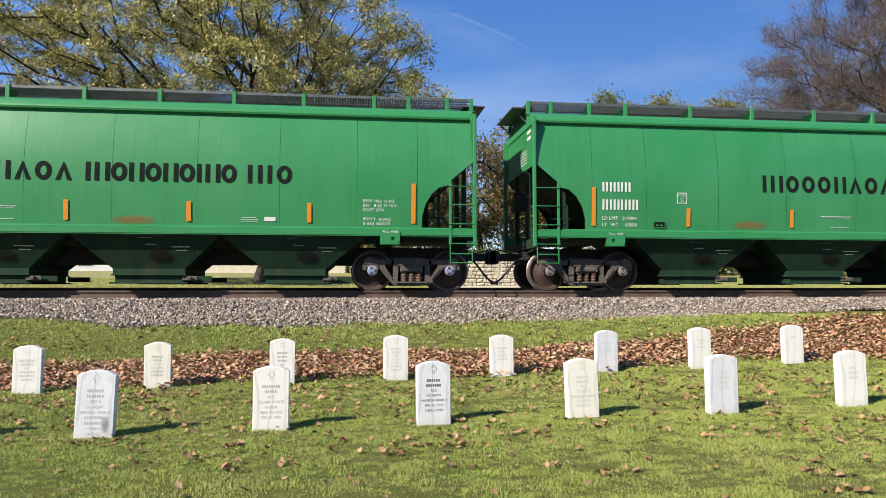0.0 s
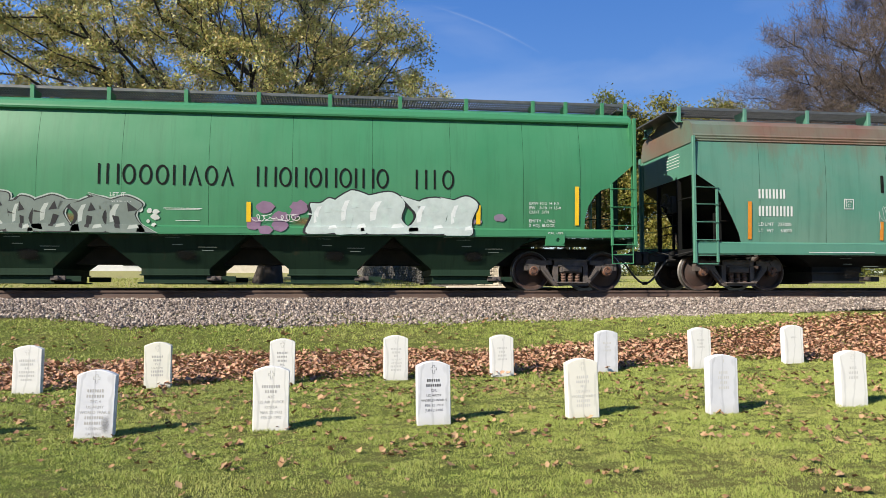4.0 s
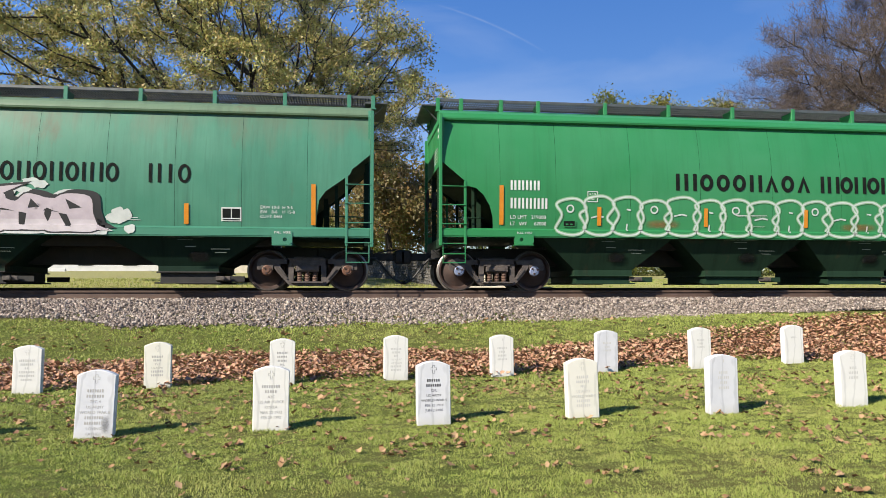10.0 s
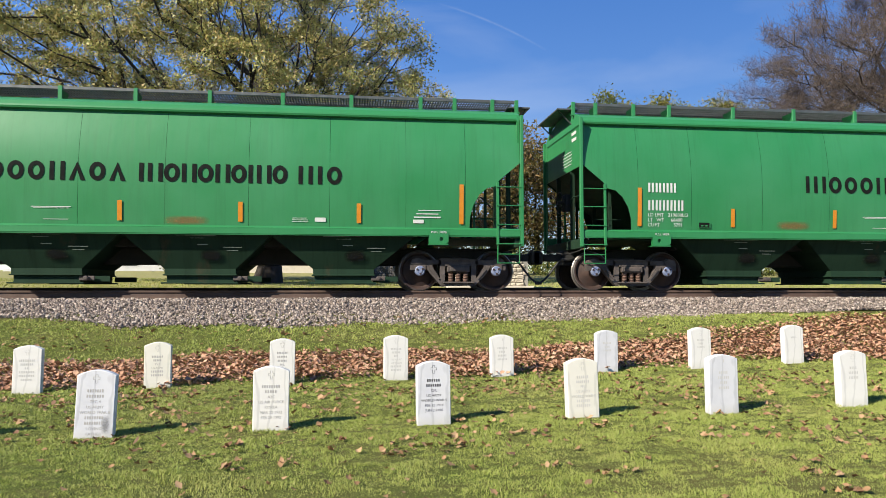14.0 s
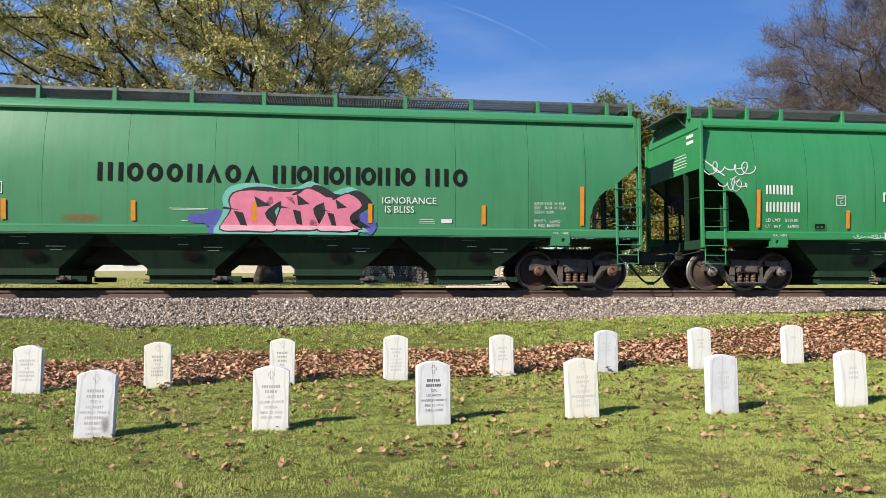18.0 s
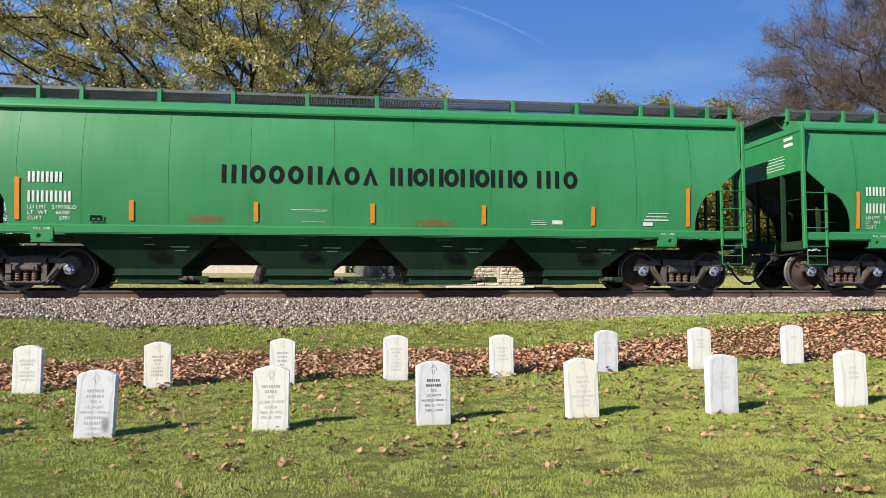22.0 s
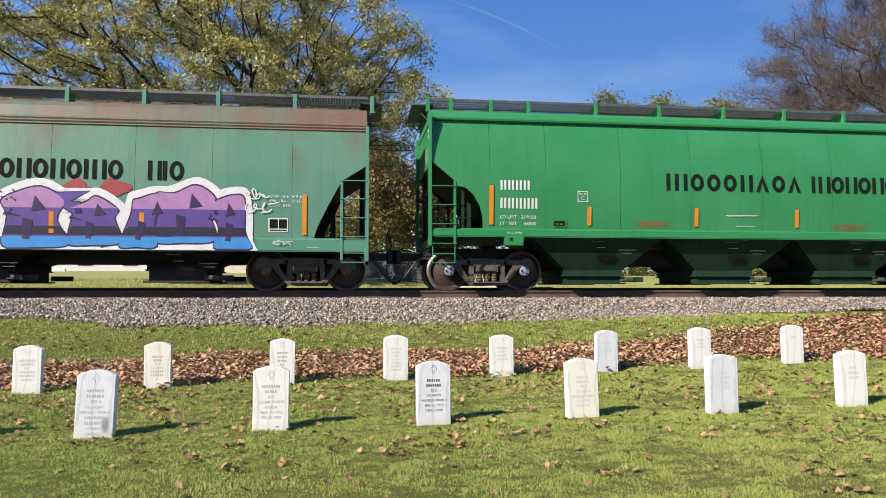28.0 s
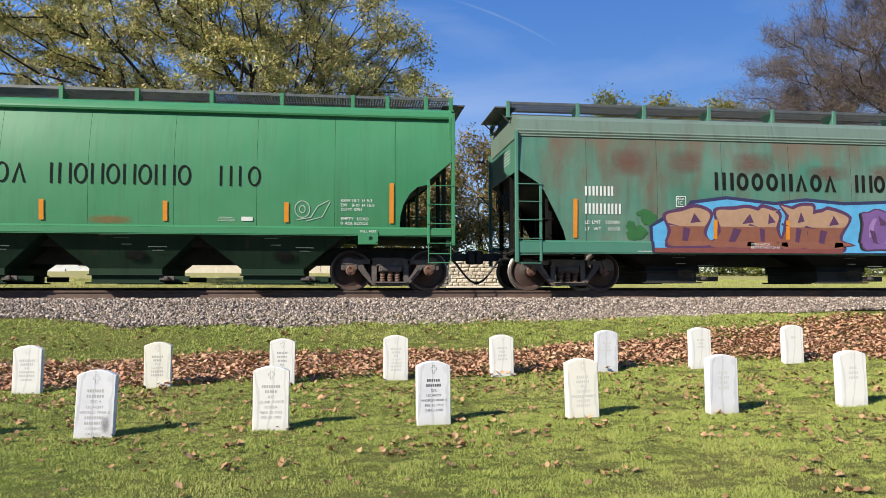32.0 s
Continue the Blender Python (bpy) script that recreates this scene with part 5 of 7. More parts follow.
        out.append(([[(-5.05, 0.88), (-5.1, 1.5), (-4.8, 1.7), (-4.4, 1.75), (-4.1, 2.1), (-3.2, 2.22), (-2.0, 2.1), (-1.2, 2.2), (-0.2, 2.12), (1.5, 2.2), (3.2, 2.15), (3.3, 0.88)]], (0.03, 0.03, 0.10)))
        out.append(([[(-4.98, 0.9), (-5.02, 1.48), (-4.75, 1.62), (-4.35, 1.68), (-4.05, 2.02), (-3.2, 2.14), (-2.0, 2.02), (-1.2, 2.12), (-0.2, 2.04), (1.5, 2.12), (3.1, 2.07), (3.2, 0.9)]], (0.10, 0.42, 0.72)))
        c = chunks(-4.6, 1.0, -0.3, 2.02, 5, rng, 0.2, 0.46)
        out.append(([grow(p, 0.09) for p in c], (0.10, 0.035, 0.10)))
        out.append((c, (0.27, 0.10, 0.06)))
        out.append(([[(q[0], max(q[1], 1.5)) for q in p] for p in c if max(q[1] for q in p) > 1.7], (0.46, 0.29, 0.18)))
        out.append((slots(c, rng), (0.10, 0.035, 0.10)))
        piece(0.3, 1.0, 3.0, 2.0, 3, None, (0.1, 0.04, 0.1), (0.2, 0.1, 0.3), (0.35, 0.2, 0.45), 0.08, 0.46)
        out.append(([bar(-5.0, 0.88, -0.3, 0.99)], (0.22, 0.06, 0.05)))
    return out


WORDS_ON = {2: (("MOSQUITO\nVALLEY...", 0.2, -0.75, 2.02),), 3: (("LET IT\nSNOW!", 0.12, -2.85, 2.0),), 13: (("IGNORANCE\nIS BLISS", 0.21, 2.78, 1.93),)}
LIFTED = "PULL HERE"


def hopper_car(i):
    kind, fin, style, amber, limit, light, cap, caps, label = CARS[i]
    d = KINDS[kind]
    side, roof, shaded_hop, trim, ends = finish(fin, float(i % 5) * 2.7 + (1.3 if kind != "A" else 0.0))
    car = thing("hopper_car", label, "freight car", pose(0, TRACK_Y, 0), group="cars of the train")
    h = d["half"]

    def put(name, make, mat, parent=car, label="", m=None, smooth=False, key=()):
        return part(name, shared((name, kind) + tuple(key), make, smooth), mat, parent, label, m)

    # body sheets
    full = sorted({-h, h} | {s * c[0] for c in d["cut"] for s in (-1, 1)} | {0.0})

    def shell():
        b = sheet(kind, full, -1, -0.02)
        o = sheet(kind, full, 1, -0.02)
        return b.add(o.v, o.f)

    put("body_shell", shell, shaded_hop)
    edges = (-h,) + d["seams"] + (h,)
    for k in range(len(edges) - 1):
        for s in (-1, 1):
            put("side_panel", lambda: sheet(kind, panel_columns(kind, edges[k] + 0.003, edges[k + 1] - 0.003), s, 0.0, 0.0), side, key=(k, s), smooth=True)
    put("roof", lambda: roof_shape(kind), [roof, trim if kind == "A" else roof], smooth=False)
    put("side_sill", lambda: side_sill(kind), trim)
    put("side_sill", lambda: mirrored(side_sill(kind)), trim, key=("far",))
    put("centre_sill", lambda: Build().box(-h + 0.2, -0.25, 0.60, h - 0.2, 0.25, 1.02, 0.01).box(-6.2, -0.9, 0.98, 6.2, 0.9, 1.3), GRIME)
    for k in range(len(d["bays"])):
        bay = put("hopper_bay", lambda: bay_shape(kind, k), shaded_hop, key=(k,))
        gate = put("outlet_gate", lambda: gate_shape(kind, k), shaded_hop if kind == "A" else GRIME, bay, key=(k,))
        c, w, g = d["bays"][k]
        put("capstan", capstan_shape, CAST_PALE, bay, m=pose(c + g + 0.1, -1.05, d["gate_z"] + 0.12), smooth=True)
        bars = []
        for q in range(5):
            u = ((-0.45, 0.40, 0.03, 0.006), (-0.16, 0.16, 0.09, 0.006), (-0.02, 0.2, 0.24, 0.016), (0.52, 0.92, 0.30, 0.012), (0.6, 0.84, 0.38, 0.012))[q]
            t0, t1 = u[2] / 0.84, (u[2] + u[3]) / 0.84
            y0, y1 = -1.51 + 0.38 * t0, -1.51 + 0.38 * t1
            z0, z1 = d["sill"][0] - u[2] * 0.9, d["sill"][0] - (u[2] + u[3]) * 0.9
            bars.append([(c + u[0], y0 - 0.012, z0), (c + u[1], y0 - 0.012, z0), (c + u[1], y1 - 0.012, z1), (c + u[0], y1 - 0.012, z1)])

        def stencil(bars=bars):
            b = Build()
            for p in bars:
                b.add(p, [(0, 1, 2, 3)])
            return b

        put("stencil", stencil, SHADED_WHITE, bay, key=(k,))

        def grease(c=c):
            v = []
            for u, drop in ((0.0, 0.66), (0.55, 0.66), (0.55, 0.34), (0.0, 0.34)):
                v.append((c - 0.02 + u, -1.523 + 0.38 * drop / 0.84, d["sill"][0] - 0.9 * drop))
            return Build().add(v, [(0, 1, 2, 3)])

        put("grease_stain", grease, GREASE, bay, "black grease stain", key=(k,))
    # ends
    for s in (-1, 1):
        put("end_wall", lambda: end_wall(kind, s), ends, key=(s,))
        # slope sheets and end frames take the same shade-darkened hopper paint
        put("slope_sheet", lambda: slope_sheet(kind, s), shaded_hop, key=(s,))
        put("end_frame", lambda: end_frame(kind, s), shaded_hop, key=(s,))
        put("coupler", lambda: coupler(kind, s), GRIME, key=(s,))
        put("air_hose", lambda: air_hose(kind, s), RUBBER, key=(s,), smooth=True)
        put("end_walkway", lambda: end_platform(kind, s), GRATING, key=(s,))
        for far in (0, 1):
            flip = mirrored if far else (lambda b: b)
            put("corner_post", lambda: flip(corner_post(kind, s)), trim, key=(s, far))
            lad = put("ladder", lambda: flip(ladder_stile(kind, s)), trim, key=(s, far))
            for z in ((2.34, 1.92, 1.49, 1.05) if kind != "C" else (2.42, 2.02, 1.60, 1.18)):
                put("rung", lambda: flip(rung(kind, s)), trim, lad, m=pose(0, 0, z), key=(s, far))
            put("stirrup_step", lambda: flip(stirrup(kind, s)), trim, key=(s, far))
            if kind != "C":
                pad = put("jacking_pad", lambda: flip(jacking_pad(kind, s)), trim, key=(s, far))
                if not far:
                    x = s * (d["truck"] - 0.52)
                    for dx, word in enumerate(LIFTED.split()):
                        part("stencil_text", lettering(word, 0.07), WHITE_PAINT, pad, "white stencilled word", pose(x - 0.17 + 0.19 * dx, -1.632, d["sill"][0] + 0.06))
    put("brake_wheel", brake_wheel, GRIME, m=pose(-h - 0.2, -0.35, 2.15), smooth=True)
    # roof walkways
    for far in (0, 1):
        flip = mirrored if far else (lambda b: b)
        board = put("running_board", lambda: flip(running_board(kind)), GRATING, key=(far,))
        for x in d["posts"]:
            put("board_post", lambda: flip(board_post(kind)), trim, board, m=pose(x, 0, 0), key=(far,))
    # trucks
    for s in (-1, 1):
        bogie = put("bogie", bolster, CAST, m=pose(s * d["truck"], 0, 0))
        for far in (0, 1):
            flip = mirrored if far else (lambda b: b)
            put("side_frame", lambda: flip(side_frame()), CAST if kind == "C" else CAST_PALE, bogie, key=(far,))
            for x in (-0.17, 0.0, 0.17):
                put("spring", coil, SPRING, bogie, m=pose(x, (1 if far else -1) * 1.03, 0), smooth=True)
            for x in (-0.889, 0.889):
                put("bearing_adapter", lambda: flip(adapter()), CAST, bogie, m=pose(x, 0, 0), key=(far,))
        for x in (-0.889, 0.889):
            ws = put("wheelset", wheelset, [WHEEL_FACE, TREAD, caps], bogie, m=pose(x, 0, 0.457), smooth=True)
            WHEELS.append((i, ws, x))
    # reflectors, both sides
    for x, (z0, z1) in [(s * d["tall"], d["tall_z"]) for s in (-1, 1)] + [(x, d["short_z"]) for x in d["reflect"]]:
        me = shared(("reflector", kind, z0, z1, i == 14), lambda: on_side(kind, [bar(-0.048, z0, 0.048, z1)], 0.016 if i not in (14,) else 0.04))
        part("reflector", me, amber, car, "", pose(x, 0, 0))
    # company name: plain rings, bars and triangles, one to a character
    weight, words, z0, z1 = STYLE[style]
    for a, b, row in words:
        unit = (b - a) / (len(row) - 0.5 * row.count("i"))
        x = a
        for sign in row:
            me = shared(("name_shape", kind, style, sign), lambda: on_side(kind, plain_shape(sign, z0, z1, unit, weight), 0.006))
            part("name_shape", me, BLACK_PAINT, car, "dark plain painted shape", pose(x, 0, 0))
            x += unit * (0.5 if sign == "i" else 1.0)
    # reporting mark and number, as plain bars
    x = -d["tall"] + 0.2 + (0.0 if kind == "A" else 0.02)
    dz = 0.0 if kind != "C" else -0.10
    for name, n, wide, z0, z1 in (("mark_bar", 4, 0.72, 2.28, 2.50), ("number_bar", 5, 0.90, 1.86, 2.10)):
        unit = wide / n
        for k in range(n):
            me = shared((name, kind), lambda: on_side(kind, plain_shape("h", z0 + dz, z1 + dz, unit, 0.27), 0.006))
            part(name, me, WHITE_PAINT, car, "white plain painted bars", pose(x + k * unit, 0, 0))
    def words(name, rows, size, x, z, step):
        for k, row in enumerate(rows):
            zz = z - step * k
            for dx, word in row:
                part(name, lettering(word, size), WHITE_PAINT, car, "white stencilled word", pose(x + dx, -side_y(kind, zz) - 0.014, zz))

    rows = [((0, "LD"), (0.17, "LMT"), (0.49, limit)), ((0, "LT"), (0.21, "WT"), (0.56, light))]
    if cap:
        rows.append(((0, "CU"), (0.17, "FT"), (0.63, cap)))
    words("load_data", rows, 0.115, x, (1.72 if cap else 1.63) + dz, 0.115 if cap else 0.15)
    # stencils towards the other end
    if kind == "A":
        rows = [((0, "EXW"), (0.24, "10-2"), (0.47, "H"), (0.57, "9-3")), ((0, "EW"), (0.24, "8-10"), (0.47, "H"), (0.57, "15-0")), ((0, "CU"), (0.15, "FT"), (0.29, "5791")), (),
                ((0, "EMPTY"), (0.36, "LOAD")), ((0, "0"), (0.09, "ADJ."), (0.30, "BLOCK"))]
    else:
        rows = [((0, "EXW"), (0.24, "10-6"), (0.47, "H"), (0.57, "9-6")), ((0, "EW"), (0.24, "8-6"), (0.47, "H"), (0.57, "15-0")), ((0, "CU"), (0.15, "FT"), (0.29, "5461"))]
    if not cap:
        x2, z2 = (6.25, 1.95) if kind == "A" else ((6.0, 1.78) if kind == "B" else (6.12, 2.02))
        words("stencil_data", rows, 0.095, x2, z2, 0.1)
    else:
        for line in [bar(6.3, 1.62, 6.9, 1.65), bar(6.35, 1.70, 6.85, 1.72), bar(6.4, 1.78, 6.9, 1.795)]:
            part("stencil_line", on_side(kind, [line], 0.006), WHITE_PAINT, car)
        part("placard", on_side(kind, [bar(6.28, 1.50, 6.52, 1.58)], 0.008), WHITE_PAINT, car)
    if kind == "A":
        for line in [bar(-1.75, 1.76, -0.95, 1.772), bar(-1.7, 1.735, -1.0, 1.742), bar(-1.5, 1.50, -1.0, 1.51), bar(3.62, 1.50, 3.98, 1.51), bar(3.62, 1.54, 3.98, 1.55), bar(3.64, 1.58, 3.94, 1.59)]:
            part("stencil_line", on_side(kind, [line], 0.006), WHITE_PAINT, car)
        part("placard", on_side(kind, [bar(4.12, 1.51, 4.36, 1.6)], 0.008), WHITE_PAINT, car)
        for p0, p1, p2, p3 in ((-4.05, 1.42, -3.05, 1.66), (0.85, 1.40, 1.95, 1.62)):
            part("primer_patch", on_side(kind, [bar(p0, p1, p2, p3)], 0.004), PRIMER, car, "worn orange-brown paint patch")
        part("card_holder", on_side(kind, [bar(-5.92, 1.47, -5.66, 1.59)], 0.02), BLACK_PAINT, car)
        part("card_holder_frame", on_side(kind, [bar(-5.92, 1.59, -5.66, 1.605), bar(-5.94, 1.46, -5.92, 1.605), bar(-5.66, 1.46, -5.64, 1.605), bar(-5.92, 1.46, -5.66, 1.472), bar(-5.87, 1.50, -5.81, 1.53), bar(-5.77, 1.50, -5.71, 1.53)], 0.024), trim, car)
    else:
        q0, zq = (5.18, 1.50) if kind == "B" else (6.1, 1.28)
        part("placard", on_side(kind, [bar(q0, zq, q0 + 0.42, zq + 0.30)], 0.006), WHITE_PAINT, car)
        part("placard_field", on_side(kind, [bar(q0 + 0.025, zq + 0.07, q0 + 0.20, zq + 0.27), bar(q0 + 0.22, zq + 0.07, q0 + 0.395, zq + 0.27), bar(q0 + 0.03, zq + 0.02, q0 + 0.39, zq + 0.045)], 0.010), BLACK_PAINT, car)
        for line in [bar(-0.6, zq + 0.02, 0.2, zq + 0.035), bar(3.0, zq, 3.5, zq + 0.012), bar(3.0, zq + 0.05, 3.45, zq + 0.062)]:
            part("stencil_line", on_side(kind, [line], 0.006), WHITE_PAINT, car)
    if kind == "C":
        part("warning_text", lettering("CAUTION", 0.11), WHITE_PAINT, car, "white stencilled words", pose(-2.5, -side_y(kind, 1.36) - 0.014, 1.33))
        part("warning_text", lettering("OPEN HATCH\nBEFORE UNLOADING\nCOMPARTMENT", 0.075), WHITE_PAINT, car, "white stencilled words", pose(-2.62, -1.632, 1.06))
        for line in [bar(-5.4, 0.90, -3.7, 0.915), bar(-0.9, 0.90, 1.2, 0.915), bar(4.0, 0.90, 5.5, 0.915), bar(6.9, 0.94, 7.2, 0.95), bar(-4.4, 2.0, -4.39, 2.2)]:
            part("stencil_line", on_side(kind, [line], 0.006), WHITE_PAINT, car)
    if not cap:
        px, pz = {"A": (-5.36, 2.03), "B": (-5.3, 2.03), "C": (-4.45, 1.95)}[kind]
        e = 0.018
        part("clearance_plate", on_side(kind, [bar(px, pz, px + 0.25, pz + e), bar(px, pz + 0.25 - e, px + 0.25, pz + 0.25), bar(px, pz + e, px + e, pz + 0.25 - e), bar(px + 0.25 - e, pz + e, px + 0.25, pz + 0.25 - e)], 0.006), WHITE_PAINT, car)
        part("clearance_text", lettering("PLATE", 0.065), WHITE_PAINT, car, "", pose(px + 0.03, -side_y(kind, pz + 0.2) - 0.014, pz + 0.165))
        part("clearance_text", lettering("C", 0.12), WHITE_PAINT, car, "", pose(px + 0.08, -side_y(kind, pz + 0.1) - 0.014, pz + 0.05))
    # rubbed and rusted patches under the eaves
    if i in (18, 24):
        r = random.Random(i)
        for k in range(len(d["seams"]) - 1):
            x0, x1 = d["seams"][k], d["seams"][k + 1]
            for _ in range(2 if i == 18 else 1):
                u = x0 + r.uniform(0.05, 0.4) * (x1 - x0)
                z = d["top"] - (r.uniform(0.35, 0.75) if i == 18 else r.uniform(0.5, 1.0))
                wide, tall = (r.uniform(0.6, 0.85) * (x1 - x0), r.uniform(0.14, 0.3)) if i == 18 else (r.uniform(0.6, 0.8) * (x1 - x0), r.uniform(0.4, 0.75))
                part("scuff", on_side(kind, [bar(u, z, u + wide, z + tall)], 0.005), SCUFF if i == 18 else RUST_RED, car, "rubbed brown rust patch")
    # end stencils, seen across the gap between cars
    rows = [(-0.75 - 0.05 * (q % 2), 0.0, 3.35 - 0.075 * q, 0.017) for q in range(5)] + [(-1.15, -0.78, 3.72 - 0.15 * q, 0.075) for q in range(2)]
    for q, (y0, y1, z, tall) in enumerate(rows):
        def strip():
            return Build().add([(-h - 0.006, y0, z), (-h - 0.006, y1, z), (-h - 0.006, y1, z + tall), (-h - 0.006, y0, z + tall)], [(0, 1, 2, 3)])
        put("end_stencil", strip, WHITE_PAINT, key=(q,))
    # graffiti
    for k, (shapes, col) in enumerate(graffiti(i)):
        if any(len(p) > 7 for p in shapes):
            # each body with the spurs that spring from it
            bodies = []
            for p in shapes:
                if len(p) > 7 or not bodies:
                    bodies.append([])
                bodies[-1].append(p)
            for q, body in enumerate(bodies):
                part("graffiti_shape", on_side(kind, body, 0.007 + 0.0015 * k + 0.0001 * q), spray(*col), car, "sprayed graffiti in plain shapes")
            continue
        lone = [p for p in shapes if len(p) in (3, 5, 6)] if len(shapes) < 60 else []
        if lone and len(shapes) <= 24:
            for p in shapes:
                part("graffiti_stroke", on_side(kind, [p], 0.007 + 0.0015 * k), spray(*col), car, "sprayed graffiti stroke")
            continue
        part("graffiti_layer", on_side(kind, shapes, 0.007 + 0.0015 * k), spray(*col), car, "sprayed graffiti in plain shapes")
    for t, size, x, z in WORDS_ON.get(i, ()):
        for k, row in enumerate(t.split("\n")):
            dx = 0.0
            for word in row.split():
                zz = z - 0.95 * size * k
                me = lettering(word, size)
                part("graffiti_text", me, WHITE_PAINT, car, "white sprayed word", pose(x + dx + 0.3 * size * k, -side_y(kind, zz) - 0.024, zz))
                dx += max(v.co.x for v in me.vertices) + 0.3 * size
    return car


WHEELS = []
TRAIN = [hopper_car(i) for i in range(len(CARS))]


# ---- headstones ----
def marble(name, base, vein, seed):
    q = Nodes(name)
    c = q.coords((1, 1, 1), shift=(seed, seed * 0.7, seed * 1.9))
    wide, fine = q.noise(c, 3.0, 6, 0.6), q.noise(c, 90, 2)
    w = q.n("ShaderNodeTexWave", Vector=q.coords((1, 1, 0.35), shift=(seed, 0, seed)), Scale=2.2, Distortion=9.0, Detail=4.0, i4=1.4)
    col = q.mix(q.math("MULTIPLY", q.ramp(wide, 0.45, 0.75), 0.55), base, vein)
    col = q.mix(q.math("MULTIPLY", q.ramp(w.outputs["Fac"], 0.0, 0.12, (1, 1, 1, 1), (0, 0, 0, 1)), 0.35), col, tuple(0.62 * v for v in vein[:3]) + (1,))
    low = q.ramp(q.math("ADD", q.n("ShaderNodeSeparateXYZ", Vector=q.coords()).outputs[2], q.math("MULTIPLY", wide, 0.12)), 0.02, 0.16, (1, 1, 1, 1), (0, 0, 0, 1))
    col = q.mix(q.math("MULTIPLY", low, 0.35), col, rgb(0.45, 0.42, 0.28))
    q.bump(fine, 0.15, 0.004)
    return q.done(col, 0.6, 0.0, 0.35)


MARBLE = [marble("white_marble", rgb(0.80, 0.79, 0.74), rgb(0.68, 0.68, 0.65), 0.0), marble("grey_veined_marble", rgb(0.70, 0.71, 0.73), rgb(0.50, 0.52, 0.56), 3.0), marble("cream_marble", rgb(0.78, 0.76, 0.66), rgb(0.66, 0.66, 0.58), 7.0)]
# the two grey tones paint the shade inside carved letters onto flat shapes
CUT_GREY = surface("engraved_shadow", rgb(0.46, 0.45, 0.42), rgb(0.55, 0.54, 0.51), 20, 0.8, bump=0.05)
CUT_FAINT = surface("faint_engraved_shadow", rgb(0.63, 0.62, 0.58), rgb(0.70, 0.69, 0.65), 20, 0.8, bump=0.05)
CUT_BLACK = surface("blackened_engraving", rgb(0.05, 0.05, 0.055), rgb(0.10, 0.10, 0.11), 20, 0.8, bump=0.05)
STAIN = smear("dark_lichen_stain", rgb(0.09, 0.092, 0.095), 0.5, 5.0, 60.0, 0.42, 0.7)


def slab():
    """Upright marble slab with a gently arched top and worn edges, sunk in the turf."""
    w, h, r = 0.163, 0.60, 0.045
    pts = [(-w, -0.25), (w, -0.25), (w, h - r)]
    for i in range(1, 12):
        a = i / 12
        x = w * (1 - 2 * a)
        pts.append((x, h - r + r * (1 - (2 * a - 1) ** 2)))
    pts.append((-w, h - r))
    b, c, t = Build(), 0.006, 0.051

    def inset(p):
        return (p[0] * (1 - c / w), p[1] - (c if p[1] > 0 else 0))
    n = len(pts)
    loops = [[(inset(p)[0], -t, inset(p)[1]) for p in pts], [(p[0], -t + c, p[1]) for p in pts], [(p[0], t - c, p[1]) for p in pts], [(inset(p)[0], t, inset(p)[1]) for p in pts]]
    v = [q for l in loops for q in l]
    f = [tuple(range(n)), tuple(range(4 * n - 1, 3 * n - 1, -1))]
    for l in range(3):
        f += [(l * n + i, l * n + (i + 1) % n, (l + 1) * n + (i + 1) % n, (l + 1) * n + i) for i in range(n)]
    return b.add(v, f)


def cross_sign(shape):
    """The small emblem over an inscription: a cross within its cut outline."""
    b = Build()
    if shape == "cross":
        for x0, z0, x1, z1 in ((-0.016, 0.449, 0.016, 0.453), (-0.016, 0.453, -0.012, 0.489), (0.012, 0.453, 0.016, 0.489), (-0.038, 0.489, -0.012, 0.4925), (0.012, 0.489, 0.038, 0.4925), (-0.038, 0.4925, -0.0345, 0.519), (0.0345, 0.4925, 0.038, 0.519),
                               (-0.038, 0.519, -0.012, 0.5225), (0.012, 0.519, 0.038, 0.5225), (-0.016, 0.5225, -0.012, 0.549), (0.012, 0.5225, 0.016, 0.549), (-0.016, 0.549, 0.016, 0.552)):
            b.add([(x0, 0, z0), (x1, 0, z0), (x1, 0, z1), (x0, 0, z1)], [(0, 1, 2, 3)])
    else:
        b.add([(-0.008, 0, 0.50), (0.006, 0, 0.495), (0.012, 0, 0.51), (0.004, 0, 0.545), (-0.004, 0, 0.55)], [(0, 1, 2, 3, 4)])
    b.v = [(0.75 * x, y, 0.562 - 0.75 * (0.552 - z)) for x, y, z in b.v]
    return b


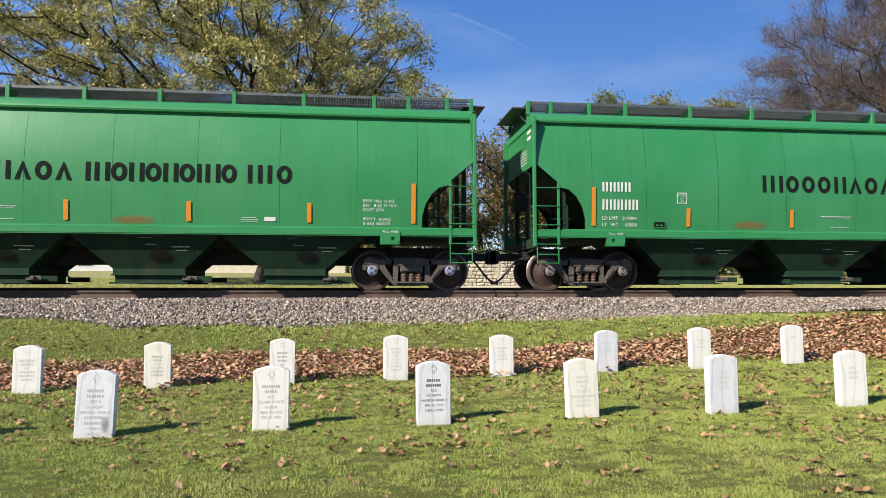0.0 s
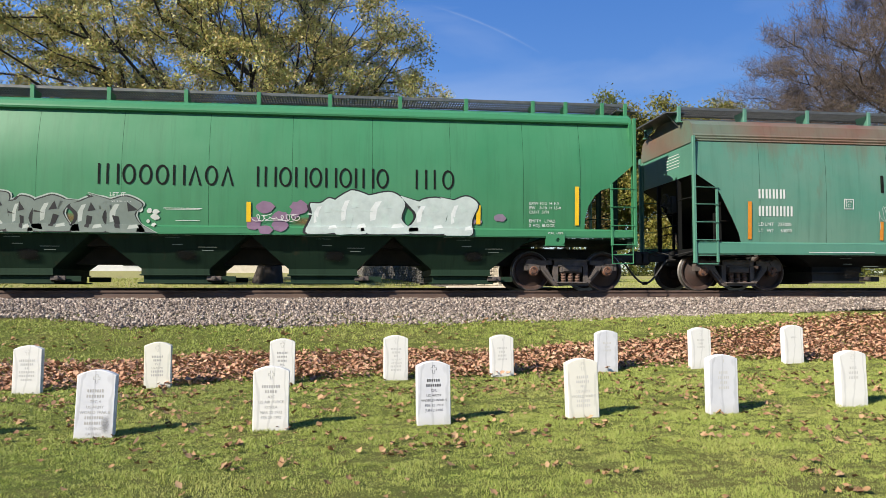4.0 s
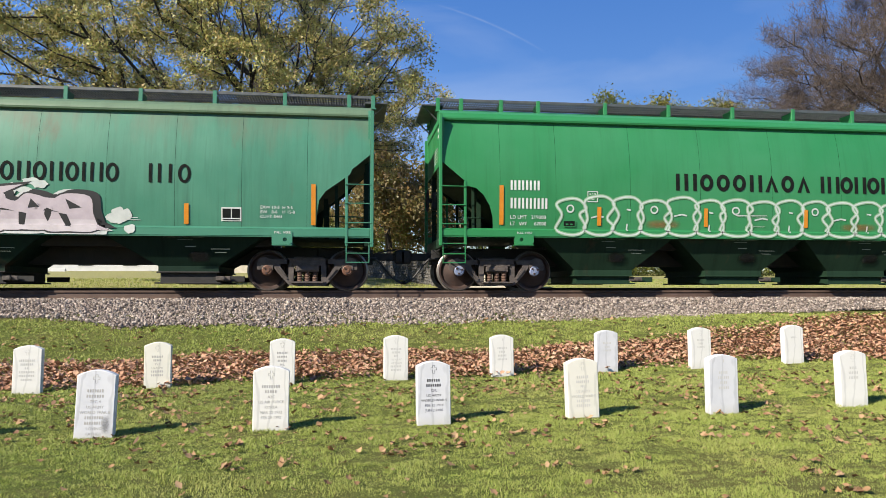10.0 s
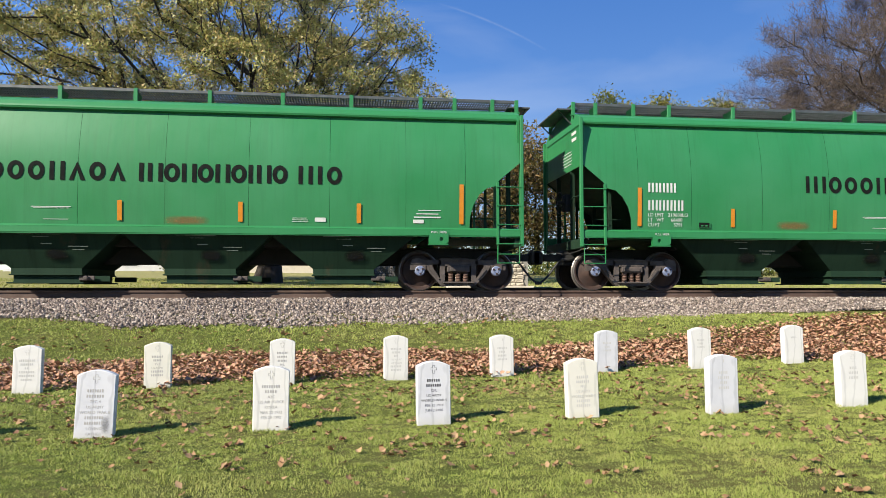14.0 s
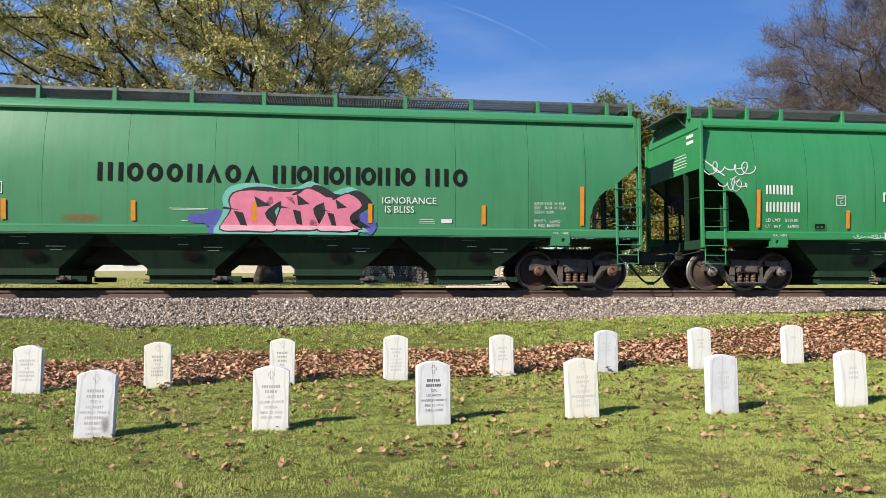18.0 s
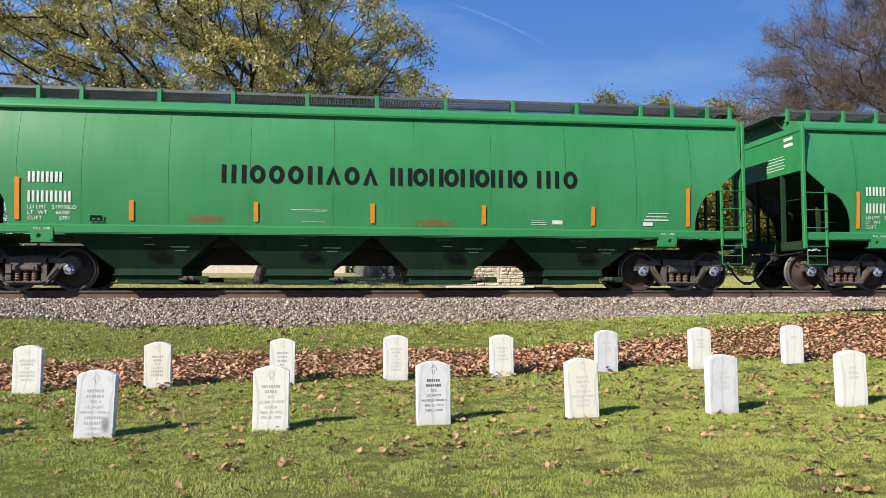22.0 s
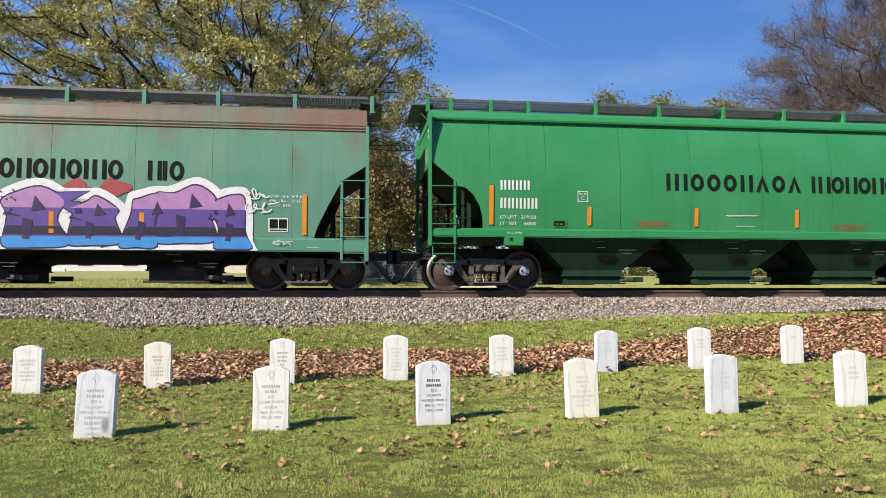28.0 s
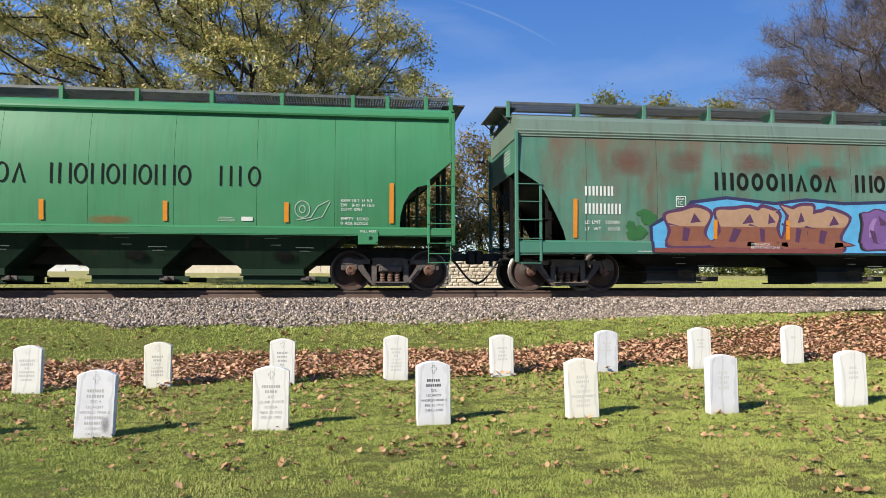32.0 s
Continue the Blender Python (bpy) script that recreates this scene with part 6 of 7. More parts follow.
# x, y, lean sideways, lean back, marble, engraving, emblem, lines ("#n" a bar of n hundredths, for names and what cannot be read)
STONES = [
    (-2.253, 6.942, 1.6, -2, 1, CUT_GREY, "cross", ("#14", "#15", "TEC 4", "US ARMY", "WORLD WAR II", "#16", "#16", "LOVING", "FATHER")),
    (-0.729, 7.029, 0.3, 0, 0, CUT_GREY, "cross", ("#17", "#11", "A2C", "US AIR FORCE", "KOREA", "MAR 22 1932", "FEB 20 1992")),
    (0.797, 7.116, -0.6, -1, 1, CUT_BLACK, "cross", ("#13", "#15", "CPL", "US ARMY", "WORLD WAR II", "FEB 12 1914", "JUN 2 1990")),
    (2.308, 7.202, -1.4, -1, 2, CUT_FAINT, "cross", ("#13", "#14", "PFC", "US ARMY", "WORLD WAR II", "#14", "#15")),
    (3.832, 7.289, -0.6, 0, 1, CUT_FAINT, "flame", ("#10", "#13", "#8", "#12")),
    (5.358, 7.376, -0.8, -1, 0, CUT_FAINT, "cross", ("#9", "#12", "#12")),
    (-3.956, 9.715, 0.8, 0, 0, CUT_FAINT, "cross", ("#18", "#15", "#5", "#18", "#18", "#13")),
    (-2.438, 9.832, 0.0, 0, 2, CUT_GREY, "cross", ("#14", "#10", "PVT", "US ARMY", "#15", "#15")),
    (-0.894, 9.949, 0.4, 0, 0, CUT_GREY, "cross", ("#14", "#13", "#12", "PFC", "#12")),
    (0.609, 10.066, 0.2, 0, 0, CUT_FAINT, "cross", ("#15", "#12", "#6", "US NAVY", "VIETNAM", "#15", "#14")),
    (2.103, 10.183, -0.6, 0, 0, CUT_FAINT, "flame", ("#14", "#9", "#13", "#14")),
    (3.662, 10.300, -0.3, 0, 1, CUT_FAINT, "cross", ("#13", "#8", "#12")),
    (5.146, 10.417, -1.0, 0, 0, CUT_FAINT, "cross", ("#12", "#8", "#12")),
    (6.695, 10.534, -1.2, 0, 0, CUT_FAINT, "none", ("#10",)),
    (-3.70, 6.86, 0.6, 0, 0, CUT_GREY, "cross", ("#14", "#12")),
    (6.88, 7.46, -0.6, 0, 0, CUT_GREY, "cross", ("#14", "#12")),
]


def headstones():
    me = slab().mesh("headstone", False)
    TONE = ("white", "grey-veined", "cream")
    # how far each one stands above or below the common height
    heave = (-0.008, -0.013, 0.002, -0.017, 0.01, -0.002, -0.005, -0.019, 0.007, 0.007, -0.025, -0.006, 0.001, -0.025, 0.0, 0.0)
    for (x, y, lean, back, m, cut, sign, lines), up in zip(STONES, heave):
        z = float(ground_z(x, y)) + up
        st = thing("headstone", TONE[m] + " marble headstone with " + ("blackened" if cut is CUT_BLACK else "worn") + " engraving painted flat, in the lawn", "headstone", pose(x, y, z, back, lean, 3.6 if y < 8.5 else 4.2), group="headstones of the cemetery", shape=me, material=MARBLE[m])
        if sign != "none":
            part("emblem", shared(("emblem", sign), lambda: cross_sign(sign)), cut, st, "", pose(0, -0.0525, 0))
        if x == -2.253:
            for x0, z0, x1, z1 in ((0.03, -0.02, 0.158, 0.26),):
                part("lichen_stain", Build().add([(x0, 0, z0), (x1, 0, z0), (x1, 0, z1), (x0, 0, z1)], [(0, 1, 2, 3)]), STAIN, st, "dark lichen stain", pose(0, -0.0518, 0))
        step = 0.047 if len(lines) > 5 else 0.052
        for k, t in enumerate(lines):
            zz = 0.405 - step * k
            if t[0] == "#":
                n, w = int(t[1:]), int(t[1:]) / 100
                cells = max(2, n // 2)
                b = Build()
                for q in range(cells):
                    x0 = -w / 2 + w * q / cells
                    b.add([(x0, 0, zz), (x0 + 0.62 * w / cells, 0, zz), (x0 + 0.62 * w / cells, 0, zz + 0.026), (x0, 0, zz + 0.026)], [(0, 1, 2, 3)])
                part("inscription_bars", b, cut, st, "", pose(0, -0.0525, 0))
            else:
                words = lettering(t, 0.036)
                wide = max(v.co.x for v in words.vertices)
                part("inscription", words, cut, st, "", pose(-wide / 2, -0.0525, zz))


headstones()


# ---- turf and fallen leaves ----
def blade_material():
    q = Nodes("grass_blades")
    g = q.n("ShaderNodeNewGeometry")
    c = q.coords()
    r = q.n("ShaderNodeValToRGB", Fac=g.outputs["Random Per Island"])
    e = r.color_ramp.elements
    e[0].color, e[1].color = rgb(0.22, 0.285, 0.052), rgb(0.48, 0.455, 0.185)
    e.new(0.45).color = rgb(0.36, 0.435, 0.096)
    e.new(0.86).color = rgb(0.41, 0.455, 0.125)
    wide = q.noise(c, 0.7, 4)
    col = q.mix(q.math("MULTIPLY", q.ramp(wide, 0.48, 0.72), 0.25), r.outputs["Color"], rgb(0.52, 0.44, 0.19))
    q.done(col, 0.6, 0.0, 0.25)
    tr = q.n("ShaderNodeBsdfTranslucent", Color=col)
    mx = q.n("ShaderNodeMixShader", i0=0.12, i1=q.b.outputs[0], i2=tr.outputs[0])
    q.t.links.new(mx.outputs[0], q.t.nodes["Material Output"].inputs["Surface"])
    return q.mat


def in_wedge(rng, n, y0, y1, margin=0.6):
    """Places spread evenly over the stretch of lawn that lies before the camera."""
    y = np.sqrt(rng.uniform(y0 ** 2, y1 ** 2, n))
    return rng.uniform(-0.46 * y - margin, 0.81 * y + margin), y


def turf():
    rng = np.random.default_rng(8)
    xs, ys = [], []
    for n, y0, y1 in ((300000, 4.0, 7.5), (230000, 7.5, 11.0), (150000, 11.0, 14.6), (60000, 20.5, 34.0)):
        x, y = in_wedge(rng, n, y0, y1)
        xs.append(x)
        ys.append(y)
    x, y = np.concatenate(xs), np.concatenate(ys)
    keep = (y < toe_y(x) + 0.12) | (y > 20)
    x, y = x[keep], y[keep]
    n = len(x)
    # mats and hollows: clumps a hand or two across, with thin worn grass between them
    tuft = np.zeros(n)
    for cell, share in ((0.34, 0.30), (0.15, 0.36), (0.07, 0.34)):
        g = rng.random((256, 256))
        u, v = x / cell + 31.7, y / (0.7 * cell) + 11.3
        i, j = np.floor(u).astype(int), np.floor(v).astype(int)
        fu, fv = u - i, v - j
        fu, fv = fu * fu * (3 - 2 * fu), fv * fv * (3 - 2 * fv)
        i, j = i % 255, j % 255
        tuft += share * ((g[i, j] * (1 - fu) + g[i + 1, j] * fu) * (1 - fv) + (g[i, j + 1] * (1 - fu) + g[i + 1, j + 1] * fu) * fv)
    tuft = np.clip(0.5 + 1.9 * (tuft - 0.5), 0, 1)
    keep = rng.random(n) < 0.45 + 0.9 * tuft
    x, y, tuft = x[keep], y[keep], tuft[keep]
    n = len(x)
    h = (0.007 + 0.028 * tuft ** 1.5) * rng.uniform(0.6, 1.4, n) * np.interp(y, [4, 12, 14, 25], [0.95, 1.1, 1.5, 1.7])
    w = 0.0046 * np.interp(y, [4, 8, 14, 30], [0.5, 0.9, 1.8, 3.2]) * rng.uniform(0.7, 1.3, n)
    a, l = rng.uniform(0, 6.28, n), rng.uniform(0.1, 1.0, n)
    z = ground_z(x, y) - 0.003
    bx, by = np.cos(a) * w, np.sin(a) * w
    d = rng.uniform(0, 6.28, n)
    tx, ty = np.cos(d) * h * l, np.sin(d) * h * l
    v = np.stack([np.stack([x - bx, y - by, z], -1), np.stack([x + bx, y + by, z], -1), np.stack([x + tx, y + ty, z + h], -1)], 1).reshape(-1, 3)
    me = raw_mesh("turf", v, np.arange(3 * n), 3)
    me.materials.append(blade_material())
    tagged(new("grass", me), "short mown grass, green mixed with straw-coloured blades", "grass", kind="stuff")


LITTER = leaf_material("fallen_leaves", [rgb(0.27, 0.13, 0.075), rgb(0.47, 0.245, 0.14), rgb(0.60, 0.345, 0.21), rgb(0.38, 0.185, 0.105), rgb(0.70, 0.46, 0.29), rgb(0.15, 0.075, 0.048)], 0.7, 0.06)
STRAY = leaf_material("stray_leaf_brown", [rgb(0.16, 0.08, 0.04), rgb(0.33, 0.19, 0.09), rgb(0.46, 0.28, 0.14), rgb(0.30, 0.15, 0.07), rgb(0.55, 0.36, 0.19), rgb(0.12, 0.065, 0.035)], 0.7, 0.06)


def leaf_heap(name, x, y, lift, size, rng, label, mat):
    """Curled five-pointed leaves lying every way."""
    n = len(x)
    k = 10
    ang = np.linspace(0, 2 * np.pi, k, endpoint=False)
    rad = np.where(np.arange(k) % 2 == 0, 1.0, 0.82)
    rim = np.stack([np.cos(ang) * rad, np.sin(ang) * rad * 0.85, np.zeros(k)], -1)
    s = size * rng.uniform(0.6, 1.15, n)
    r = rim[None] * s[:, None, None] * rng.uniform(0.62, 1.1, (n, k, 1))
    curl = rng.uniform(0.05, 0.8, n)[:, None] * s[:, None]
    r[:, :, 2] += curl * (rad[None] ** 2) * (0.4 + 0.6 * np.abs(np.cos(ang + 0.7))[None]) + rng.normal(0, 0.14, (n, k)) * s[:, None]
    mid = np.zeros((n, 1, 3))
    v = np.concatenate([r, mid], 1)
    a, tx, ty = rng.uniform(0, 6.28, n), rng.normal(0, 0.34, n), rng.normal(0, 0.34, n)
    v[:, :, 2] += v[:, :, 0] * tx[:, None] + v[:, :, 1] * ty[:, None]
    ca, sa = np.cos(a)[:, None], np.sin(a)[:, None]
    v = np.stack([v[..., 0] * ca - v[..., 1] * sa + x[:, None], v[..., 0] * sa + v[..., 1] * ca + y[:, None], v[..., 2] + (ground_z(x, y) + lift)[:, None]], -1)
    q = np.array([(i, (i + 1) % k, k) for i in range(k)])
    f = (q[None] + (k + 1) * np.arange(n)[:, None, None]).ravel()
    me = raw_mesh(name, v.reshape(-1, 3), f, 3)
    me.materials.append(mat)
    tagged(new(name, me), label, "leaves", kind="stuff")


def fallen_leaves():
    rng = np.random.default_rng(15)
    # the drift along the foot of the bank
    n = 76000
    x, y = in_wedge(rng, n, 9.3, 15.6, 1.5)
    top = np.interp(x, [-5.2, -3.6, -2.4, -1.1, 0.7, 2.6, 4.2, 5.0, 6.2, 7.5, 8.9, 10.7], [11.7, 11.85, 12.1, 12.3, 12.15, 12.05, 12.25, 12.65, 12.85, 13.3, 13.7, 14.2]) + 0.09 * np.sin(x * 2.1) + 0.07 * np.sin(x * 5.7)
    low = np.interp(x, [-4.4, -3.3, -2.3, -1.3, 1.0, 2.2, 3.5, 4.9, 5.9, 8.1], [10.0, 9.85, 9.9, 10.2, 10.25, 10.1, 10.35, 10.55, 10.75, 10.6]) + 0.08 * np.sin(x * 3.3)
    edge = np.minimum(top - y, y - low)
    keep = rng.random(n) < np.clip(0.35 + edge * 2.0, 0.0, 1.0)
    x, y = x[keep], y[keep]
    leaf_heap("leaf_drift", x, y, rng.uniform(0.005, 0.075, len(x)), 0.040, rng, "thick drift of russet-brown fallen leaves along the bank", LITTER)
    # strays over the grass, thicker near the drift and among the front stones
    x, y = in_wedge(rng, 4800, 4.2, 10.3)
    p = 0.13 + 0.6 * np.exp(-((y - 9.2) / 0.8) ** 2) + 0.3 * np.exp(-((y - 6.6) / 0.7) ** 2)
    clump = 0.5 + 0.5 * np.sin(x * 2.3 + 1.3 * np.sin(y * 1.9)) * np.sin(y * 3.1 + 0.7)
    keep = rng.random(len(x)) < p * (0.35 + 1.1 * clump)
    # and small knots of several leaves blown together
    kx, ky = in_wedge(rng, 90, 4.6, 9.6)
    x = np.concatenate([x[keep], np.repeat(kx, 6) + rng.normal(0, 0.07, 540)])
    y = np.concatenate([y[keep], np.repeat(ky, 6) + rng.normal(0, 0.05, 540)])
    leaf_heap("stray_leaves", x, y, rng.uniform(0.014, 0.03, len(x)), 0.036, rng, "scattered dry brown leaves lying on the mown grass", STRAY)
    x, y = in_wedge(rng, 260, 12.6, 14.4)
    leaf_heap("bank_leaves", x, y, rng.uniform(0.01, 0.03, len(x)), 0.05, rng, "few dry leaves on the grass of the bank", STRAY)


turf()
fallen_leaves()


# ---- trees ----
BARK = surface("grey_brown_bark", rgb(0.035, 0.028, 0.024), rgb(0.062, 0.052, 0.043), 2.5, 0.95, 0.0, 22, 1.0)


def grow_tree(targets, base, height, rng, start=0.25, wander=0.35, reach=0.0):
    """Joins crown points to a trunk by the nearest limb, and gives back the limbs with their radii."""
    trunk_n = 7
    nodes = [np.array(base) + np.array([wander * 0.3 * math.sin(i * 1.1), wander * 0.3 * math.cos(i * 0.9), height * 0.62 * i / (trunk_n - 1)]) for i in range(trunk_n)]
    nodes[0] = np.array(base, float)
    parent = [-1] + list(range(trunk_n - 1))
    P = np.array(nodes)
    par = list(parent)
    cen = np.array(base) + np.array([0, 0, height * 0.45])
    order = np.argsort(np.linalg.norm((targets - cen) * np.array([1, 1, 0.8]), axis=1))
    lo = 1 + int(start * (trunk_n - 1))
    tips = []
    pts = list(P)
    far = [0.0] * len(pts)
    for i in order:
        t = targets[i]
        A = np.array(pts[lo:])
        d = np.linalg.norm(A - t, axis=1) + 0.5 * np.maximum(0, A[:, 2] - t[2]) + reach * np.array(far[lo:])
        j = int(np.argmin(d)) + lo
        p, prev = pts[j], j
        gap = np.linalg.norm(t - p)
        k = max(1, min(4, int(gap / 0.9)))
        side = rng.normal(0, (0.12 if reach == 0 else 0.06) * gap, 3)
        for q in range(1, k + 1):
            u = q / k
            w = p + (t - p) * u + side * math.sin(math.pi * u) + np.array([0, 0, 0.10 * gap * math.sin(math.pi * u)])
            far.append(far[prev] + float(np.linalg.norm(w - pts[prev])))
            pts.append(w)
            par.append(prev)
            prev = len(pts) - 1
        tips.append(prev)
    load = np.zeros(len(pts))
    load[tips] = 1
    for i in range(len(pts) - 1, 0, -1):
        load[par[i]] += load[i]
    return np.array(pts), par, load


def limbs_mesh(name, pts, par, load, r_tip, r_pow, sides=6, flare=0.0):
    rad = r_tip * np.maximum(load, 1) ** r_pow
    v, f = [], []
    for i in range(1, len(pts)):
        p, q = pts[par[i]], pts[i]
        d = q - p
        l = np.linalg.norm(d)
        if l < 1e-5:
            continue
        d = d / l
        a = np.cross(d, [0.31, 0.83, 0.46])
        a /= np.linalg.norm(a)
        b = np.cross(d, a)
        r0, r1 = min(rad[par[i]], rad[i] * 1.5), rad[i]
        if par[i] == 0:
            r0 *= 1 + flare
        n = sides if rad[i] > 3 * r_tip else 3
        o = len(v)
        for r, c in ((r0, p), (r1, q + d * r1 * 0.4)):
            for k in range(n):
                t = 2 * math.pi * k / n
                v.append(c + (a * math.cos(t) + b * math.sin(t)) * r)
        f += [(o + k, o + (k + 1) % n, o + n + (k + 1) % n, o + n + k) for k in range(n)]
    me = bpy.data.meshes.new(name)
    me.from_pydata([tuple(p) for p in v], [], f)
    me.polygons.foreach_set("use_smooth", [True] * len(f))
    return me


def leaf_cloud(name, centres, per, spread, size, rng, squash=0.7, shape=0.55):
    """Many small folded leaves round each twig end."""
    n = len(centres) * per
    c = np.repeat(centres, per, axis=0)
    off = rng.normal(0, 1, (n, 3)) * np.array([spread, spread, spread * squash])
    c = c + off
    d = rng.normal(0, 1, (n, 3)) + np.array([0, 0, -0.35])
    d /= np.linalg.norm(d, axis=1)[:, None]
    w = np.cross(d, rng.normal(0, 1, (n, 3)))
    w /= np.linalg.norm(w, axis=1)[:, None]
    s = size * rng.uniform(0.6, 1.35, n)[:, None]
    v = np.stack([c - d * s + w * s * shape, c + d * s, c - d * s - w * s * shape], 1).reshape(-1, 3)
    return raw_mesh(name, v, np.arange(n * 3), 3)


def twig_cloud(name, tips, per, length, width, rng):
    """Fine bent twigs springing from each limb end, outwards and up."""
    n = len(tips) * per
    mid = tips.mean(axis=0)
    c = np.repeat(tips, per, axis=0)
    out = c - mid
    out /= np.linalg.norm(out, axis=1)[:, None] + 1e-6
    d = out * 0.45 + rng.normal(0, 0.62, (n, 3)) + np.array([0, 0, 0.35])
    d /= np.linalg.norm(d, axis=1)[:, None]
    l = length * rng.uniform(0.35, 1.2, n)[:, None]
    p0 = c + rng.normal(0, 0.30, (n, 3))
    p1 = p0 + d * l * 0.5
    p2 = p1 + (d + rng.normal(0, 0.35, (n, 3))) * l * 0.5
    w = np.cross(d, rng.normal(0, 1, (n, 3)))
    w = w / np.linalg.norm(w, axis=1)[:, None] * width
    v = np.stack([p0 - w, p0 + w, p1 + 0.7 * w, p1 - 0.7 * w, p2 + 0.3 * w, p2 - 0.3 * w], 1).reshape(-1, 3)
    q = np.array([(0, 1, 2, 3), (3, 2, 4, 5)])
    f = (q[None] + 6 * np.arange(n)[:, None, None]).ravel()
    return raw_mesh(name, v, f, 4)


AUTUMN_OAK = leaf_material("turning_oak_leaves", [rgb(0.13, 0.16, 0.045), rgb(0.39, 0.405, 0.115), rgb(0.52, 0.455, 0.15), rgb(0.25, 0.30, 0.085), rgb(0.62, 0.44, 0.17), rgb(0.05, 0.07, 0.02)], 0.45, 0.2, 0.35)
YELLOW_GREEN = leaf_material("yellowing_leaves", [rgb(0.16, 0.18, 0.035), rgb(0.26, 0.235, 0.045), rgb(0.14, 0.16, 0.03), rgb(0.33, 0.25, 0.06)])
BROWN_LEAF = leaf_material("browning_leaves", [rgb(0.20, 0.155, 0.055), rgb(0.14, 0.15, 0.04), rgb(0.29, 0.18, 0.065), rgb(0.16, 0.12, 0.05)])
HEDGE_LEAF = leaf_material("hedge_leaves", [rgb(0.08, 0.11, 0.02), rgb(0.15, 0.18, 0.032), rgb(0.22, 0.21, 0.045)])
RED_TWIG = leaf_material("russet_twigs", [rgb(0.13, 0.10, 0.088), rgb(0.20, 0.155, 0.13), rgb(0.08, 0.065, 0.058)], 0.8)


def tree(name, label, base, height, targets, rng, leaf_mat, per, spread, size, bark=BARK, r_tip=0.011, r_pow=0.52, flare=0.6, start=0.3, shape=0.55, squash=0.7, reach=0.0):
    base = (base[0], base[1], float(ground_z(base[0], base[1])) - 0.1)
    t = thing(name, label, "tree", pose(*base))
    pts, par, load = grow_tree(targets - np.array(base), (0, 0, 0), height, rng, start, reach=reach)
    part("trunk", limbs_mesh("trunk", pts, par, load, r_tip, r_pow, 7, flare), bark, t, "dark tapered trunk with spreading limbs")
    if per:
        tips = targets - np.array(base)
        if shape < 0.2:
            part("twig_haze", twig_cloud("twig_haze", tips, per, spread, size, rng), leaf_mat, t, "haze of fine bare twigs")
        else:
            part("crown", leaf_cloud("crown", tips, per, spread, size, rng, squash, shape), leaf_mat, t, "loose open crown of small leaves")
    return t


def dome_points(rng, clumps, per, centre, radii, clump_r, inside, hollow=0.5):
    """Twig ends in many small flattened clumps that fill a domed crown, thicker towards its skin."""
    out = []
    while len(out) < clumps * per:
        u = rng.normal(0, 1, 3)
        u = u / np.linalg.norm(u) * (hollow + (1 - hollow) * rng.uniform(0, 1) ** 0.6)
        c = np.array(centre) + u * np.array(radii)
        if not inside(c):
            continue
        r = clump_r * rng.uniform(0.6, 1.3)
        out += [c + rng.normal(0, 0.55, 3) * np.array([r, r, 0.6 * r]) for _ in range(per)]
    return np.array(out)


def big_oak():
    rng = np.random.default_rng(11)
    base = (-3.12, 28.0)
    skew = lambda p: (p[0] + 4.2) / (7.1 if p[0] > -4.2 else 10.6)
    tg = dome_points(rng, 560, 5, (-5.6, 28.0, 7.4), (9.4, 7.6, 5.6), 0.6, lambda p: p[2] > 2.3 + 0.1 * abs(p[0] + 3) and skew(p) ** 2 + ((p[2] - 7.4) / 5.3) ** 2 < 1, 0.3)
    tree("oak_tree", "large oak with turning yellow-green leaves and dark limbs", base, 7.5, tg, rng, AUTUMN_OAK, 115, 0.17, 0.048, r_tip=0.010, r_pow=0.47, flare=0.5, shape=0.5, reach=0.55)


def bare_tree():
    rng = np.random.default_rng(23)
    base = (36.9, 46.0)
    tg = dome_points(rng, 640, 4, (37.6, 46.0, 10.0), (12.0, 9.0, 11.6), 0.8, lambda p: p[2] > 5.5, 0.3)
    t = tree("bare_tree", "tall nearly leafless tree with a haze of fine russet twigs", base, 19, tg, rng, RED_TWIG, 56, 0.7, 0.011, bark=BARK, r_tip=0.013, r_pow=0.45, shape=0.07, reach=0.5)
    low = tg[tg[:, 2] < 11.5] - np.array(t.location)
    part("crown", leaf_cloud("crown", low[::2], 16, 0.32, 0.07, rng), BROWN_LEAF, t, "last olive and yellow leaves")


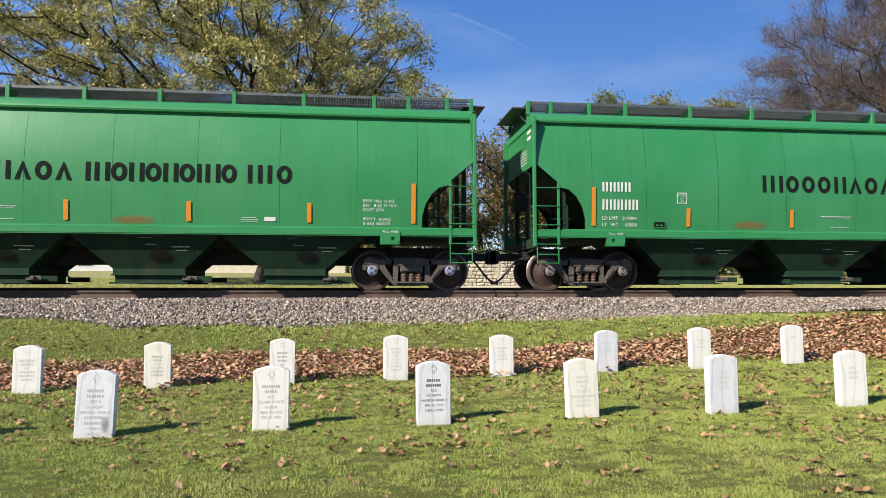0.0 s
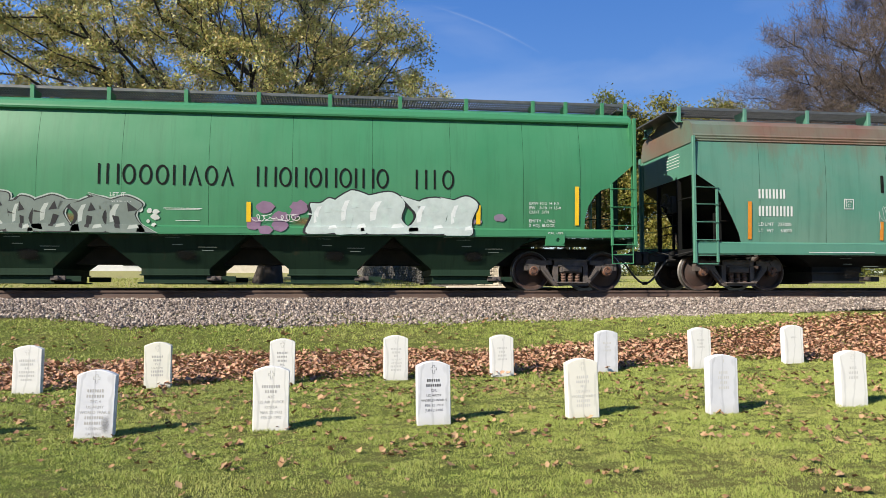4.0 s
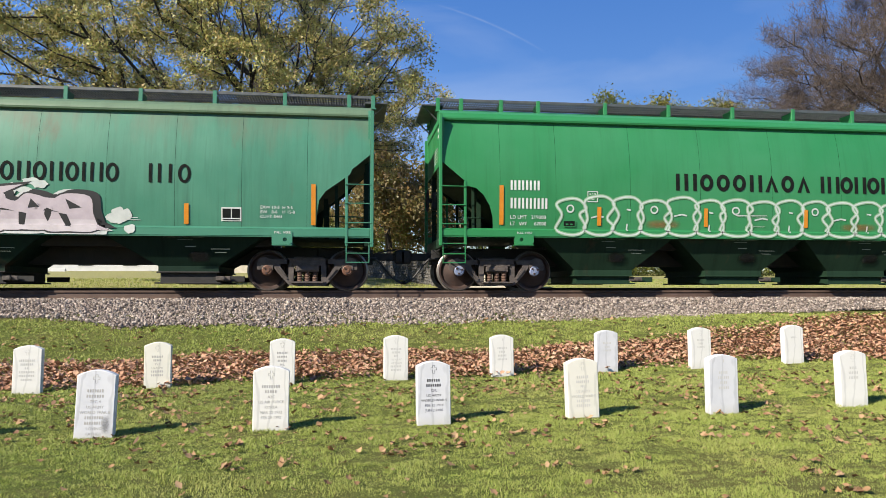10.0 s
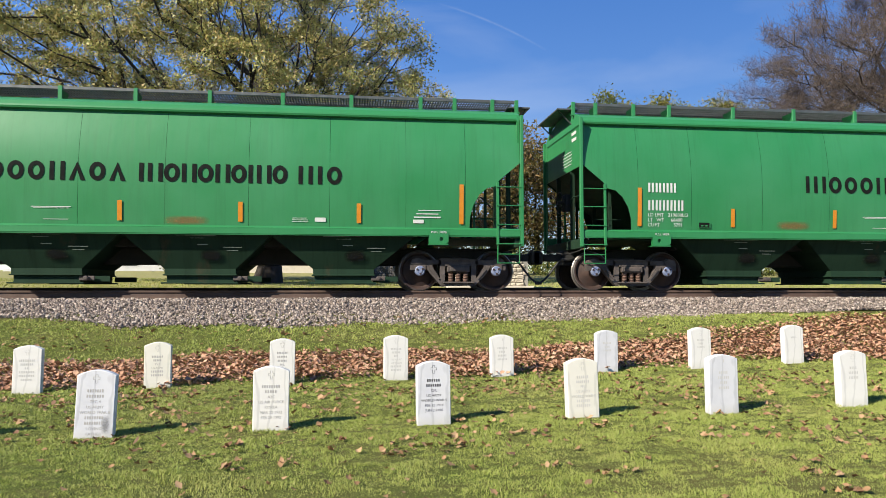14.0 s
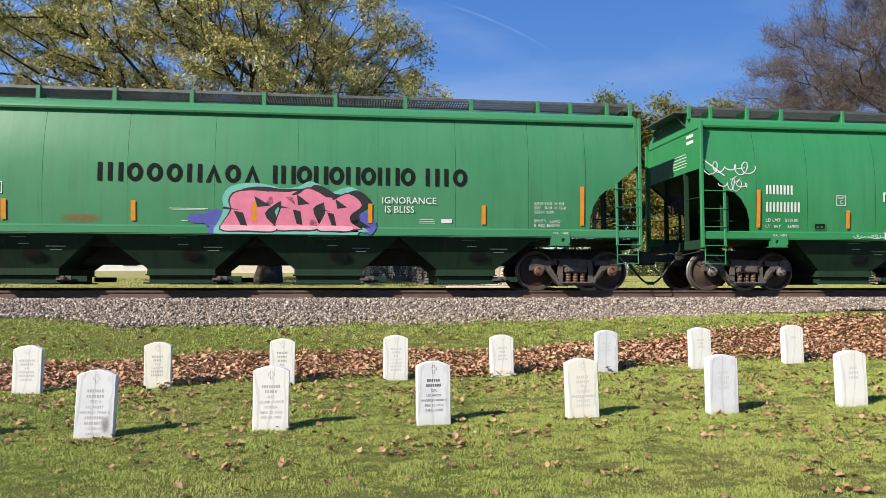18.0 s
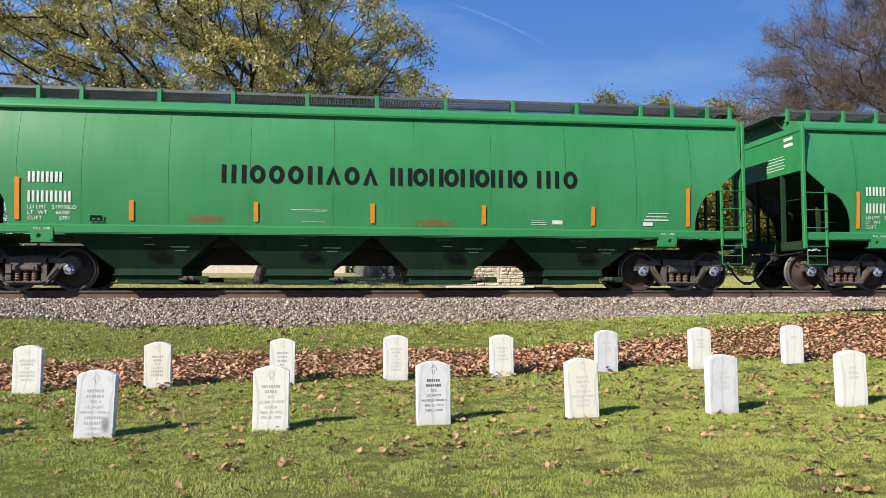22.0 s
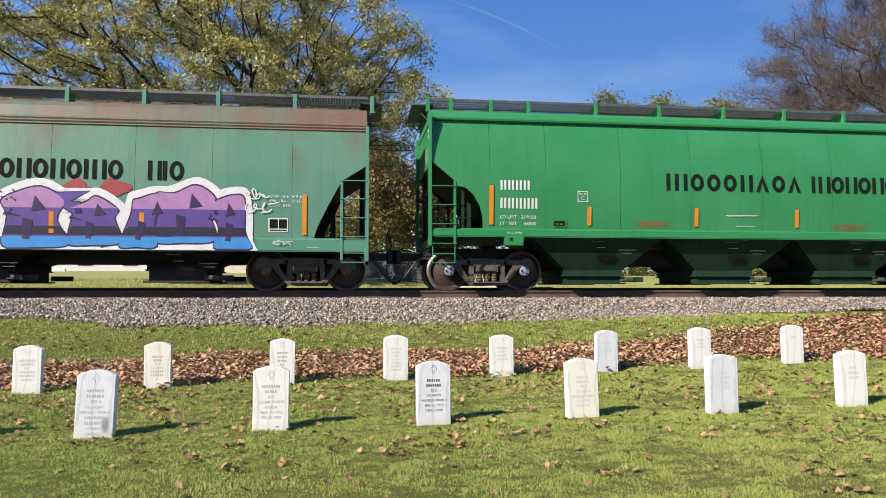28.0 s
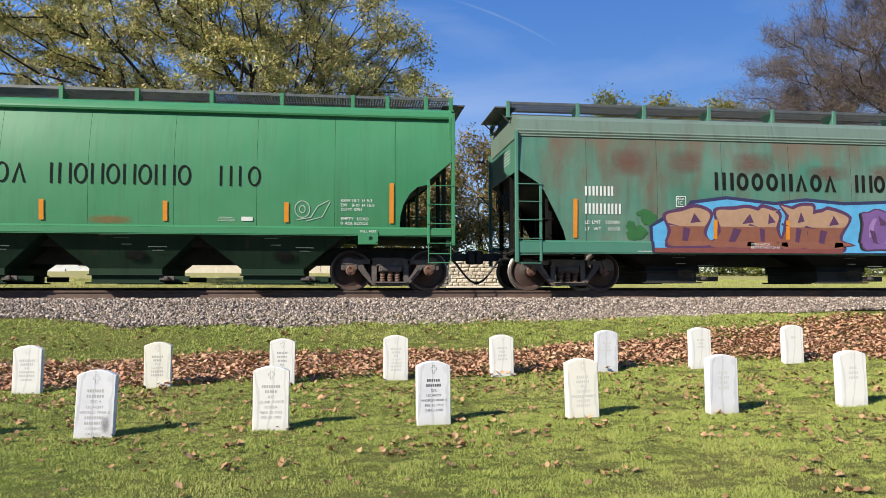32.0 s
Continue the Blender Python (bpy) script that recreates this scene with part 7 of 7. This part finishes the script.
def treeline():
    rng = np.random.default_rng(31)
    rows = [(-10.6, 46, 9.0, 2.4, BROWN_LEAF, 60), (-8.4, 47, 10.5, 2.2, BROWN_LEAF, 80), (-6.2, 44, 8.5, 2.4, BROWN_LEAF, 150), (-3.6, 46, 9.5, 2.6, HEDGE_LEAF, 150), (-0.8, 45, 9.0, 2.6, BROWN_LEAF, 150), (2.2, 44, 8.2, 2.6, BROWN_LEAF, 150), (5.2, 46, 7.6, 2.6, BROWN_LEAF, 130), (8.8, 50, 10.4, 2.6, BROWN_LEAF, 80), (11.6, 52, 11.0, 2.4, BROWN_LEAF, 90), (13.6, 53, 10.6, 2.6, BROWN_LEAF, 80), (15.5, 52, 10.5, 3.0, BROWN_LEAF, 90), (19.4, 54, 14.0, 1.3, HEDGE_LEAF, 240), (22.1, 56, 13.6, 2.0, YELLOW_GREEN, 170), (24.9, 56, 14.5, 2.3, YELLOW_GREEN, 270), (27.9, 57, 14.4, 2.3, YELLOW_GREEN, 270), (30.7, 58, 14.7, 2.2, YELLOW_GREEN, 270), (34.0, 58, 14.3, 2.6, YELLOW_GREEN, 170), (23.0, 50, 9.5, 3.0, YELLOW_GREEN, 150), (28.0, 50, 10.0, 3.2, YELLOW_GREEN, 150), (33.0, 52, 10.0, 3.2, BROWN_LEAF, 150),
            (37.0, 60, 13.0, 4.2, BROWN_LEAF, 80), (43.0, 62, 13.0, 4.2, BROWN_LEAF, 80), (-30, 90, 8.0, 5.0, HEDGE_LEAF, 80), (-38, 92, 9.0, 5.0, HEDGE_LEAF, 80)]
    for x, y, h, r, mat, per in rows:
        if x < 0 and y < 50:
            x, y, h, r = 1.42 * x, 1.42 * y, 1.36 * h, 1.42 * r
        g = float(ground_z(x, y))
        tg = dome_points(rng, 40, 3, (x, y, g + 0.54 * h), (r, r, 0.46 * h), 0.7, lambda p: p[2] > g + 0.4, 0.4)
        tg[:, 2] = g + (tg[:, 2] - g) * (h - 0.6) / (tg[:, 2].max() - g)
        tree("background_tree", {"browning_leaves": "thin browning tree", "yellowing_leaves": "tall yellow-green broadleaf tree", "hedge_leaves": "dark green bushy tree"}[mat.name] + " in the wood edge behind the track", (x, y), 0.9 * h, tg, rng, mat, int(0.75 * per), 0.5, 0.115, r_tip=0.016, start=0.1)
    # hedge along the far edge of the grass
    n = 260
    c = np.stack([rng.uniform(5.5, 46, n), rng.uniform(43.5, 45.5, n), rng.uniform(0, 1, n)], -1)
    c[:, 2] = ground_z(c[:, 0], c[:, 1]) + 0.1 + c[:, 2] * 1.4
    me = leaf_cloud("hedge", c, 110, 0.42, 0.09, rng)
    me.materials.append(HEDGE_LEAF)
    tagged(new("hedge", me), "unclipped dark green hedge at the far edge of the grass", "hedge", kind="stuff")
    # overgrown thicket behind the low wall
    n = 330
    c = np.stack([rng.uniform(-14, 4.5, n), rng.uniform(56.5, 59.5, n), rng.uniform(0, 1, n)], -1)
    c[:, 2] = ground_z(c[:, 0], c[:, 1]) + 0.1 + c[:, 2] * (4.6 + 1.2 * np.sin(c[:, 0] * 0.9))
    me = leaf_cloud("thicket", c, 120, 0.55, 0.12, rng)
    me.materials.append(HEDGE_LEAF)
    tagged(new("thicket", me), "overgrown dark green thicket behind the low wall", "hedge", kind="stuff")


big_oak()
bare_tree()
treeline()


# ---- beyond the track ----
LIMESTONE = surface("limestone_block", rgb(0.72, 0.64, 0.50), rgb(0.50, 0.45, 0.37), 4, 0.9, 0.0, 30, 0.7)
# dark mottled stone for the wing; the oak's shade is part of its colour
DARK_STONE = surface("dark_oak_shaded_stone", rgb(0.10, 0.095, 0.09), rgb(0.36, 0.34, 0.30), 5, 0.95, 0.0, 30, 0.7, (0.45, 0.75))
MORTAR = surface("pale_mortar", rgb(0.42, 0.40, 0.35), rgb(0.34, 0.32, 0.28), 5, 0.95, 0.0, 40, 0.4)
CONCRETE = surface("pale_concrete", rgb(0.72, 0.66, 0.54), rgb(0.60, 0.55, 0.44), 3, 0.9, 0.0, 40, 0.3)
SIDING = surface("white_siding", rgb(0.74, 0.75, 0.75), rgb(0.64, 0.66, 0.67), 2, 0.7, 0.0, 40, 0.1)
ROOFING = surface("grey_roofing", rgb(0.16, 0.16, 0.17), rgb(0.22, 0.22, 0.23), 3, 0.85, 0.0, 40, 0.3)
DARK_GLASS = surface("window_glass", rgb(0.03, 0.035, 0.04), rgb(0.05, 0.055, 0.06), 2, 0.1, 0.0, 40, 0.0)


def stone_wall():
    rng = random.Random(4)
    wall = thing("stone_wall", "low wall of rough limestone blocks with a skewed wing", "wall", pose(0, 0, 0), kind="structure")
    y0, x0, x1, z1 = 23.4, 3.2, 5.6, 1.0
    part("wall_core", Build().box(x0, y0, -0.3, x1, y0 + 0.45, z1 - 0.03).box(4.72, y0 - 0.12, -0.3, x1 + 0.08, y0 + 0.57, z1), MORTAR, wall)
    part("footing", Build().box(3.0, y0 - 0.5, -0.2, x1 + 0.2, y0 - 0.14, 0.14, 0.02), CONCRETE, wall)
    # the wing runs back from the pier, rising with the lawn
    ax, ay, bx, by = 0.2, 44.0, 3.15, 23.5
    long = math.hypot(bx - ax, by - ay)
    wing = pose(ax, ay, 0, 0, 0, math.degrees(math.atan2(by - ay, bx - ax)))

    def foot(u):
        return float(ground_z(ax + (bx - ax) * u / long, ay + (by - ay) * u / long))
    core = Build()
    for k in range(10):
        u0, u1 = long * k / 10, long * (k + 1) / 10
        core.box(u0, 0.05, foot(u0) - 0.4, u1, 0.5, 0.5 * (foot(u0) + foot(u1)) + 1.0)
    part("wing_core", core, DARK_STONE, wall, m=wing)

    def block(w, h, d):
        b = Build().box(-w / 2, -d, 0, w / 2, 0.02, h, 0.018)
        b.v = [(x + rng.uniform(-0.01, 0.01), y + (rng.uniform(-0.02, 0.02) if y < 0 else 0), z + rng.uniform(-0.008, 0.008)) for x, y, z in b.v]
        return b.mesh("block")
    kinds = [(w, [block(w - 0.02, 0.105, 0.05) for _ in range(3)]) for w in (0.13, 0.19, 0.27)]
    for r in range(9):
        z = r * 0.119 - 0.1
        x = x0 - rng.uniform(0, 0.1)
        while x < x1:
            w, ms = rng.choice(kinds)
            pier = x + w / 2 > 4.74
            if x + w < x1 + 0.1:
                part("block", rng.choice(ms), LIMESTONE, wall, "", pose(x + w / 2, (y0 - 0.12) if pier else y0, z))
            x += w
        x = 0.0
        while x < long - 0.4:
            w, ms = rng.choice(kinds)
            big = 3.0 - 1.6 * x / long
            part("block", rng.choice(ms), DARK_STONE, wall, "dark mottled stone block, oak shade in its colour", wing @ pose(x + 0.5 * w * big, 0.05, foot(x) + z) @ Matrix.Diagonal((big, 1.0, 1.0, 1.0)))
            x += w * big


stone_wall()


def house():
    x0, y0 = -30.1, 72.0
    z = float(ground_z(x0, y0)) - 0.1
    t = thing("house", "long white weatherboarded single-storey house with a grey roof", "house", pose(x0, y0, z))
    w, d, h = 15.2, 7.0, 2.9
    b = Build().box(0, 0, 0, w, d, h)
    for k in range(14):
        b.box(-0.01, -0.025, 0.2 * k, w + 0.01, 0.0, 0.2 * k + 0.185)
    part("wall", b, SIDING, t)
    for s in (0, 1):
        part("gable", Build().prism([(0, h), (d, h), (d / 2, h + 1.6)], s * (w - 0.2), s * (w - 0.2) + 0.2, "x"), SIDING, t)
        a = [(-0.4, h - 0.12), (d / 2, h + 1.7), (d / 2, h + 1.84), (-0.4, h + 0.04)]
        part("roof", Build().prism([((d - p[0]) if s else p[0], p[1]) for p in a], -0.35, w + 0.35, "x"), ROOFING, t)
    for x, wide in ((1.2, 1.1), (4.9, 1.3), (8.9, 1.3), (13.3, 1.1)):
        win = part("window", Build().box(x - 0.06, -0.06, 0.5, x + wide + 0.06, 0.02, 1.9, 0.01), SIDING, t)
        for q in range(4):
            part("pane", Build().box(x + 0.02 + wide * q / 4, -0.075, 0.58, x + wide * (q + 1) / 4 - 0.02, -0.05, 1.82), DARK_GLASS, win)
    k = thing("kerb_wall", "low white kerb wall before the far house", "wall", pose(0, 0, 0), kind="structure")
    b = Build()
    for q in range(4):
        x = -28.2 + 1.2 * q
        g = float(ground_z(x, 64.0))
        b.box(x, 64.0, g - 0.2, x + 1.19, 64.25, g + 0.24, 0.02)
    part("wall_face", b, SIDING, k)


house()


def low_wall():
    t = thing("retaining_wall", "long low pale concrete wall across the far lawn", "wall", pose(0, 0, 0), kind="structure")
    x = -13.0
    while x < -0.4:
        z = float(ground_z(x, 54.0))
        part("wall_panel", Build().box(x, 54.0, z - 0.3, x + 1.79, 54.3, z + 0.95, 0.02), CONCRETE, t)
        x += 1.8


low_wall()


# ---- sky: a drifting vapour trail ----
def vapour_trail():
    q = Nodes("vapour")
    # the trail glows by itself, in place of sunlight on the vapour
    e = q.n("ShaderNodeEmission", Color=rgb(0.8, 0.88, 1.0), Strength=0.62)
    tr = q.n("ShaderNodeBsdfTransparent")
    g = q.coords(space="Generated")
    sx = q.n("ShaderNodeSeparateXYZ", Vector=g)
    n = q.noise(q.coords((1, 1, 1)), 0.02, 4)
    gx = sx.outputs[0]
    mid = q.math("ADD", 0.241, q.math("MULTIPLY", q.math("MULTIPLY", gx, q.math("SUBTRACT", 1.0, gx)), 2.07))
    across = q.math("MAXIMUM", 0.0, q.math("SUBTRACT", 0.5, q.math("ABSOLUTE", q.math("MULTIPLY", q.math("SUBTRACT", sx.outputs[1], mid), 2.07))))
    along = q.math("MULTIPLY", sx.outputs[0], q.math("SUBTRACT", 1.0, sx.outputs[0]))
    a = q.math("MULTIPLY", q.math("MULTIPLY", q.math("POWER", across, 1.6), along), q.math("MULTIPLY", n, 3.0))
    mx = q.n("ShaderNodeMixShader", i0=a, i1=tr.outputs[0], i2=e.outputs[0])
    q.t.links.new(mx.outputs[0], q.t.nodes["Material Output"].inputs["Surface"])
    n = 24
    b = Build()
    for i in range(n + 1):
        u = i / n
        bow = 60 * u * (1 - u)
        b.v += [(-210 + 420 * u, -7 + bow, 0), (-210 + 420 * u, 7 + bow, 0)]
    b.f = [(2 * i, 2 * i + 2, 2 * i + 3, 2 * i + 1) for i in range(n)]
    b.k = [0] * n
    return thing("vapour_trail", "thin white vapour trail drifting in the blue sky", "cloud", shape=b, material=q.mat)


TRAIL = vapour_trail()

# ---- what moves ----
START_X = -6.142


def travel(t):
    """How far the train has gone along the track, to the left."""
    u = t / 32.0
    return -417.781 * u - 18.9 * u * u + 5.061 * u ** 3


def motions():
    x, where = START_X, []
    for i, c in enumerate(CARS):
        if i:
            x += 0.5 * (KINDS[CARS[i - 1][0]]["length"] + KINDS[c[0]]["length"])
        where.append(x)
    # slack in the couplings
    slack = {0: 0.14, 1: 0.04, 9: 0.05, 10: 0.08, 12: 0.10, 14: 0.04, 17: 0.06, 20: 0.05}
    where = [x + slack.get(i, 0.0) for i, x in enumerate(where)]
    for ob, x in zip(TRAIN, where):
        walk(ob, [(t, pose(x + travel(t), TRACK_Y, 0)) for t in range(33)])
    for i, ws, dx in WHEELS:
        rows = []
        for k in range(961):
            t = k / 30
            if -26 < where[i] + travel(t) < 38:
                rows.append((t, pose(dx, 0, 0.457, 0, math.degrees(travel(t) / 0.457) % 360.0, 0)))
        if rows[0][0] > 0:
            rows.insert(0, (0, rows[0][1]))
        if rows[-1][0] < 32:
            rows.append((32, rows[-1][1]))
        walk(ws, rows)
    dist = 2500.0

    def sky_pose(px, py):
        way = look(EYE, AIM).to_3x3() @ Vector(((px - 784) / 1300, (441 - py) / 1300, -1))
        p = Vector(EYE) + way * dist
        face = look(EYE, AIM).to_3x3().to_4x4()
        return Matrix.Translation(p) @ face @ pose(0, 0, 0, 0, 0, -23.5)
    walk(TRAIL, [(0, sky_pose(856, 55)), (32, sky_pose(890, 40))])


motions()
